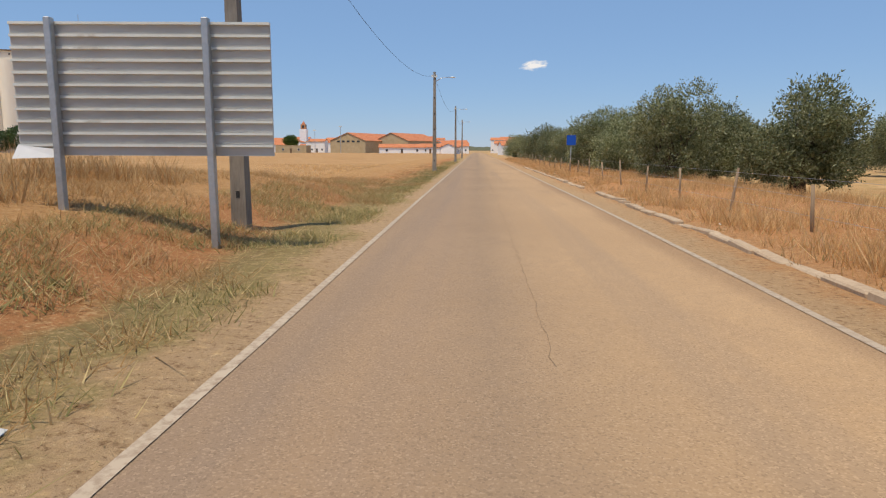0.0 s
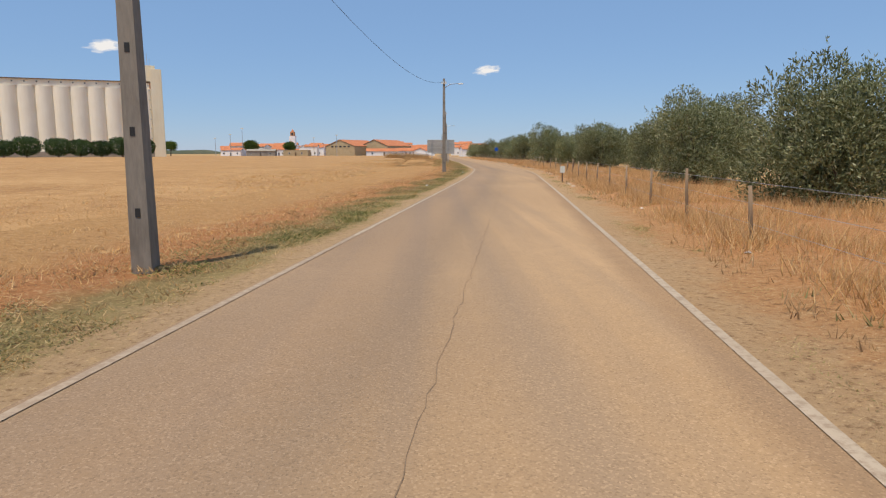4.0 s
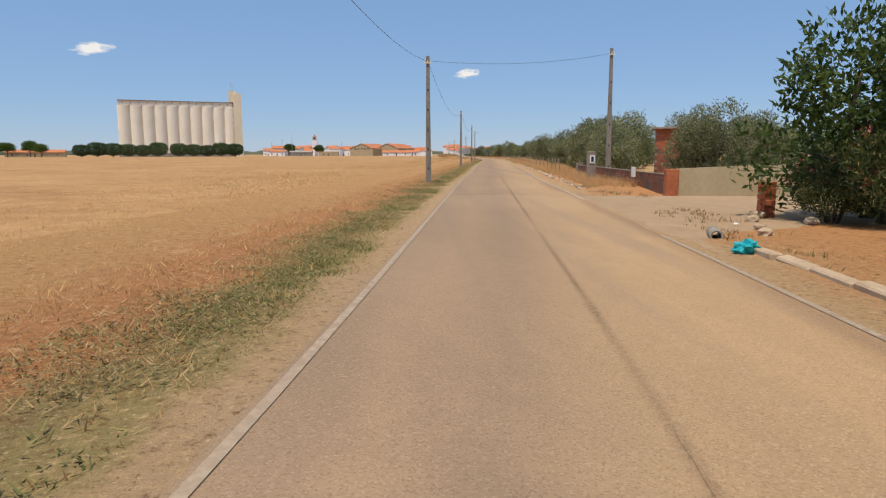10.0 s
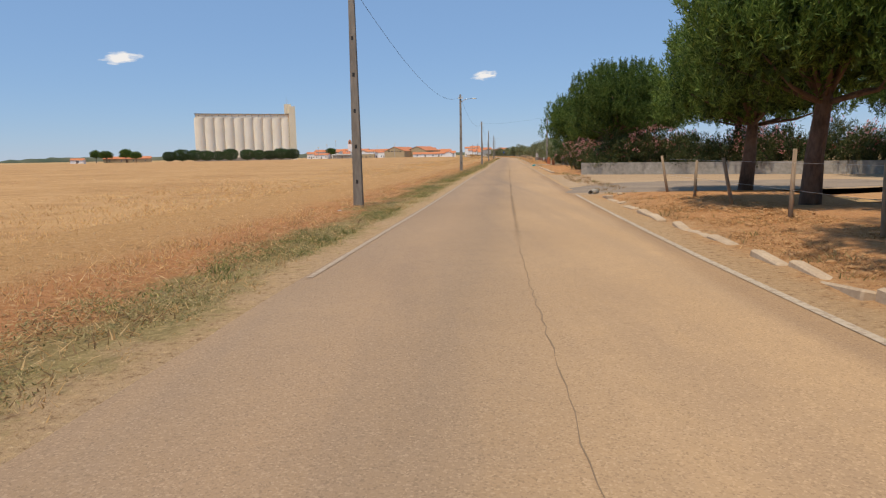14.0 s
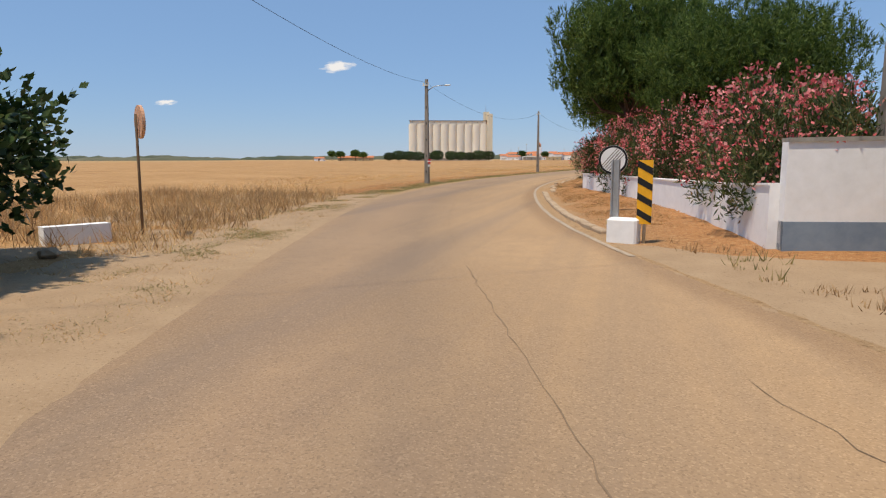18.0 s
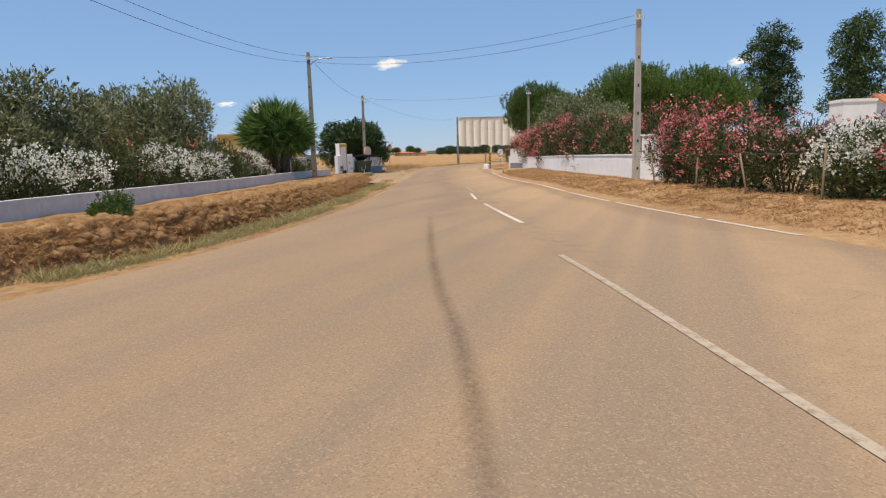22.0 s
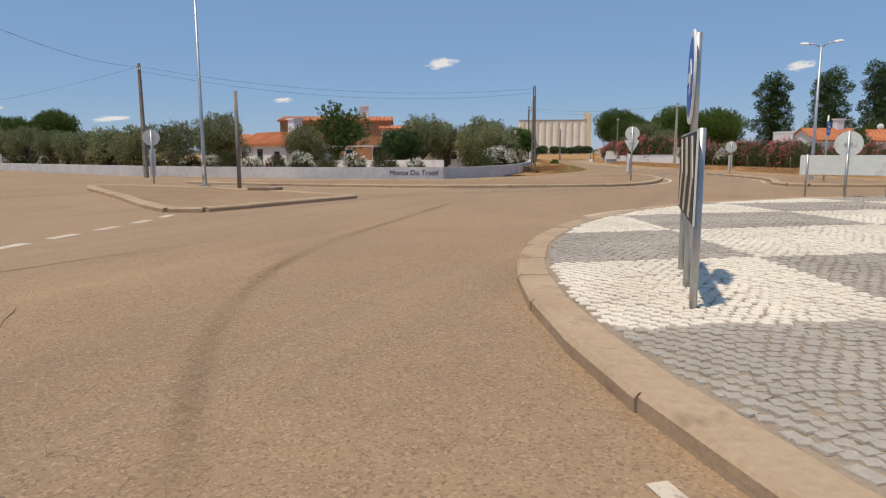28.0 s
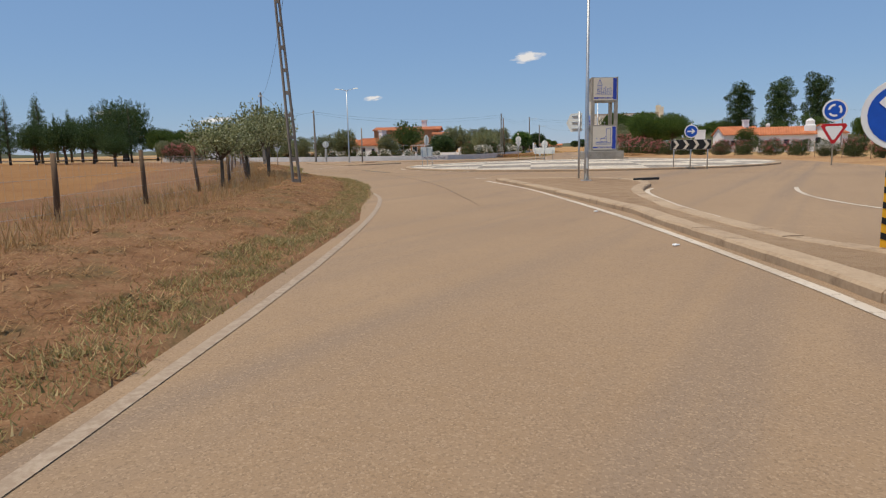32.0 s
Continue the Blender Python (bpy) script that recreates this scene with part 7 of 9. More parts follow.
wall_run("wall_low_garden", [(-26.7, -335.9, 0.74), (-25.6, -339.5, 0.76), (-24.6, -342.8, 0.78), (-22.8, -348, 0.80), (-21.3, -352.5, 0.80), (-20.1, -357, 0.82), (-17.9, -364.5, 0.84), (-16.2, -371, 0.80), (-15.5, -376, 0.74), (-15.2, -380.5, 0.72), (-15.7, -384.2, 0.70), (-17.0, -386.6, 0.70), (-20.4, -387.9, 0.70), (-26, -389.0, 0.70), (-34, -389.3, 0.70), (-41, -388.2, 0.70), (-56, -384.0, 0.70), (-74, -378.8, 0.70), (-100, -371, 0.70)], 0.2, LOWWALL, "long low grey-white rendered garden wall")
wall_run("wall_tall_white", [(-26.5, -335.2, 1.58), (-28.2, -329.8, 1.70)], 0.22, WHITEWASH, "tall whitewashed yard wall in shade")
wall_run("wall_yard_white", [(-29.6, -333.4, 1.58), (-33.0, -336.2, 1.58)], 0.2, WHITEWASH, "white yard wall behind shrubs and a topiary tree")
wall_run("wall_gate_side", [(-28.3, -329.7, 1.42), (-29.3, -325.3, 1.42)], 0.2, WHITEWASH, "white yard wall with blue-grey base", (WHITEWASH, 0.05), (BLUEBASE, 0.55))
wall_run("wall_gate_pier", [(-30.25, -322.35, 1.36), (-29.75, -321.2, 1.36), (-31.4, -320.4, 1.36)], 0.22, WHITEWASH, "white gate pier with blue-grey base", (WHITEWASH, 0.05), (BLUEBASE, 0.62))
wall_run("wall_step", [(-32.1, -317.3, 0.36), (-31.6, -316.3, 0.36)], 0.3, WHITEWASH, "low white wall stub beside the field")
wall_run("wall_curved_white", [(-23.75, -294.2, 0.80), (-23.2, -296, 0.82), (-22.1, -300, 0.84), (-21.2, -304, 0.88), (-20.5, -308, 0.93), (-20.0, -312, 1.0), (-19.6, -314.8, 1.1)], 0.2, WHITEWASH, "curved white garden wall below oleanders", (WHITEWASH, 0.04))
wall_run("wall_drive_white", [(-19.5, -314.9, 1.80), (-16.5, -314.4, 1.84), (-13.9, -313.9, 2.05)], 0.24, WHITEWASH, "bright white gateway wall with grey-blue base", (GREYWALL, 0.07), (BLUEBASE, 0.52))
wall_run("wall_long_white", [(-16.35, -323.4, 1.06), (-14.0, -328.9, 1.14), (-11.6, -334.4, 1.20), (-9.3, -339.8, 1.24), (-7.0, -345.2, 1.26), (-5.95, -347.6, 1.26)], 0.22, WHITEWASH, "long white garden wall streaked by sun below oleanders", (WHITEWASH, 0.05))
wall_run("wall_grey_drive", [(-18.4, -223.8, 0.83), (-9.6, -228.6, 0.80), (0, -233.6, 0.80)], 0.2, GREYWALL, "mottled grey drive wall below a hedge")
wall_run("wall_sand", [(-12.0, -176.45, 0.99), (-9.0, -176.75, 1.12), (-3.5, -177.2, 1.15)], 0.2, SANDWALL, "sand-rendered wall rising beside the drive")
# gate pillar of clay blocks at the white drive
root = thing("gate_pillar", -13.7, -313.8, 0, 8, "slim clay-brick gate pillar with a cap", "pillar")
part("shaft", Geo().box(-0.2, 0.2, -0.2, 0.2, -0.1, 2.35, c=0.02), CONCRETE, root)
part("cap", Geo().box(-0.27, 0.27, -0.27, 0.27, 2.35, 2.47, c=0.03), TERRACOTTA, root)
root = thing("letter_plate", -16.9, -314.62, 1.2, 9, "small white meter plate and a sign on the wall", "plate")
part("plate", Geo().box(-0.2, 0.2, -0.03, 0.0, 0.0, 0.34), SIGN_WHITE, root)
part("slot", Geo().box(-0.05, 0.05, -0.036, -0.03, 0.08, 0.26), SIGN_BLACK, root)
part("notice", Geo().box(1.35, 1.8, -0.11, -0.08, 0.02, 0.26), SIGN_WHITE, root, "white notice with dark bars")
for k in range(3):
    part("bar", Geo().box(1.42, 1.73, -0.116, -0.11, 0.06 + k * 0.06, 0.085 + k * 0.06), SIGN_BLACK, root)
root = thing("drain_plate", -16.1, -324.2, 0.45, 66.6, "rusty vent plate and drain hole in the white wall", "plate")
part("plate", Geo().box(0.0, 0.32, -0.15, -0.115, 0.18, 0.50, c=0.01), CONCRETE, root)
part("hole", Geo().tube([(0.25, -0.13, -0.14), (0.25, -0.116, -0.14)], 0.07, 12), SIGN_BLACK, root)


def block_wall(name, a, b, rows, mat, label, z0=-0.05, bl=0.30, bh=0.20, th=0.15, ragged=False):
    """A wall of clay blocks, each its own piece, on a mortar core."""
    root = thing(name, 0, 0, 0, 0, label, "wall", "", "structure")
    d = math.dist(a, b)
    rz = math.atan2(b[1] - a[1], b[0] - a[0])
    n = int(d / bl)
    part("mortar_core", Geo().box(0, d, -th / 2 + 0.012, th / 2 - 0.012, z0, z0 + rows * bh - 0.01, rz, (a[0], a[1], 0)), MORTAR, root)
    me = [Geo().box(-bl / 2 + 0.007, bl / 2 - 0.007, -th / 2, th / 2, 0.006, bh - 0.006, c=0.006).mesh("clay_block", mat)]
    rng = np.random.default_rng(n)
    for r in range(rows):
        for k in range(n):
            s = (k + 0.5 + (0.5 if r % 2 else 0)) * bl
            if s > d - bl / 2 + 0.01 or (ragged and r == rows - 1 and rng.random() < 0.25):
                continue
            ob = new("clay_block", me[0])
            ob.parent = root
            ob.matrix_basis = Matrix.Translation((a[0] + math.cos(rz) * s, a[1] + math.sin(rz) * s, z0 + r * bh)) @ Matrix.Rotation(rz + rng.normal(0, 0.012), 4, "Z") @ Matrix.Translation((0, rng.normal(0, 0.004), 0))
    return root


block_wall("wall_clay_block", (-10.0, -154.7), (-12.1, -176.3), 4, DARKBRICK, "low wall of dirty red hollow clay blocks")
root = thing("wall_block_coping", 0, 0, 0, 0, "rough cement coping on the block wall", "coping", "", "structure")
part("cement", Geo().box(0, math.dist((-10.0, -154.7), (-12.1, -176.3)), -0.085, 0.085, 0.745, 0.775, math.atan2(-21.6, -2.1), (-10.0, -154.7, 0)), MORTAR, root)
for x, y, h, lab in ((-12.05, -165.2, 1.66, "cement pillar with an empty meter niche"), (-12.15, -176.4, 0.98, "clay block end pillar"), (-9.95, -154.6, 0.9, "cement end pillar of the block wall")):
    root = thing("wall_pillar", x, y, 0, -5, lab, "pillar")
    part("shaft", Geo().box(-0.22, 0.22, -0.2, 0.2, -0.1, h, c=0.015), MORTAR if h != 0.98 else BRICK, root)
    if h > 1.2:
        part("meter_box", Geo().box(-0.12, 0.14, -0.23, -0.19, h - 0.62, h - 0.2), SIGN_WHITE, root, "white meter box frame")
        part("meter_window", Geo().box(-0.06, 0.08, -0.236, -0.23, h - 0.55, h - 0.27), GLASS_DARK, root)
root = thing("meter_box", -11.95, -172.2, 0.55, -5, "small grey meter box on the block wall", "box")
part("case", Geo().box(-0.24, -0.12, -0.16, 0.16, 0, 0.42, c=0.01), SIGN_GREY, root)
root = thing("block_hut", -5.1, -160.6, 0, -22, "small hut of red hollow clay blocks with flat roof", "hut")
hw = 1.65
me = Geo().box(-0.143, 0.143, -0.06, 0.06, 0.006, 0.194, c=0.006).mesh("clay_block", BRICK)
# darker blocks for the -x face and the front's lower corner
me2 = Geo().box(-0.143, 0.143, -0.06, 0.06, 0.006, 0.194, c=0.006).mesh("clay_block", DARKBRICK)
part("mortar_core", Geo().box(-hw + 0.015, hw - 0.015, -hw + 0.015, hw - 0.015, -0.1, 2.98), MORTAR, root)
for f in range(2):
    for r in range(15):
        for k in range(11):
            s = -hw + (k + 0.5 + (0.5 if r % 2 else 0)) * 0.3
            if s > hw - 0.14:
                continue
            ob = new("clay_block", me if (f == 0 and (k > 2 or r > 8)) else me2)
            ob.parent = root
            ob.matrix_basis = (Matrix.Translation((s, -hw + 0.055, r * 0.2)) if f == 0 else Matrix.Translation((-hw + 0.055, s, r * 0.2)) @ Matrix.Rotation(math.pi / 2, 4, "Z"))
part("roof_slab", Geo().box(-hw - 0.25, hw + 0.25, -hw - 0.25, hw + 0.25, 2.98, 3.08, c=0.02), CONCRETE, root)
part("shutter", Geo().box(-0.55, 1.15, -hw - 0.02, -hw + 0.02, 0.1, 2.15), BRICK, root, "bricked-up doorway of horizontal blocks")

# ---------------------------------------------------------------- fences


def fence(name, pts, h, mat, label, r=0.045, strands=(0.35, 0.65, 0.95), mesh_h=0.0, z0=None, seed=3):
    root = thing(name, 0, 0, 0, 0, label, "fence")
    rng = np.random.default_rng(seed)
    me = [Geo().tube([(0, 0, -0.35), (0.01, 0.0, h * 0.5), (0.0, 0.01, h)], [r, r * 0.95, r * 0.85], 7).mesh("post", mat, True) for _ in range(1)]
    for k, (x, y) in enumerate(pts):
        ob = new("post", me[0])
        ob.parent = root
        z = z0[k] if z0 else 0.0
        ob.matrix_basis = Matrix.Translation((x, y, z)) @ Euler((rng.normal(0, 0.06), rng.normal(0, 0.06), rng.uniform(0, 6))).to_matrix().to_4x4() @ Matrix.Diagonal((1, 1, rng.uniform(0.85, 1.12), 1))
    for s in strands:
        part("wire", Geo().tube([(x, y, (z0[k] if z0 else 0.0) + s * h) for k, (x, y) in enumerate(pts)], 0.003, 4), STEEL, root)
    if mesh_h:
        g = Geo()
        for k, ((xa, ya), (xb, yb)) in enumerate(zip(pts, pts[1:])):
            n = max(2, int(math.dist((xa, ya), (xb, yb)) / 0.22))
            za, zb = (z0[k], z0[k + 1]) if z0 else (0, 0)
            for i in range(n):
                f = i / n
                x, y, z = xa + (xb - xa) * f, ya + (yb - ya) * f, za + (zb - za) * f
                g.add([(x, y, z + 0.05), (x + 0.005, y, z + 0.05), (x + 0.005, y, z + mesh_h), (x, y, z + mesh_h)], [(0, 1, 2, 3)])
        part("wire_mesh", g, STEEL, root, "fine upright fence wires")
    return root


fence("grove_fence", [(float(right_x(y)) + (2.75 if y > -10 else 2.1), float(y)) for y in np.arange(96, -153, -4.0)], 1.12, POST_WOOD, "leaning wooden post and wire fence along the olives", 0.036)
fence("pine_fence", [(float(right_x(y)) + 4.1, float(y)) for y in np.arange(-191, -223, -3.2)], 1.25, POST_WOOD, "wooden post and wire fence under the pines", 0.05, (0.3, 0.6, 0.9), 1.1)
fence("garden_fence", [(float(right_x(y)) + 3.2, float(y)) for y in np.arange(-247, -291, -3.3)], 1.4, POST_WOOD, "wooden post fence in front of the pines", 0.05, (0.5, 0.9))
fp = [outward(s, 5.4) for s in np.arange(59.6, cum[-1] - 20, 4.38)]
fence("pasture_fence", fp, 1.35, WOOD, "leaning wooden posts with wire mesh round the pasture", 0.06, (0.12, 0.35, 0.6, 0.85), 1.1, [0.33 * float(np.clip((s - 78) / 22, 0.1, 1)) for s in np.arange(59.6, cum[-1] - 20, 4.38)])
fence("hedge_fence", [(x - 1.0, y - 0.9) for x, y in row], 1.4, POST_WOOD, "thin wooden post fence before the oleander row", 0.028, (0.95,))
for k, (x, y) in enumerate(((-29.0, -338.6), (-28.9, -337.0), (-28.8, -335.2))):
    root = thing("fence_post", x, y, 0, 40, "thin steel fence post with a cranked top", "post", "cranked fence posts")
    part("shaft", Geo().tube([(0, 0, -0.1), (0, 0, 1.9)], 0.025, 6), STEEL, root)
    part("cranked_arm", Geo().tube([(0, 0, 1.88), (-0.32, 0.1, 2.14)], 0.022, 6), STEEL, root)
root = thing("topiary_tree", -31.0, -336.2, 0, 0, "small tree clipped into round pads on bare limbs", "tree")
rng = np.random.default_rng(97)
pads = [(-0.75, -0.2, 2.25, 0.55), (0.55, 0.35, 2.3, 0.6), (-0.45, -0.35, 1.55, 0.42), (0.15, 0.1, 2.62, 0.42), (0.75, 0.5, 1.72, 0.36)]
g = Geo().tube([(0, 0, -0.1), (0.05, 0.02, 0.6), (0.0, 0.0, 1.1)], [0.13, 0.11, 0.09], 8)
for x, y, z, r in pads:
    g.tube([(0, 0, 1.0), (x * 0.75, y * 0.75, z - r * 0.95), (x, y, z - r * 0.2)], [0.075, 0.055, 0.03], 6)
part("trunk", g, BARK, root, "", True)
for x, y, z, r in pads:
    c, d = blob_points(rng, [(x, y, z, r, r, r * 0.62)], 1300, 0.75)
    part("clipped_pad", leaf_mesh("clipped_pad", c, d + rng.normal(0, 0.5, (1300, 3)), 0.09, 0.05, OLIVE, rng), None, root)
root = thing("wooden_rail", 5.3, -28.2, 0, -79, "short wooden rail between two posts by the verge", "rail")
for x in (-0.62, 0.62):
    part("post", Geo().tube([(x, 0, -0.2), (x, 0.02, 0.80)], 0.055, 7), WOOD, root)
part("rail", Geo().tube([(-0.72, 0, 0.74), (0.72, 0, 0.70)], 0.045, 7), WOOD, root)
root = thing("small_notice", 0.9, -47.0, 0, -4, "small pale notice board on the olive fence", "sign")
part("post", Geo().tube([(0, 0, -0.2), (0, 0, 0.8)], 0.03, 6), WOOD, root)
part("board", Geo().box(-0.12, 0.12, -0.05, -0.03, 0.48, 0.84), SIGN_GREY, root)

# ---------------------------------------------------------------- kerbs
STONE = [Geo().box(-0.49, 0.49, -0.10, 0.10, -0.15, 0.10, c=0.025).mesh("kerb_stone", KERB), Geo().plate([(-0.20, -0.15), (0.20, -0.15), (0.20, 0.10), (0.165, 0.135), (-0.165, 0.135), (-0.20, 0.10)], -0.502, 0.502).mesh("kerb_stone", ISLE_KERB)]

for v in STONE[1].vertices:
    v.co = (v.co.y, -v.co.x, v.co.z)


def kerb_run(name, pts, label, kind=0, gaps=0.0, wobble=0.02, seed=1, closed=False, z=0.0):
    root = thing(name, 0, 0, 0, 0, label, "kerb", "", "structure")
    rng = np.random.default_rng(seed)
    pts = list(pts) + ([pts[0]] if closed else [])
    carry = 0.0
    for a, b in zip(pts, pts[1:]):
        d = math.dist(a, b)
        rz = math.atan2(b[1] - a[1], b[0] - a[0])
        n = max(1, round(d))
        for k in range(n):
            if rng.random() < gaps:
                continue
            f = (k + 0.5) / n
            ob = new("kerb_stone", STONE[kind])
            ob.parent = root
            ob.matrix_basis = Matrix.Translation((a[0] + (b[0] - a[0]) * f + rng.normal(0, wobble), a[1] + (b[1] - a[1]) * f, z + rng.normal(0, wobble * 0.5))) @ Euler((rng.normal(0, wobble * 2), rng.normal(0, wobble), rz + rng.normal(0, wobble))).to_matrix().to_4x4() @ Matrix.Diagonal((d / n, 1, 1, 1))
    return root


kerb_run("kerb_verge", [(float(right_x(y)) + 1.0, float(y)) for y in np.arange(-2, -55, -3.0)], "broken sandy kerb stones sunk beside the road", 0, 0.60, 0.06, 1, False, -0.05)
kerb_run("kerb_verge_start", [(float(right_x(y)) + 1.0, float(y)) for y in np.arange(60, -2, -3.0)], "long sandy kerb below the olive fence", 0, 0.05, 0.03, 7, False, -0.01)
kerb_run("kerb_verge_long", [(float(right_x(y)) + 1.0, float(y)) for y in np.arange(-104, -118, -3.0)], "low sandy kerb stones along the road", 0, 0.25, 0.05, 6, False, -0.03)
kerb_run("kerb_verge_middle", [(float(right_x(y)) + 1.0, float(y)) for y in np.arange(-118, -174, -3.0)], "worn sandy kerb stones along the road", 0, 0.12, 0.06, 2, False, -0.02)
kerb_run("kerb_pines", [(float(right_x(y)) + 0.95, float(y)) for y in np.arange(-190, -223, -3.0)], "sandy kerb stones below the pines", 0, 0.06, 0.03, 3)
kerb_run("kerb_bend", [(float(right_x(y)) + 0.8, float(y)) for y in np.arange(-248, -297, -2.0)], "sandy kerb stones half sunk round the bend", 0, 0.20, 0.05, 4, False, -0.03)

kerb_run("kerb_bend_wall", [(float(right_x(y)) + 0.45, float(y)) for y in np.arange(-297, -314.5, -1.6)], "pale low kerb curving below the white wall", 0, 0.0, 0.015, 14, False, -0.005)

# ---------------------------------------------------------------- traffic islands
ISLES = {
    "traffic_island_west": [(-7.15, -376.7), (-6.0, -378.9), (-4.85, -381.5), (-4.3, -384.0), (-4.1, -387.2), (-4.3, -390.2), (-5.2, -392.7), (-8.2, -394.8), (-13, -397.0), (-18, -397.8), (-27, -397.9), (-27, -396.6), (-22, -393.4), (-17.5, -391.8), (-13.6, -389.6), (-11.6, -386.0), (-9.4, -381.2)],
    "traffic_island_east": [(-2.2, -373.2), (-0.7, -377.0), (0.8, -381.4), (1.5, -385.0), (1.2, -388.4), (2.0, -390.2), (4.4, -389.9), (8.5, -388.2), (6.2, -384.0), (3.4, -378.6), (-0.4, -373.2), (-1.4, -372.5)],
    "traffic_island_arm": [(-12.5, -404.2), (-13.1, -408.2), (-13.6, -411.2), (-16.5, -409.8), (-21, -407.0), (-28.5, -402.4), (-28.2, -401.2), (-19, -402.0)],
    "traffic_island_south": [(15.7, -436.7), (19.1, -440.9), (22.3, -445.0), (25.0, -448.8), (27.3, -452.5), (28.6, -454.6), (30.1, -457.0), (36, -468.0), (37.2, -467.4), (32.0, -457.4), (30.8, -455.0), (29.3, -453.9), (28.3, -452.5), (27.3, -450.8), (25.8, -447.9), (24.4, -444.9), (23.5, -442.0), (23.1, -438.6), (21.6, -436.2), (19.8, -435.2)],
}
for nm, out in ISLES.items():
    out = rounded(out + [out[0]], 1)[:-1]
    cx, cy = sum(p[0] for p in out) / len(out), sum(p[1] for p in out) / len(out)
    out = [(x + (cx - x) / math.hypot(cx - x, cy - y) * 0.2, y + (cy - y) / math.hypot(cx - x, cy - y) * 0.2) for x, y in out]
    root = kerb_run(nm, out, "paved traffic island with dusty concrete kerbs", 1, 0, 0.006, 9, True)
    cx, cy = sum(p[0] for p in out) / len(out), sum(p[1] for p in out) / len(out)
    inn = [(x + (cx - x) / math.hypot(cx - x, cy - y) * 0.05, y + (cy - y) / math.hypot(cx - x, cy - y) * 0.05) for x, y in out]
    part("paving", Geo().add([(x, y, 0.118) for x, y in inn], [tuple(range(len(inn)))]), PAVED, root, "dusty paved top with fine gravel")

# roundabout: kerb, chequered cobbles
root = kerb_run("roundabout_island", arc(RR - 0.2, 0, 360, 73)[:-1], "round island with broad concrete kerb and chequered cobbles", 1, 0, 0.006, 11, True)
isle = root


def dome(x, y):
    return 0.115 + 0.26 * (1 - np.minimum(1, ((x - RC[0]) ** 2 + (y - RC[1]) ** 2) / RR ** 2))


g = Geo()
rs = [0, 3, 6, 9, 11, 13.2, 14.4]
for r in rs[1:]:
    g.v += [(RC[0] + r * math.cos(a), RC[1] + r * math.sin(a), float(dome(RC[0] + r * math.cos(a), RC[1] + r * math.sin(a))) - 0.006) for a in np.linspace(0, 2 * math.pi, 60, endpoint=False)]
g.v.append((RC[0], RC[1], float(dome(RC[0], RC[1])) - 0.006))
for k in range(len(rs) - 2):
    g.f += [(k * 60 + i, k * 60 + (i + 1) % 60, (k + 1) * 60 + (i + 1) % 60, (k + 1) * 60 + i)[::-1] for i in range(60)]
g.f += [(i, (i + 1) % 60, len(g.v) - 1) for i in range(60)]
part("joint_bed", g, BED, isle, "sandy bed between the cobbles")
U, V = np.array([0.3995, -0.9167]), np.array([0.9167, 0.3995])


def is_dark(x, y):
    dx, dy = x - RC[0], y - RC[1]
    u, v = dx * U[0] + dy * U[1], dx * V[0] + dy * V[1] + 11.55
    return (np.floor((u + 1.7) / 3.2) + np.floor(v / 3.65)) % 2 == 0


def cobbles(size, near, seed):
    rng = np.random.default_rng(seed)
    n = int(31 / size)
    a, b = np.meshgrid(np.arange(n) - n / 2, np.arange(n) - n / 2)
    a = a * size + (b % 2) * size / 2
    b = b * size + 0.16 * np.sin(a * 3.4) + 0.05 * np.sin(a * 1.3 + 2)
    x = RC[0] + a * V[0] + b * U[0] + rng.normal(0, size * 0.085, a.shape)
    y = RC[1] + a * V[1] + b * U[1] + rng.normal(0, size * 0.085, a.shape)
    x, y = x.ravel(), y.ravel()
    r = np.hypot(x - RC[0], y - RC[1])
    ang = np.degrees(np.arctan2(y - RC[1], x - RC[0])) % 360
    close = (ang > 95) & (ang < 320) & (r > 6.0)
    keep = (r < RR - 0.45) & (close if near else ~close)
    x, y = x[keep], y[keep]
    m = len(x)
    h = size * 0.475
    s = h * rng.uniform(0.88, 1.06, m)
    t = s * 0.92
    rot = rng.normal(0, 0.22, m) + math.atan2(V[1], V[0])
    c, sn = np.cos(rot), np.sin(rot)
    z = dome(x, y) + rng.normal(0, 0.003, m)
    cor = []
    for w, dz in ((s, -0.010), (t, 0.005)):
        for sx, sy in ((-1, -1), (1, -1), (1, 1), (-1, 1)):
            cor.append(np.stack([x + (sx * c - sy * sn) * w, y + (sx * sn + sy * c) * w, z + dz], -1))
    v = np.stack(cor, 1)
    q = np.array([[4, 5, 6, 7], [0, 1, 5, 4], [1, 2, 6, 5], [2, 3, 7, 6], [3, 0, 4, 7]])
    return x, y, v, q


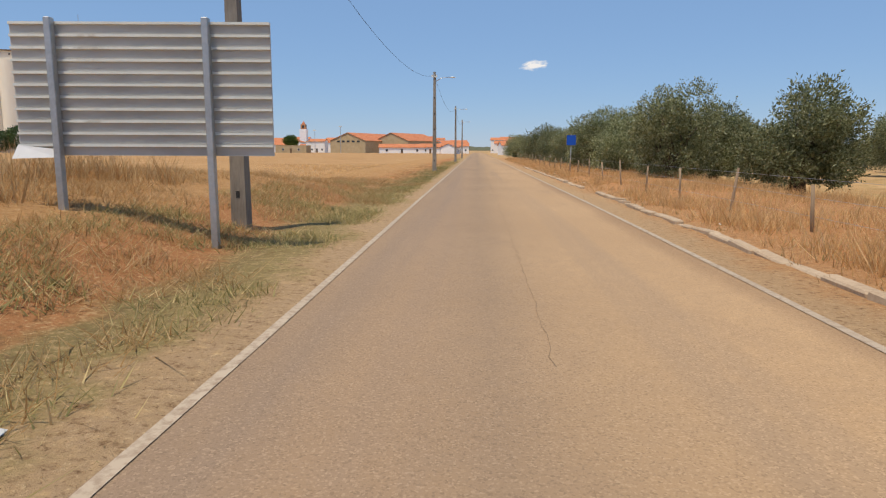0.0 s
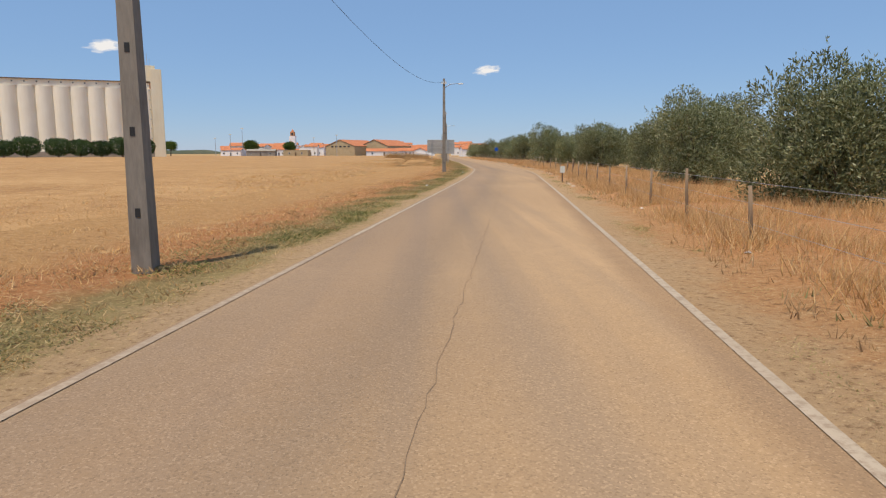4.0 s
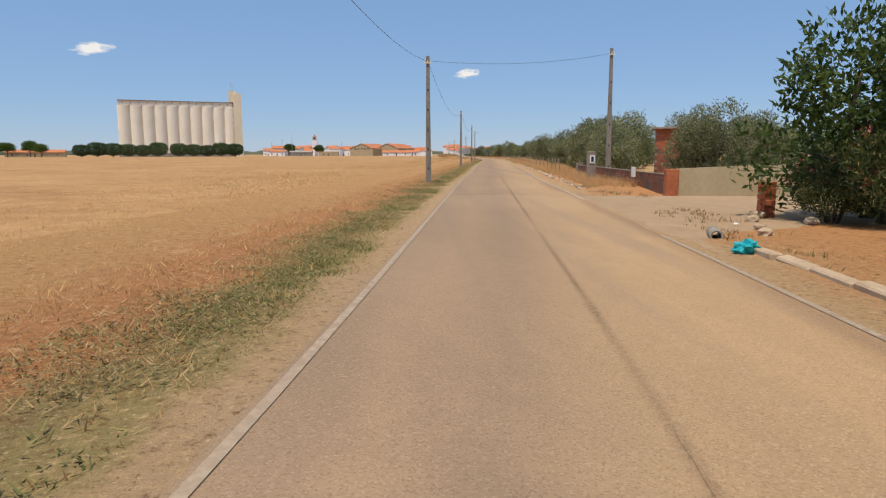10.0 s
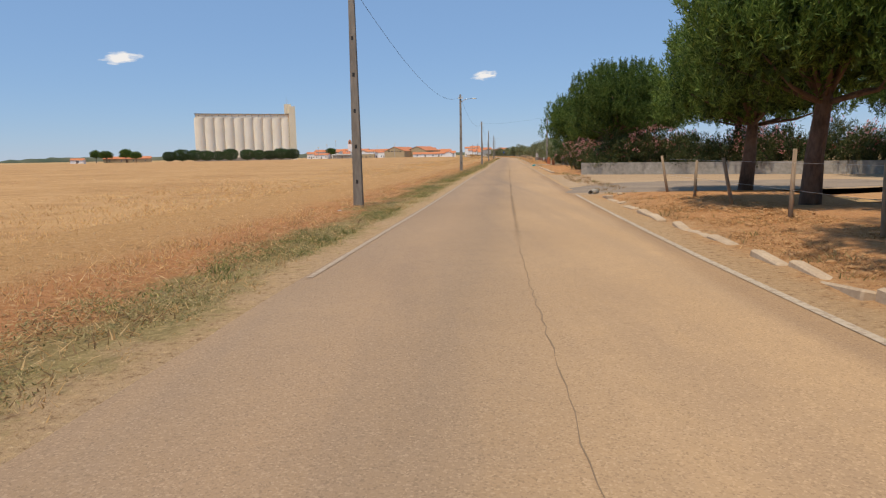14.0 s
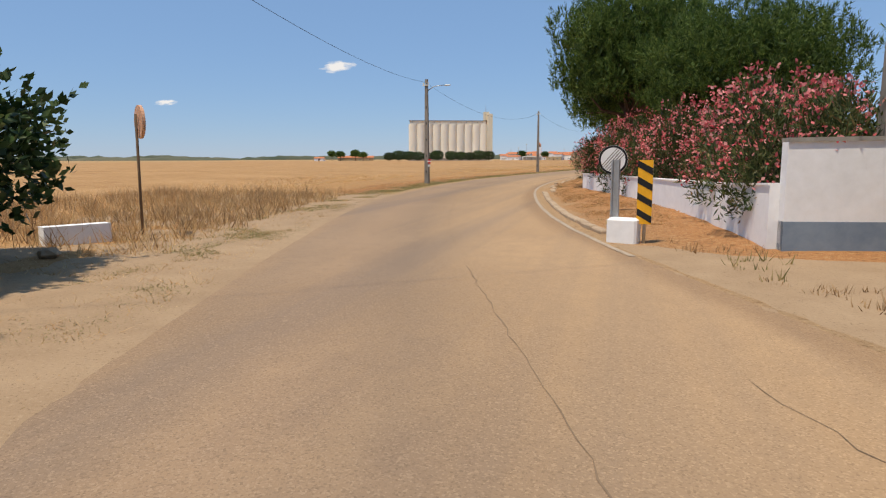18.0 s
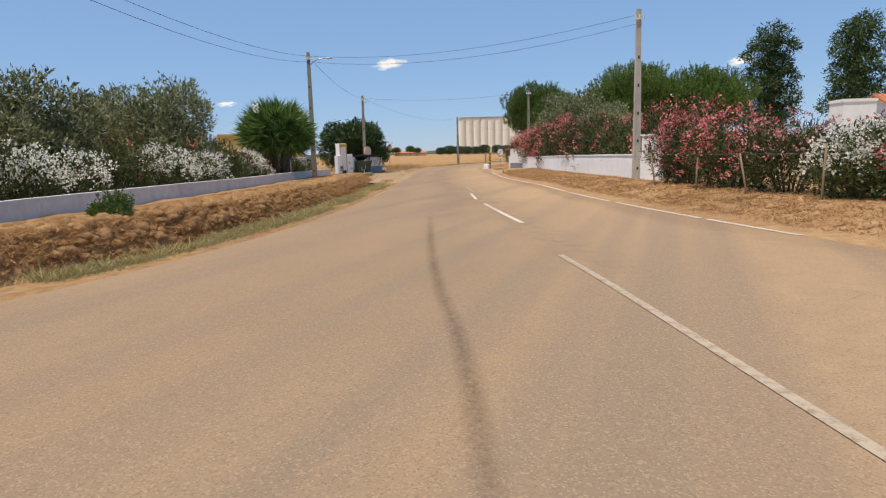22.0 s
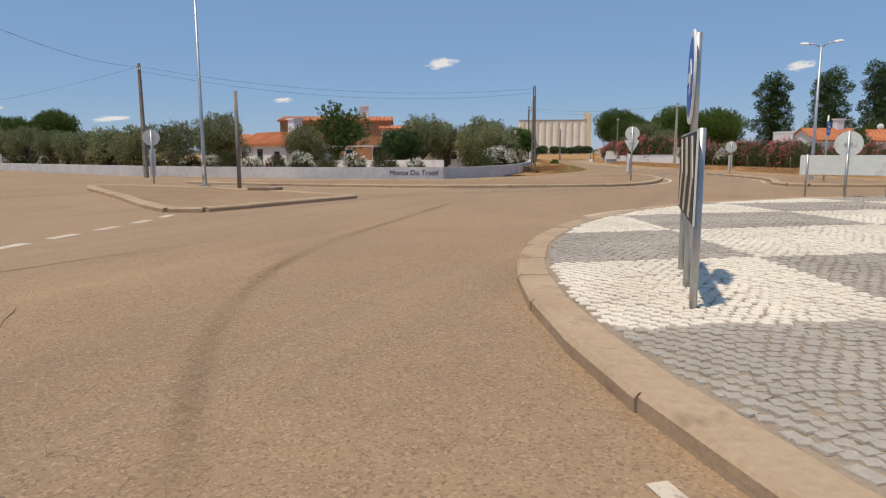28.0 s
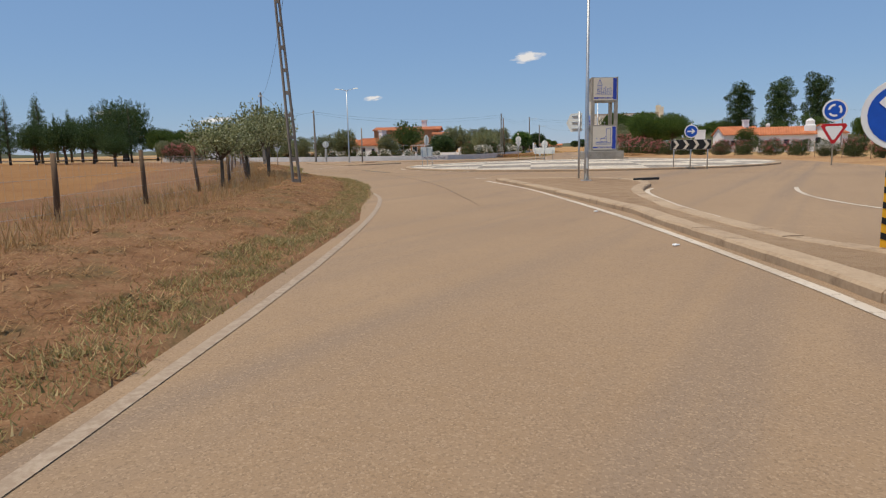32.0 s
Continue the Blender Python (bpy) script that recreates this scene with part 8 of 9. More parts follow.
single = 0
for size, near_ in ((0.108, True), (0.17, False)):
    x, y, v, q = cobbles(size, near_, 13 + int(near_))
    dark = is_dark(x, y)
    first = np.zeros(len(x), bool)
    if near_:
        order = np.argsort(np.hypot(x + 2.6, y + 415.4))
        first[order[:290]] = True
    for tone, mat, nm in ((False, COB_WHITE, "white_cobbles"), (True, COB_DARK, "grey_cobbles")):
        pick = (dark == tone) & ~first
        vv = v[pick]
        f = (q[None] + 8 * np.arange(len(vv))[:, None, None]).reshape(-1, 4)
        ob = part(nm, fast_mesh(nm, vv.reshape(-1, 3), f, mat), None, isle)
        ob["kind"] = "stuff"
        if near_:
            me = Geo().add([(-0.055, -0.055, -0.03), (0.055, -0.055, -0.03), (0.055, 0.055, -0.03), (-0.055, 0.055, -0.03), (-0.049, -0.049, 0.008), (0.049, -0.049, 0.008), (0.049, 0.049, 0.008), (-0.049, 0.049, 0.008)], [tuple(r) for r in q.tolist()]).mesh("cobble", mat)
            for k in np.where((dark == tone) & first)[0]:
                ob = new("cobble", me)
                ob.parent = isle
                ob.matrix_basis = Matrix.Translation((float(x[k]), float(y[k]), float(dome(x[k], y[k])))) @ Matrix.Rotation(0.478 + 0.1 * math.sin(k), 4, "Z")

# ---------------------------------------------------------------- signs and lamps


def facing(dx, dy):
    """The turn that brings a thing's -y side to face (dx, dy)."""
    return math.degrees(math.atan2(dx, -dy))


def disc(r, z, y0, y1, n=28):
    return Geo().plate([(r * math.cos(a), z + r * math.sin(a)) for a in np.linspace(0, 2 * math.pi, n, endpoint=False)], y0, y1)


def tri(r, z, y0, y1, s=-1):
    """A three-cornered plate with blunt corners; s = -1 stands on its tip."""
    pts = []
    for k in range(3):
        a = math.pi / 2 * s + k * 2 * math.pi / 3
        for d in (-0.12, 0.12):
            pts.append((r * math.cos(a + d), z + r * math.sin(a + d)))
    return Geo().plate(pts, y0, y1)


def post_of(root, h, r=0.035, x=0.0):
    return part("post", Geo().tube([(x, 0.04, -0.15), (x, 0.04, h)], r, 10), STEEL, root, "", True)


def disc_on(root, r, z, rim, face, y=0.0, sign=None):
    d = part("disc", disc(r, z, y - 0.004, y + 0.012), SIGN_GREY, root, "round sign plate with grey back")
    part("rim", disc(r * 0.99, z, y - 0.009, y - 0.004), rim, d)
    part("face", disc(r * 0.84, z, y - 0.014, y - 0.009), face, d)
    part("bracket", Geo().box(-0.12, 0.12, y + 0.012, y + 0.04, z - 0.03, z + 0.03), STEEL, d)
    return d


def yield_on(root, r, z, y=0.0):
    d = part("triangle", tri(r, z, y - 0.004, y + 0.012), SIGN_GREY, root, "give-way plate with grey back")
    part("rim", tri(r * 0.98, z, y - 0.009, y - 0.004), SIGN_RED, d)
    part("face", tri(r * 0.66, z, y - 0.014, y - 0.009), SIGN_WHITE, d)
    part("bracket", Geo().box(-0.12, 0.12, y + 0.012, y + 0.04, z + 0.02, z + 0.08), STEEL, d)
    return d


def arrow_plate(root, z, s=1.0, y=-0.016):
    """A white arrow to the right on a disc's face."""
    part("arrow", Geo().plate([(-0.26 * s, z - 0.05 * s), (0.06 * s, z - 0.05 * s), (0.0, z - 0.17 * s), (0.08 * s, z - 0.17 * s), (0.27 * s, z), (0.08 * s, z + 0.17 * s), (0.0, z + 0.17 * s), (0.06 * s, z + 0.05 * s), (-0.26 * s, z + 0.05 * s)], y - 0.004, y + 0.002), SIGN_WHITE, root, "white arrow")


def stripe_panel(root, x, z0, z1, w, y=0.0, a=None, b=None, n=6):
    """An upright panel with slanting stripes of two colours."""
    p = part("stripe_panel", Geo().box(x - w / 2, x + w / 2, y + 0.002, y + 0.012, z0, z1), SIGN_GREY, root)
    part("panel_face", Geo().box(x - w / 2, x + w / 2, y - 0.004, y + 0.002, z0, z1), a or SIGN_YELLOW, p)
    h = (z1 - z0) / n
    for k in range(n):
        zz = z0 + k * h + 0.02
        sl = min(h * 0.5, 0.16)
        zt = [zz + sl, zz, zz + h * 0.42, zz + h * 0.42 + sl]
        part("stripe", Geo().plate([(x - w / 2, min(z1, zt[0])), (x + w / 2, zt[1]), (x + w / 2, min(z1, zt[2])), (x - w / 2, min(z1, zt[3]))], y - 0.009, y - 0.004), b or SIGN_BLACK, p)
    return p


def chevron_board(root, w, z0, z1, n=4):
    p = part("board", Geo().box(-w / 2, w / 2, -0.004, 0.014, z0, z1), SIGN_GREY, root, "chevron board with pale grey back")
    part("ground_face", Geo().box(-w / 2 + 0.01, w / 2 - 0.01, -0.009, -0.004, z0 + 0.01, z1 - 0.01), SIGN_BLACK, p)
    st, zm, hh = w / n, (z0 + z1) / 2, (z1 - z0) / 2 - 0.04
    for k in range(n):
        x = -w / 2 + (k + 0.22) * st
        part("chevron", Geo().plate([(x, zm - hh), (x + st * 0.3, zm - hh), (x + st * 0.62, zm), (x + st * 0.3, zm + hh), (x, zm + hh), (x + st * 0.32, zm)], -0.015, -0.009), TILE_CREAM, p)
    for x in (-w * 0.42, 0.0, w * 0.42):
        part("post", Geo().tube([(x, 0.05, -0.15), (x, 0.05, z1 + 0.02)], 0.035, 8), STEEL, root, "", True)
    return p


def sign(x, y, dx, dy, label, z=0.0):
    return thing("road_sign", x, y, z, facing(dx, dy), label, "road sign")


# north island, seen from behind
s = sign(-5.5, -388.4, -0.25, 0.97, "round sign over a give-way triangle on a steel post", 0.11)
post_of(s, 2.75, 0.04)
disc_on(s, 0.36, 2.42, SIGN_BLUE, SIGN_BLUE)
yield_on(s, 0.40, 1.86)
s = sign(-0.81, -374.9, -0.35, 0.94, "small round sign above a narrow marker panel, back view", 0.11)
post_of(s, 2.15)
disc_on(s, 0.37, 1.80, SIGN_BLUE, SIGN_BLUE)
part("sticker", disc(0.07, 1.84, 0.012, 0.016, 12), SIGN_YELLOW, s, "small yellow sticker")
stripe_panel(s, 0.0, 0.25, 1.25, 0.26)
s = sign(-7.1, -377.7, -0.35, 0.94, "low marker with two folded panels, pale backs, on the island nose", 0.11)
post_of(s, 1.34)
part("foot_plate", Geo().box(-0.16, 0.16, -0.10, 0.16, -0.01, 0.03, c=0.01), CONCRETE, s)
for x, turn in ((-0.075, 28), (0.075, -28)):
    p = stripe_panel(s, 0.0, 0.17, 1.36, 0.14)
    p.matrix_basis = pose(x, 0.0, 0, 0, 0, turn)
# west road
s = sign(-28.9, -397.9, -0.8, 0.6, "round sign on a grey post, back view", 0.11)
post_of(s, 2.65, 0.05)
disc_on(s, 0.42, 2.3, SIGN_BLUE, SIGN_BLUE)
stripe_panel(s, 0.0, 0.3, 1.7, 0.3)
s = sign(-19.9, -415.6, -0.75, 0.65, "round sign over a give-way triangle by the fence", 0.05)
post_of(s, 3.1, 0.04)
disc_on(s, 0.42, 2.7, SIGN_BLUE, SIGN_BLUE)
yield_on(s, 0.52, 1.98)
# boards on the round island
s = sign(2.65, -399.6, 0.25, 0.97, "wide chevron board with a round sign, seen from behind", 0.2)
chevron_board(s, 2.65, 0.62, 1.25)
post_of(s, 2.0, 0.04, 0.0)
disc_on(s, 0.40, 1.60, SIGN_BLUE, SIGN_BLUE)
s = sign(-1.1, -416.7, -0.99, -0.12, "chevron board and round blue sign at the island edge", 0.12)
chevron_board(s, 2.3, 0.80, 1.62, 3)
part("post", Geo().tube([(0, 0.05, 1.5), (0, 0.05, 2.6)], 0.035, 8), STEEL, s, "", True)
disc_on(s, 0.46, 2.17, SIGN_WHITE, SIGN_BLUE)
arrow_plate(s, 2.17)
s = sign(21.55, -422.3, 0.12, -0.99, "black and white chevron board with a blue arrow sign", 0.12)
chevron_board(s, 2.3, 1.08, 1.68, 4)
part("post", Geo().tube([(0, 0.05, 1.6), (0, 0.05, 2.65)], 0.035, 8), STEEL, s, "", True)
disc_on(s, 0.40, 2.17, SIGN_WHITE, SIGN_BLUE)
arrow_plate(s, 2.17, 0.85)
# east arm
s = sign(28.9, -415.7, 0.05, -1.0, "blue roundabout sign over a give-way triangle", 0.0)
post_of(s, 3.9, 0.045)
disc_on(s, 0.70, 3.45, SIGN_WHITE, SIGN_BLUE)
for k in range(3):
    a0 = math.pi / 2 + k * 2 * math.pi / 3
    ring_ = [(0.40 * math.cos(a), 3.45 + 0.40 * math.sin(a)) for a in np.linspace(a0, a0 + 1.45, 7)] + [(0.27 * math.cos(a), 3.45 + 0.27 * math.sin(a)) for a in np.linspace(a0 + 1.45, a0, 7)]
    part("arrow", Geo().plate(ring_, -0.022, -0.015), SIGN_WHITE, s, "white turning arrow")
yield_on(s, 0.80, 2.15)
s = sign(30.14, -454.3, -0.05, -1.0, "large blue arrow disc above a yellow and black striped panel", 0.1)
post_of(s, 2.2, 0.04)
disc_on(s, 0.46, 1.77, SIGN_WHITE, SIGN_BLUE)
part("arrow", Geo().plate([(-0.27, 1.92), (-0.20, 2.0), (0.12, 1.71), (0.18, 1.79), (0.22, 1.54), (-0.03, 1.56), (0.04, 1.63)], -0.022, -0.014), SIGN_WHITE, s, "white slanting arrow")
stripe_panel(s, 0.0, 0.05, 1.25, 0.28)
s = thing("direction_sign", 19.5, -436.3, 0.1, facing(0.5, 0.86), "pointed direction sign on a steel post, back view", "road sign")
post_of(s, 2.95, 0.045)
part("board", Geo().plate([(-0.12, 2.08), (0.62, 2.08), (0.95, 2.48), (0.62, 2.88), (-0.12, 2.88)], -0.02, 0.0), SIGN_GREY, s, "grey arrow-shaped plate")
for z in (2.2, 2.48, 2.76):
    part("clamp", Geo().box(-0.14, 0.5, 0.0, 0.03, z - 0.025, z + 0.025), STEEL, s)
s = thing("direction_sign", 3.5, -386.9, 0.0, facing(0.96, -0.27), "small blue direction sign on a thin steel post", "road sign")
post_of(s, 3.3, 0.045)
part("board", Geo().box(-0.45, 0.45, -0.02, 0.0, 2.35, 3.0), SIGN_BLUE, s)
for k in range(2):
    part("bar", Geo().box(-0.3, 0.2 + 0.1 * k, -0.026, -0.02, 2.5 + k * 0.22, 2.58 + k * 0.22), SIGN_WHITE, s)
s = thing("direction_sign", 6.2, 44.0, 0.0, facing(0, -1), "small blue road sign by the olive fence", "road sign")
post_of(s, 2.6, 0.03)
part("board", Geo().box(-0.3, 0.3, -0.02, 0.0, 1.9, 2.55), SIGN_BLUE, s)
# curved kerb drain and marker on the white-wall bend
s = sign(-22.3, -307.9, -0.2, -0.98, "white round end-of-limit sign with black slanting bars", 0.03)
post_of(s, 1.86, 0.03)
disc_on(s, 0.40, 1.48, SIGN_BLACK, SIGN_WHITE)
for k in range(5):
    o = (k - 2) * 0.045
    part("bar", Geo().plate([(-0.215 + o, 1.255 - o), (-0.20 + o, 1.24 - o), (0.215 + o, 1.705 - o), (0.20 + o, 1.72 - o)], -0.019, -0.014), POLE, s)
s = thing("delineator", -22.0, -314.2, 0.0, facing(-0.3, -0.95), "galvanised marker post set behind a white block", "marker post")
part("block", Geo().box(-0.28, 0.28, -0.16, 0.16, -0.1, 0.46, c=0.04), WHITEWASH, s)
part("profile", Geo().box(-0.31, -0.16, 0.17, 0.20, -0.1, 1.52), STEEL, s)
part("flange", Geo().box(-0.31, -0.285, 0.13, 0.17, -0.1, 1.52), STEEL, s)
part("flange", Geo().box(-0.185, -0.16, 0.13, 0.17, -0.1, 1.52), STEEL, s)
s = thing("delineator", -21.65, -314.3, 0.0, facing(-0.3, -0.95), "yellow and black striped marker panel", "marker post")
post_of(s, 1.4, 0.03)
stripe_panel(s, 0.0, 0.36, 1.52, 0.27, 0.0, None, None, 4)
s = thing("traffic_mirror", -31.4, -315.5, 0.0, 143, "round traffic mirror with an orange rim on a thin rusty post", "mirror")
part("post", Geo().tube([(0, 0.05, -0.15), (-0.04, 0.05, 2.45)], 0.028, 8), WOOD, s, "", True)
part("rim", disc(0.33, 2.3, -0.06, 0.0), FADED_ORANGE, s, "faded orange rim")
# plain cream stands in for what the mirror reflects
part("mirror_face", disc(0.29, 2.3, -0.07, -0.06), TILE_CREAM, s, "mirror face in the cream tone it reflects")
s = thing("traffic_mirror", -28.8, -325.8, 0.0, facing(0.97, -0.24), "round traffic mirror with orange rim on a post", "mirror")
post_of(s, 2.2, 0.04)
part("rim", disc(0.40, 1.88, -0.10, 0.0), FADED_ORANGE, s, "faded orange rim")
# reflection put into the face's cream colour here too
part("mirror_face", disc(0.36, 1.88, -0.11, -0.10), TILE_CREAM, s, "mirror face in the cream tone it reflects")


def lamp_post(x, y, h, rz, arms=2, label="tall steel lamp post with two lantern arms", z=0.0, reach=1.0):
    root = thing("lamp_post", x, y, z, rz, label, "street lamp", "lamp posts")
    part("base_plate", Geo().box(-0.2, 0.2, -0.2, 0.2, -0.02, 0.03), STEEL, root)
    part("shaft", Geo().tube([(0, 0, 0.0), (0, 0, 1.2), (0, 0, h)], [0.10, 0.085, 0.045], 12), STEEL, root, "", True)
    part("door", Geo().box(-0.04, 0.04, -0.105, -0.08, 0.5, 0.95), SIGN_GREY, root)
    for s in (-1, 1)[:arms]:
        a = part("arm", Geo().tube([(0, 0, h - 0.05), (s * 0.5 * reach, 0, h + 0.12), (s * 0.95 * reach, 0, h + 0.16)], 0.03, 8), STEEL, root, "", True)
        part("lantern", Geo().add([(s * 0.85 * reach, -0.12, h + 0.13), (s * 1.5 * reach, -0.10, h + 0.17), (s * 1.5 * reach, 0.10, h + 0.17), (s * 0.85 * reach, 0.12, h + 0.13), (s * 0.9 * reach, -0.06, h + 0.23), (s * 1.4 * reach, -0.05, h + 0.26), (s * 1.4 * reach, 0.05, h + 0.26), (s * 0.9 * reach, 0.06, h + 0.23)],
                                   [(0, 1, 2, 3), (7, 6, 5, 4), (0, 4, 5, 1), (1, 5, 6, 2), (2, 6, 7, 3), (3, 7, 4, 0)]), SIGN_GREY, a, "flat grey lantern")
    return root


lamp_post(-22.8, -400.6, 8.7, 20, z=0.11)
lamp_post(3.2, -384.0, 6.85, -10, z=0.11, reach=0.66)
lamp_post(20.4, -438.0, 9.2, 30, z=0.11)
s = thing("wooden_post", -20.2, -401.3, 0.1, 0, "short weathered post standing on the traffic island", "post")
part("shaft", Geo().tube([(0, 0, -0.1), (0.02, 0, 4.1)], [0.09, 0.07], 8), POLE, s, "", True)
for k, (x, y, h) in enumerate([(-118, 262, 9), (-112, 268, 11), (-104, 262, 14), (-74, 300, 10), (-58, 280, 11)]):
    s = thing("floodlight_mast", x, y, 0, 0, "distant thin steel mast by the farm sheds", "mast", "distant masts")
    part("shaft", Geo().tube([(0, 0, -0.3), (0, 0, h)], [0.16, 0.09], 6), STEEL, s)
    part("lamp_head", Geo().box(-0.6, 0.6, -0.2, 0.2, h, h + 0.5), SIGN_GREY, s)

# ---------------------------------------------------------------- monument on the round island
MX, MY = 10.75, -406.0
mon = thing("monument", MX, MY, 0.25, facing(0.53, -0.85), "concrete frame tower with blue and white tile pictures", "monument")
part("pedestal", Geo().box(-1.7, 1.7, -1.35, 1.25, -0.25, 0.82, c=0.03), CONCRETE, mon)
TW, TD, Z0, Z1, Z2, Z3 = 1.02, 0.92, 0.82, 3.0, 5.2, 7.2
for sx in (-1, 1):
    for sy in (-1, 1):
        part("column", Geo().box(sx * TW - 0.14, sx * TW + 0.14, sy * TD - 0.14, sy * TD + 0.14, Z0, Z3 - (0.15 if sy > 0 else 0)), CONCRETE, mon)
for z in (Z0 + 0.08, Z1, Z2, Z3 - 0.12):
    part("beam", Geo().box(-TW + 0.14, TW - 0.14, -TD - 0.12, -TD + 0.12, z - 0.08, z + 0.10), CONCRETE, mon)
    part("beam", Geo().box(-TW + 0.14, TW - 0.14, TD - 0.12, TD + 0.12, z - 0.08, z + 0.10), CONCRETE, mon)
    for sx in (-1, 1):
        part("beam", Geo().box(sx * TW - 0.12, sx * TW + 0.12, -TD + 0.14, TD - 0.14, z - 0.08, z + 0.10), CONCRETE, mon)
part("side_panel", Geo().box(-TW - 0.06, -TW + 0.06, -TD + 0.14, TD - 0.14, Z2 + 0.1, Z3 - 0.2), CONCRETE, mon)
part("side_panel", Geo().box(-TW - 0.02, -TW + 0.06, -TD + 0.14, TD - 0.14, Z0 + 0.18, Z1 - 0.08), POLE, mon)
part("side_panel", Geo().box(TW - 0.06, TW + 0.06, -TD + 0.14, TD - 0.14, Z0 + 0.18, Z1 - 0.08), CONCRETE, mon)


def tile_picture(za, zb, seed, tower):
    p = part("tile_panel", Geo().box(-TW + 0.02, TW + 0.02, -TD - 0.17, -TD - 0.13, za, zb), TILE_CREAM, mon, "cream tile picture with blue border")
    y0, y1 = -TD - 0.176, -TD - 0.17
    part("border", Geo().box(TW - 0.32, TW + 0.0, y0, y1, za + 0.06, zb - 0.04), TILE_BLUE, p)
    part("caption_band", Geo().box(-TW + 0.04, TW - 0.34, y0, y1, za + 0.14, za + 0.26), TILE_BLUE, p)
    for k in range(3):
        part("caption_bar", Geo().box(-0.55 + k * 0.42, -0.2 + k * 0.42, y0 - 0.004, y0, za + 0.175, za + 0.22), TILE_CREAM, p)
    w = 0.022

    def stroke(a, b):
        a, b = (a[0] * 0.78 - 0.06, a[1]), (b[0] * 0.78 - 0.06, b[1])
        d = math.hypot(b[0] - a[0], b[1] - a[1]) or 1
        nx, nz = -(b[1] - a[1]) / d * w, (b[0] - a[0]) / d * w
        part("drawn_line", Geo().plate([(a[0] - nx, a[1] - nz), (b[0] - nx, b[1] - nz), (b[0] + nx, b[1] + nz), (a[0] + nx, a[1] + nz)], y0, y1), SKETCH, p)
    rng = np.random.default_rng(seed)
    zb0 = za + 0.55
    if tower:
        for x, h in ((-0.72, 1.0), (-0.30, 1.0), (-0.5, 1.32)):
            stroke((x, zb0), (x, zb0 + h * (0.72 if x != -0.5 else 1.0)))
        stroke((-0.78, zb0 + 0.72), (-0.5, zb0 + 1.25))
        stroke((-0.24, zb0 + 0.72), (-0.5, zb0 + 1.25))
        for z in (0.2, 0.42, 0.72):
            stroke((-0.78, zb0 + z), (-0.24, zb0 + z))
        for x, h in ((-0.05, 0.5), (0.12, 0.62), (0.35, 0.45), (0.62, 0.52), (0.76, 0.3)):
            stroke((x, zb0), (x, zb0 + h))
            stroke((x, zb0 + h), (x + 0.16, zb0 + h * 0.9))
        stroke((-0.98, zb0), (0.85, zb0 - 0.05))
    else:
        for x, h in ((0.30, 1.25), (0.78, 1.30)):
            stroke((x, zb0), (x, zb0 + h))
        stroke((0.22, zb0 + 1.25), (0.84, zb0 + 1.32))
        stroke((0.05, zb0 + 0.45), (0.28, zb0 + 0.62))
        stroke((-0.38, zb0 + 0.36), (0.05, zb0 + 0.48))
        stroke((-0.38, zb0 + 0.36), (-0.38, zb0 + 0.05))
        for k in range(6):
            x = -0.95 + k * 0.28
            stroke((x, zb0 + 0.02 + 0.05 * (k % 2)), (x + 0.26, zb0 + 0.09 - 0.06 * (k % 2)))
        stroke((-0.7, zb0 + 0.12), (0.3, zb0 + 0.16))
        stroke((-0.9, zb0 - 0.06), (0.8, zb0 - 0.08))
    for k in range(14):
        x, z = rng.uniform(-0.85, 0.7), zb0 + rng.uniform(-0.08, 0.5)
        stroke((x, z), (x + rng.normal(0, 0.12), z + rng.normal(0, 0.06)))


SKETCH = plain("blue_brush_line", (0.16, 0.20, 0.42), 0.3)
tile_picture(Z0 + 0.12, Z1 - 0.02, 5, False)
tile_picture(Z2 + 0.02, Z3 - 0.06, 6, True)
p = part("tile_panel", Geo().box(-TW - 0.17, -TW - 0.13, -TD + 0.02, TD - 0.02, Z1 + 0.08, Z2 - 0.06), TILE_CREAM, mon, "side tile picture with the town's name")
part("name_band", Geo().box(-TW - 0.176, -TW - 0.17, -TD + 0.06, TD - 0.06, Z1 + 0.12, Z1 + 0.52), TILE_BLUE, p)
part("wash", Geo().box(-TW - 0.174, -TW - 0.17, -TD + 0.08, TD - 0.08, Z1 + 0.55, Z1 + 0.95), SKETCH, p, "pale blue painted water")


def lettering(name, text, size, mat, parent, m, thick=0.004, shear=0.0):
    cu = bpy.data.curves.new(name, "FONT")
    cu.body, cu.size, cu.extrude, cu.shear = text, size, thick, shear
    cu.align_x = "CENTER"
    tmp = bpy.data.objects.new(name, cu)
    me = bpy.data.meshes.new_from_object(tmp)
    bpy.data.objects.remove(tmp)
    me.materials.clear()
    me.materials.append(mat)
    ob = new(name, me)
    if parent:
        ob.parent = parent
    ob.matrix_basis = m
    return ob


lettering("lettering", "FRONTEIRA", 0.30, TILE_CREAM, p, Matrix.Translation((-TW - 0.18, 0.0, Z1 + 0.22)) @ Matrix.Rotation(-math.pi / 2, 4, "Z") @ Matrix.Rotation(math.pi / 2, 4, "X"))

# words painted on the low wall
WA, WB = Vector((-17.0, -386.6, 0)), Vector((-20.4, -387.9, 0))
wt = thing("wall_lettering", *((WA + WB) / 2 + Vector((0.037, -0.097, 0)))[:2], 0.22, math.degrees(math.atan2(WA.y - WB.y, WA.x - WB.x)), "hand-painted purple words on the low garden wall", "lettering")
lettering("lettering", "Monte Do Trozil", 0.44, LETTERS, wt, Matrix.Translation((0, -0.006, 0)) @ Matrix.Rotation(math.pi / 2, 4, "X"), 0.003, 0.15)

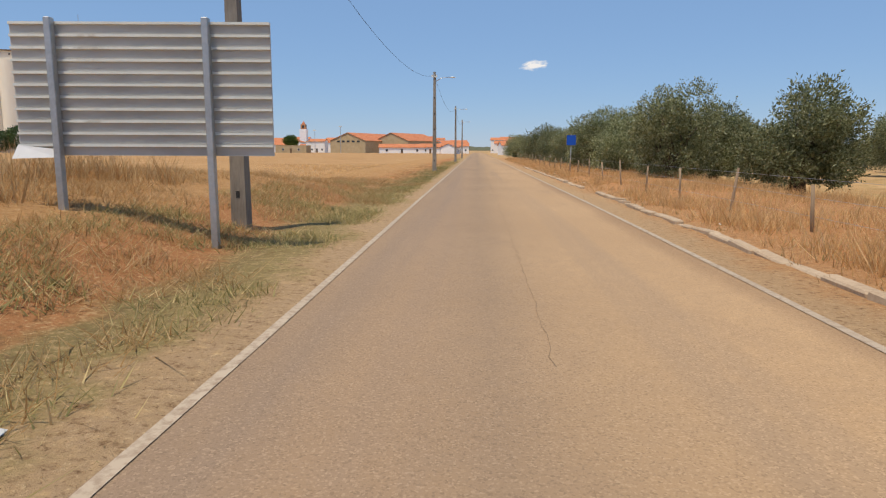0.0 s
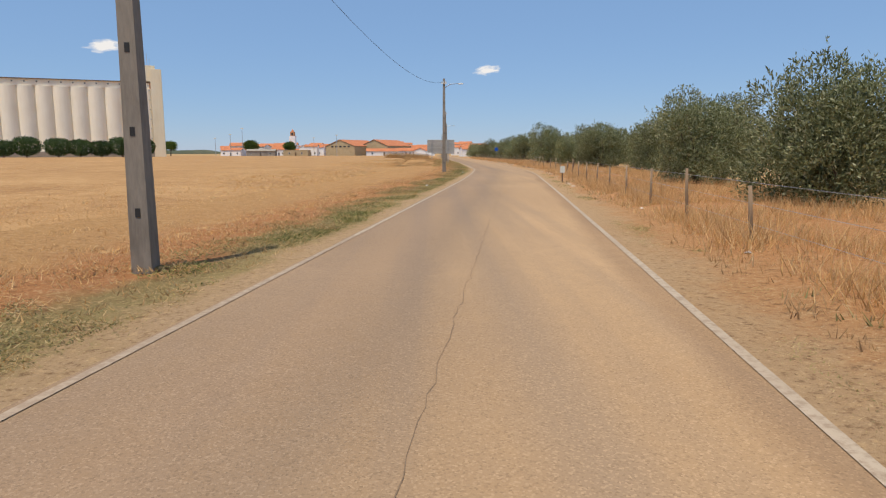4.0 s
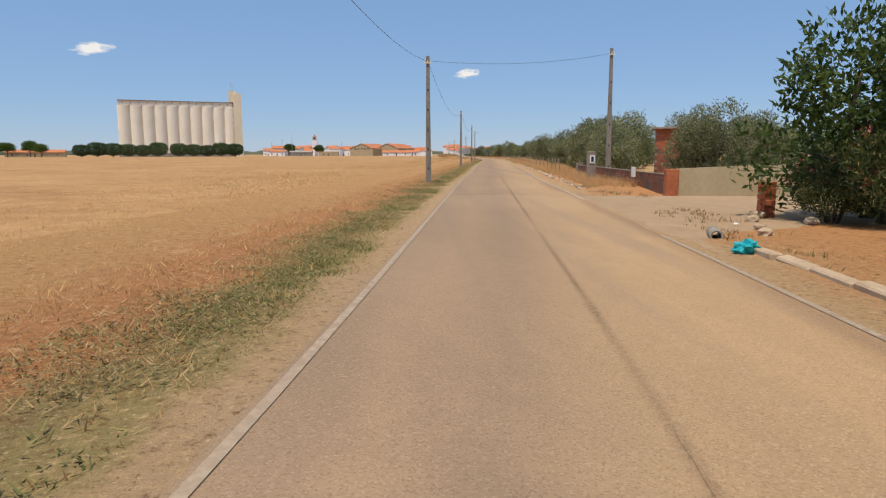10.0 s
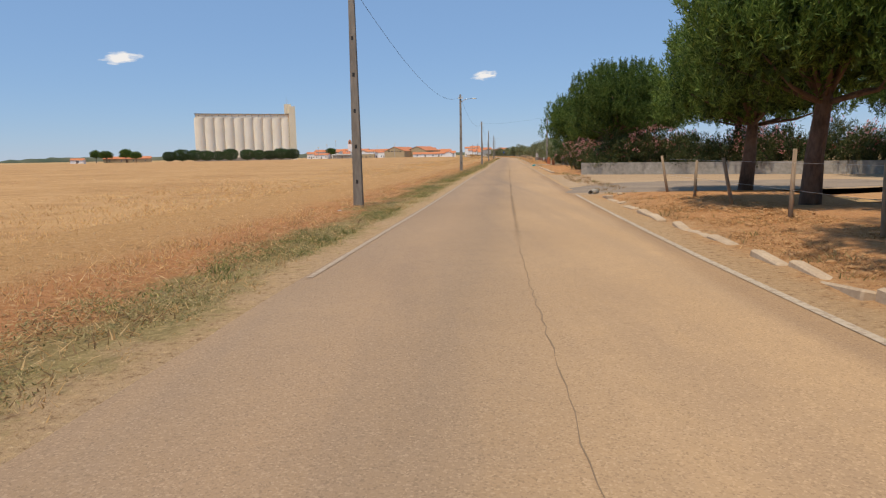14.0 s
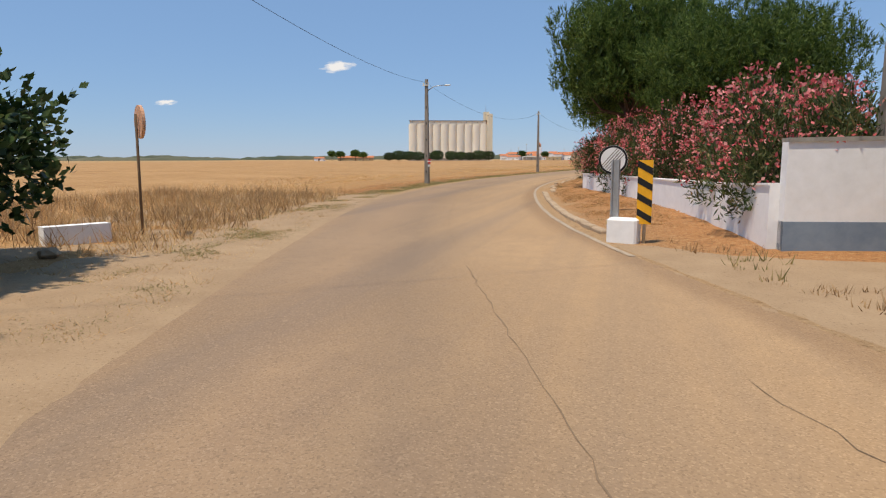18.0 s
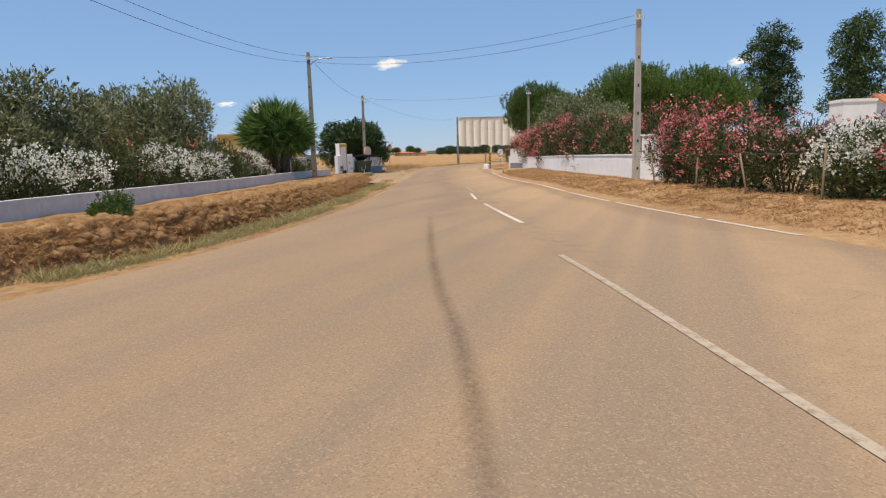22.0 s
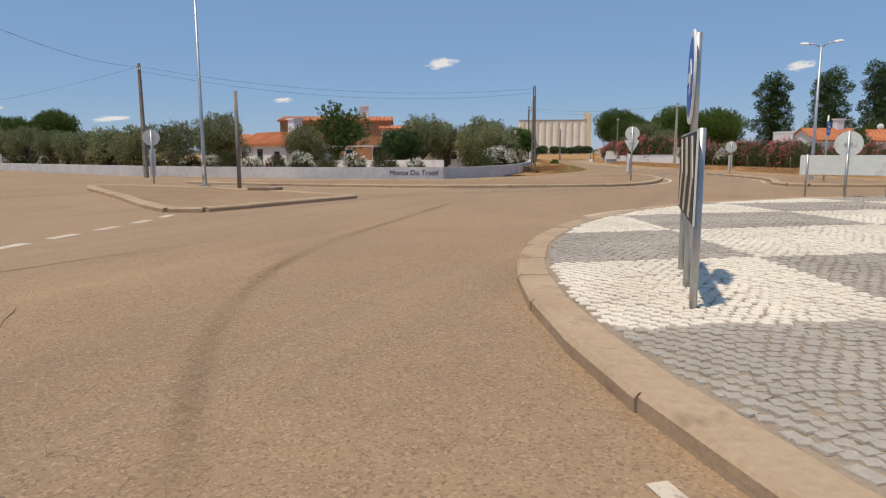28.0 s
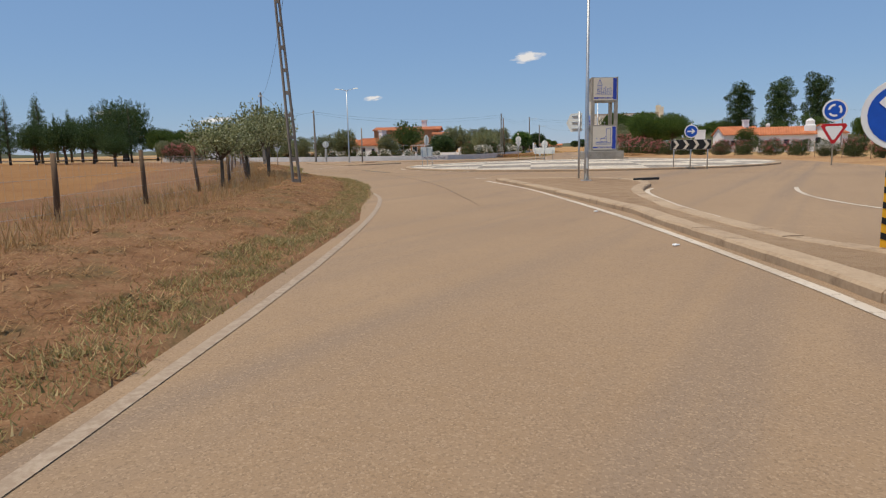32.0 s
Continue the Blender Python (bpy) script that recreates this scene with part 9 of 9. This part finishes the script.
# ---------------------------------------------------------------- small built things
s = thing("meter_pillar", -5.85, -347.9, 0.35, -25, "white rendered meter pillar with a small door", "pillar")
part("body", Geo().box(-0.36, 0.36, -0.22, 0.22, -0.5, 1.66, c=0.03), WHITEWASH, s)
part("cap", Geo().box(-0.39, 0.39, -0.26, 0.26, 1.66, 1.72), WHITEWASH, s)
d = part("meter_door", Geo().box(-0.22, 0.22, -0.24, -0.22, 0.75, 1.35), SIGN_GREY, s)
part("glass", Geo().box(-0.08, 0.08, -0.246, -0.24, 1.05, 1.22), GLASS_DARK, d)
s = thing("meter_pillar", -27.05, -333.6, 0.0, 72, "tall white meter pillar with yellow frame and glazed door", "pillar")
part("body", Geo().box(-0.34, 0.34, -0.30, 0.10, -0.2, 2.42, c=0.02), WHITEWASH, s)
part("yellow_frame", Geo().box(-0.34, -0.26, -0.325, -0.30, 0, 2.40), YELLOW, s)
part("yellow_frame", Geo().box(0.26, 0.34, -0.325, -0.30, 0, 2.40), YELLOW, s)
part("yellow_frame", Geo().box(-0.26, 0.26, -0.325, -0.30, 2.18, 2.40), YELLOW, s)
for k in range(3):
    part("panel", Geo().box(-0.22, 0.22, -0.315, -0.30, 0.62 + k * 0.52, 1.10 + k * 0.52), SIGN_WHITE, s)
part("dark_door", Geo().box(-0.22, 0.22, -0.315, -0.30, 0.06, 0.58), GLASS_DARK, s)
s = thing("post_box", -26.74, -334.35, 0.55, 72, "small rusty letter box set in the white wall", "box")
part("case", Geo().box(-0.18, 0.18, -0.20, -0.09, 0.0, 0.36, c=0.01), CONCRETE, s)
part("slot", Geo().box(-0.10, 0.10, -0.206, -0.20, 0.18, 0.26), SIGN_BLACK, s)
part("drain_hole", Geo().tube([(0.3, -0.125, -0.18), (0.3, -0.09, -0.18)], 0.10, 14), SIGN_BLACK, s)
# unreadable scrawl on the tall white wall
s = thing("wall_scrawl", -27.75, -331.2, 0.0, 72.5, "faint grey scrawl on the tall white wall", "lettering")
for k, (x, z, w_) in enumerate([(-0.62, 1.30, 0.44), (-0.1, 1.02, 0.20), (0.12, 0.62, 0.42)]):
    for j in range(5):
        a = -0.5 + 0.25 * j
        part("stroke", Geo().box(x + j * w_ / 5, x + j * w_ / 5 + 0.018, -0.135, -0.128, z - 0.07 * (j % 2), z + 0.10 + 0.05 * ((j + k) % 2)), POLE, s)
    part("stroke", Geo().box(x, x + w_, -0.135, -0.128, z - 0.02, z + 0.0), POLE, s)
# waste bin
b = thing("waste_bin", -28.15, -328.3, 0.0, 62, "large green wheeled waste bin, lid open, sprayed with paint", "bin")
w0, w1 = 0.52, 0.66
part("body", Geo().add([(-w0, -0.42, 0.16), (w0, -0.42, 0.16), (w0, 0.42, 0.16), (-w0, 0.42, 0.16), (-w1, -0.52, 1.12), (w1, -0.52, 1.12), (w1, 0.52, 1.12), (-w1, 0.52, 1.12)], [(0, 3, 2, 1), (0, 1, 5, 4), (1, 2, 6, 5), (2, 3, 7, 6), (3, 0, 4, 7)]), BIN_GREEN, b)
for q in ((-w1 - 0.03, w1 + 0.03, -0.56, -0.50), (-w1 - 0.03, w1 + 0.03, 0.50, 0.56)):
    part("rim", Geo().box(*q, 1.08, 1.15, c=0.01), BIN_GREEN, b)
for x in (-w1 - 0.03, w1 - 0.03):
    part("rim", Geo().box(x, x + 0.06, -0.50, 0.50, 1.08, 1.15, c=0.01), BIN_GREEN, b)
# black sheet painting the shade in the open bin
part("inside", Geo().box(-w1 + 0.03, w1 - 0.03, -0.5, 0.5, 0.9, 0.92), SIGN_BLACK, b)
part("lid", Geo().add([(-w1, 0.52, 1.16), (w1, 0.52, 1.16), (w1, -0.45, 1.56), (-w1, -0.45, 1.56), (-w1, 0.54, 1.21), (w1, 0.54, 1.21), (w1, -0.43, 1.62), (-w1, -0.43, 1.62)], [(0, 1, 2, 3), (7, 6, 5, 4), (0, 4, 5, 1), (1, 5, 6, 2), (2, 6, 7, 3), (3, 7, 4, 0)]), WIRE, b, "dark propped-open lid")
for x in (-0.4, 0.4):
    for y in (-0.3, 0.3):
        wh = part("wheel", Geo().tube([(x - 0.03, y, 0.09), (x + 0.03, y, 0.09)], 0.09, 12), RUBBER, b)
        part("fork", Geo().box(x - 0.05, x + 0.05, y - 0.03, y + 0.03, 0.09, 0.2), STEEL, wh)
for x0, z0 in ((-0.3, 0.55), (0.05, 0.72), (-0.1, 0.42)):
    part("paint_mark", Geo().box(x0, x0 + 0.34, -0.515, -0.475, z0, z0 + 0.05), SIGN_BLACK, b)
    part("paint_mark", Geo().box(x0, x0 + 0.05, -0.515, -0.470, z0 - 0.16, z0 + 0.12), LITTER, b)
part("handle", Geo().tube([(-0.3, -0.56, 0.95), (-0.3, -0.62, 0.95), (0.3, -0.62, 0.95), (0.3, -0.56, 0.95)], 0.02, 6), BIN_GREEN, b)
s = thing("concrete_block", -27.35, -329.0, 0.0, 70, "rough concrete block lying before the waste bin", "block")
part("block", Geo().box(-0.5, 0.45, -0.22, 0.2, -0.05, 0.26, c=0.05), CONCRETE, s)
# blue gate
gt = thing("iron_gate", -29.78, -323.75, 0.0, math.degrees(math.atan2(-325.2 + 322.3, -29.3 + 30.2)), "blue iron yard gate, sheet below and bars above", "gate")
for x0, x1 in ((-1.48, -0.02), (0.02, 1.48)):
    lf = part("leaf", Geo().box(x0, x1, -0.02, 0.02, 0.08, 0.85), BLUE_GATE, gt)
    for x in (x0, x1 - 0.05):
        part("stile", Geo().box(x, x + 0.05, -0.03, 0.03, 0.06, 1.7), BLUE_GATE, lf)
    for z in (0.85, 1.25, 1.62):
        part("rail", Geo().box(x0, x1, -0.025, 0.025, z, z + 0.05), BLUE_GATE, lf)
    for k in range(6):
        x = x0 + 0.18 + k * 0.21
        part("bar", Geo().tube([(x, 0, 0.9), (x, 0, 1.85 - 0.05 * abs(k - 2.5))], 0.012, 6), BLUE_GATE, lf)
    part("white_plate", Geo().box(x0 + 0.5, x0 + 0.9, -0.04, -0.03, 0.95, 1.4), SIGN_WHITE, lf)
for x in (-1.55, 1.55):
    part("gate_post", Geo().box(x - 0.05, x + 0.05, -0.05, 0.05, -0.1, 1.85, c=0.01), BLUE_GATE, gt)
# pipes, stones, litter
for x, y, rz, r in ((-16.9, -327.1, 10, 0.22), (-23.05, -245.8, -31, 0.11), (-16.05, -188.3, -20, 0.12)):
    s = thing("culvert_pipe", x, y, 0.06, rz, "broken concrete culvert pipe under the drive", "pipe")
    n_ = 18
    vs_ = [(q * math.cos(a), yy, q * math.sin(a)) for yy in (-0.35, 0.35) for q in (r, r - 0.04) for a in np.linspace(0, 2 * math.pi, n_, endpoint=False)]
    fs_ = []
    for i in range(n_):
        j = (i + 1) % n_
        fs_ += [(i, j, 2 * n_ + j, 2 * n_ + i), (n_ + j, n_ + i, 3 * n_ + i, 3 * n_ + j), (j, i, n_ + i, n_ + j), (2 * n_ + i, 2 * n_ + j, 3 * n_ + j, 3 * n_ + i)]
    part("barrel", Geo().add(vs_, fs_), CONCRETE, s, "", True)
    part("silt", Geo().box(-r * 0.8, r * 0.8, -0.2, 0.33, -r * 0.9, -r * 0.45), CRACK, s)
rng = np.random.default_rng(91)


def stone(x, y, z, r, mat, name="stone", label="loose pale stone on the verge"):
    bm = bmesh.new()
    bmesh.ops.create_icosphere(bm, subdivisions=2, radius=r)
    o = rng.uniform(0, 50, 3)
    for v in bm.verts:
        v.co *= 0.8 + 0.5 * noise.noise(Vector(o.tolist()) + v.co * (1.2 / r))
        v.co.z *= 0.65
    me = bpy.data.meshes.new(name)
    bm.to_mesh(me)
    bm.free()
    me.materials.append(mat)
    ob = new(name, me)
    ob.matrix_basis = Matrix.Translation((x, y, z + r * 0.35))
    return tagged(ob, label, "stone", "loose stones")


for x, y, r in [(-13.4, -184.9, 0.22), (-13.9, -185.6, 0.18), (-12.9, -186.2, 0.2), (-14.6, -187.2, 0.15), (-15.1, -188.3, 0.2), (-16.0, -326.0, 0.24), (-16.4, -326.6, 0.16), (-22.4, -247.0, 0.14), (4.6, -19.5, 0.16), (5.0, -18.8, 0.12), (4.3, -35.5, 0.13), (-5.0, -101, 0.12), (-8.0, -131, 0.16), (-22.0, -283, 0.14), (-28.2, -330.6, 0.14), (-30.8, -318.4, 0.2), (-15.2, -376.8, 0.16), (-18.6, -417.2, 0.14), (3.2, -437.0, 0.13), (13.8, -447.6, 0.12), (22.4, -461.0, 0.14), (-4.6, -431.2, 0.16)]:
    stone(x, y, 0.0 if y > -410 else 0.12, r, KERB)
s = thing("brick_pillar", -13.06, -184.6, 0.0, 10, "broken clay brick pillar beside the drive", "pillar")
for k in range(6):
    for j in range(2):
        part("brick", Geo().box(-0.16 + j * 0.165, -0.01 + j * 0.165, -0.14, 0.14, k * 0.145, k * 0.145 + 0.135, 0.0 if k % 2 else math.pi / 2, (0, 0, 0), 0.008), BRICK, s)
s = thing("plastic_bag", -16.5, -190.3, 0.0, 20, "crumpled teal plastic bag on the verge", "litter")
bm = bmesh.new()
bmesh.ops.create_icosphere(bm, subdivisions=3, radius=0.22)
for v in bm.verts:
    v.co *= 0.75 + 0.6 * noise.noise(v.co * 9)
    v.co.z = v.co.z * 0.7 + 0.1
me = bpy.data.meshes.new("bag")
bm.to_mesh(me)
bm.free()
me.materials.append(TEAL)
part("bag", me, None, s)
for k in range(26):
    y = float(rng.uniform(-300, 40))
    side = k % 3
    x = float(right_x(y)) + rng.uniform(1.2, 2.6) if side else float(left_x(y)) - rng.uniform(0.6, 2.2)
    s = thing("paper_scrap", x, y, 0.05, float(rng.uniform(0, 360)), "crumpled pale scrap of litter on the verge", "litter", "roadside litter")
    q = [(float(rng.uniform(-0.1, -0.04)), -0.07, 0.0), (0.09, float(rng.uniform(-0.08, -0.03)), 0.02), (0.07, 0.08, 0.05), (-0.08, 0.06, 0.01), (0.0, 0.0, 0.07)]
    q = [(a * 0.6, b_ * 0.6, c * 0.6) for a, b_, c in q]
    part("scrap", Geo().add(q + [(a, b_, c - 0.004) for a, b_, c in q], [(0, 1, 4), (1, 2, 4), (2, 3, 4), (3, 0, 4), (6, 5, 9), (7, 6, 9), (8, 7, 9), (5, 8, 9)]), LITTER, s)
# garden furniture and pergola behind the low wall
s = thing("pergola", -34.6, -367.4, 0.0, 10, "white garden pergola with a flat canopy", "pergola")
for x in (-2, 2):
    for y in (-1.4, 1.4):
        part("post", Geo().box(x - 0.05, x + 0.05, y - 0.05, y + 0.05, -0.1, 2.2), SIGN_WHITE, s)
part("canopy", Geo().box(-2.3, 2.3, -1.7, 1.7, 2.2, 2.3), SIGN_WHITE, s)
s = thing("garden_wall", -33.0, -371.5, 0, 8, "low white inner garden wall by the cottage", "wall")
part("wall_body", Geo().box(-9, 9, -0.12, 0.12, -0.1, 0.95), WHITEWASH, s)
s = thing("gate_wing", -70.7, -379.9, 0, 50, "small curved white gate wing beside the shrine", "wall")
part("wing", Geo().plate([(-0.7, 0), (0.7, 0), (0.7, 1.6), (0.2, 1.45), (-0.3, 1.2), (-0.7, 0.9)], -0.12, 0.12), WHITEWASH, s)
# fallen sign on the far island and bent kerb piece
s = thing("concrete_slab", -17.7, -402.7, 0.11, 12, "dark broken slab lying on the traffic island", "slab")
part("slab", Geo().box(-0.6, 0.6, -0.35, 0.35, 0, 0.13, c=0.03), TAR, s)
s = thing("kerb_bar", 22.7, -437.3, 0.12, 50, "dark loose steel bar on the island edge", "bar")
part("bar", Geo().box(-0.6, 0.6, -0.06, 0.06, 0, 0.10, c=0.02), WIRE, s)
# reflecting studs along the curved island line
me = Geo().box(-0.05, 0.05, -0.04, 0.04, 0.0, 0.02, c=0.008).mesh("road_stud", SIGN_WHITE)
for k, (x, y) in enumerate([(-4.8, -381.1), (-4.11, -383.84), (-0.29, -380.3), (0.5, -382.8), (24.6, -449.5), (27.4, -454.2), (-2.9, -376.0)]):
    ob = new("road_stud", me)
    ob.matrix_basis = Matrix.Translation((x, y, 0.012)) @ Matrix.Rotation(1.1, 4, "Z")
    tagged(ob, "small white reflecting stud on the asphalt", "road stud", "road studs")

# ---------------------------------------------------------------- distance


def cloud(x, y, z, w, h, seed, label):
    """A far, thin, bulging puff in a unit disc's coordinates, drawn out to its size."""
    n = 40
    u = np.linspace(-1, 1, n)
    gx, gz = np.meshgrid(u, u)
    r = np.hypot(gx, gz)
    v = np.stack([gx, -0.25 * np.clip(1 - r * r, 0, 1) + 0.013 * seed, gz], -1).reshape(-1, 3)
    i = (np.arange(n - 1)[:, None] * n + np.arange(n - 1)).ravel()
    f = np.stack([i, i + 1, i + n + 1, i + n], 1)
    me = fast_mesh("cloud", v, f[np.hypot(*v[f].mean(1)[:, ::2].T) < 1.0], CLOUD, True)
    ob = new("cloud", me)
    ob.matrix_basis = Matrix.Translation((x, y, z)) @ Matrix.Rotation(math.atan2(y + 200, x) - math.pi / 2, 4, "Z") @ Matrix.Rotation(radians(-6), 4, "Y") @ Matrix.Diagonal((w / 2, h, h / 2, 1))
    return tagged(ob, label, "cloud", "fair-weather clouds", "structure")


def skyward(az, el, d=4300.0):
    a, e = radians(az), radians(el)
    return -10 + d * math.cos(e) * math.sin(a), -230 + d * math.cos(e) * math.cos(a), d * math.sin(e)


for az, el, w, h, lab in [(-24.6, 8.3, 270, 84, "small white fair-weather cloud"), (4.6, 6.75, 190, 72, "small bright white cloud low in the sky"), (-38.5, 4.8, 150, 40, "faint thin cloud near the horizon"), (-52, 3.0, 300, 44, "long thin cloud near the horizon"), (-60, 3.6, 190, 40, "faint thin cloud near the horizon")]:
    cloud(*skyward(az, el), w, h, int(abs(az) * 10), lab)

# far wooded rises round the horizon
for nm, a0, a1, d, h, seed in (("backdrop_hill", -100, -36, 1500, 15, 1), ("backdrop_hill_far", -70, 8, 2600, 30, 2), ("backdrop_hill_east", 10, 75, 2200, 46, 3)):
    n = 240
    az = np.radians(np.linspace(a0, a1, n))
    top = np.array([h * (0.45 + 0.5 * noise.fractal(Vector((a * 9, seed, 0)), 1.0, 2.0, 3) + 0.16 * noise.noise((a * 90, seed, 2)) + 0.10 * noise.noise((a * 330, seed, 5))) for a in az])
    top = np.maximum(top, 2.0) * np.clip(np.minimum(np.arange(n), np.arange(n)[::-1]) / 20, 0, 1)
    rows_ = [(d, np.full(n, -2.0)), (d + 6, top * 0.8), (d + 25, top), (d + 300, top * 0.6)]
    v = np.concatenate([np.stack([np.sin(az) * r, -200 + np.cos(az) * r, z], 1) for r, z in rows_])
    i = (np.arange(3)[:, None] * n + np.arange(n - 1)).ravel()
    solo(nm, fast_mesh(nm, v, np.stack([i, i + 1, i + n + 1, i + n], 1), HILLS, True), "far low wooded rise on the horizon", "hill", "structure")
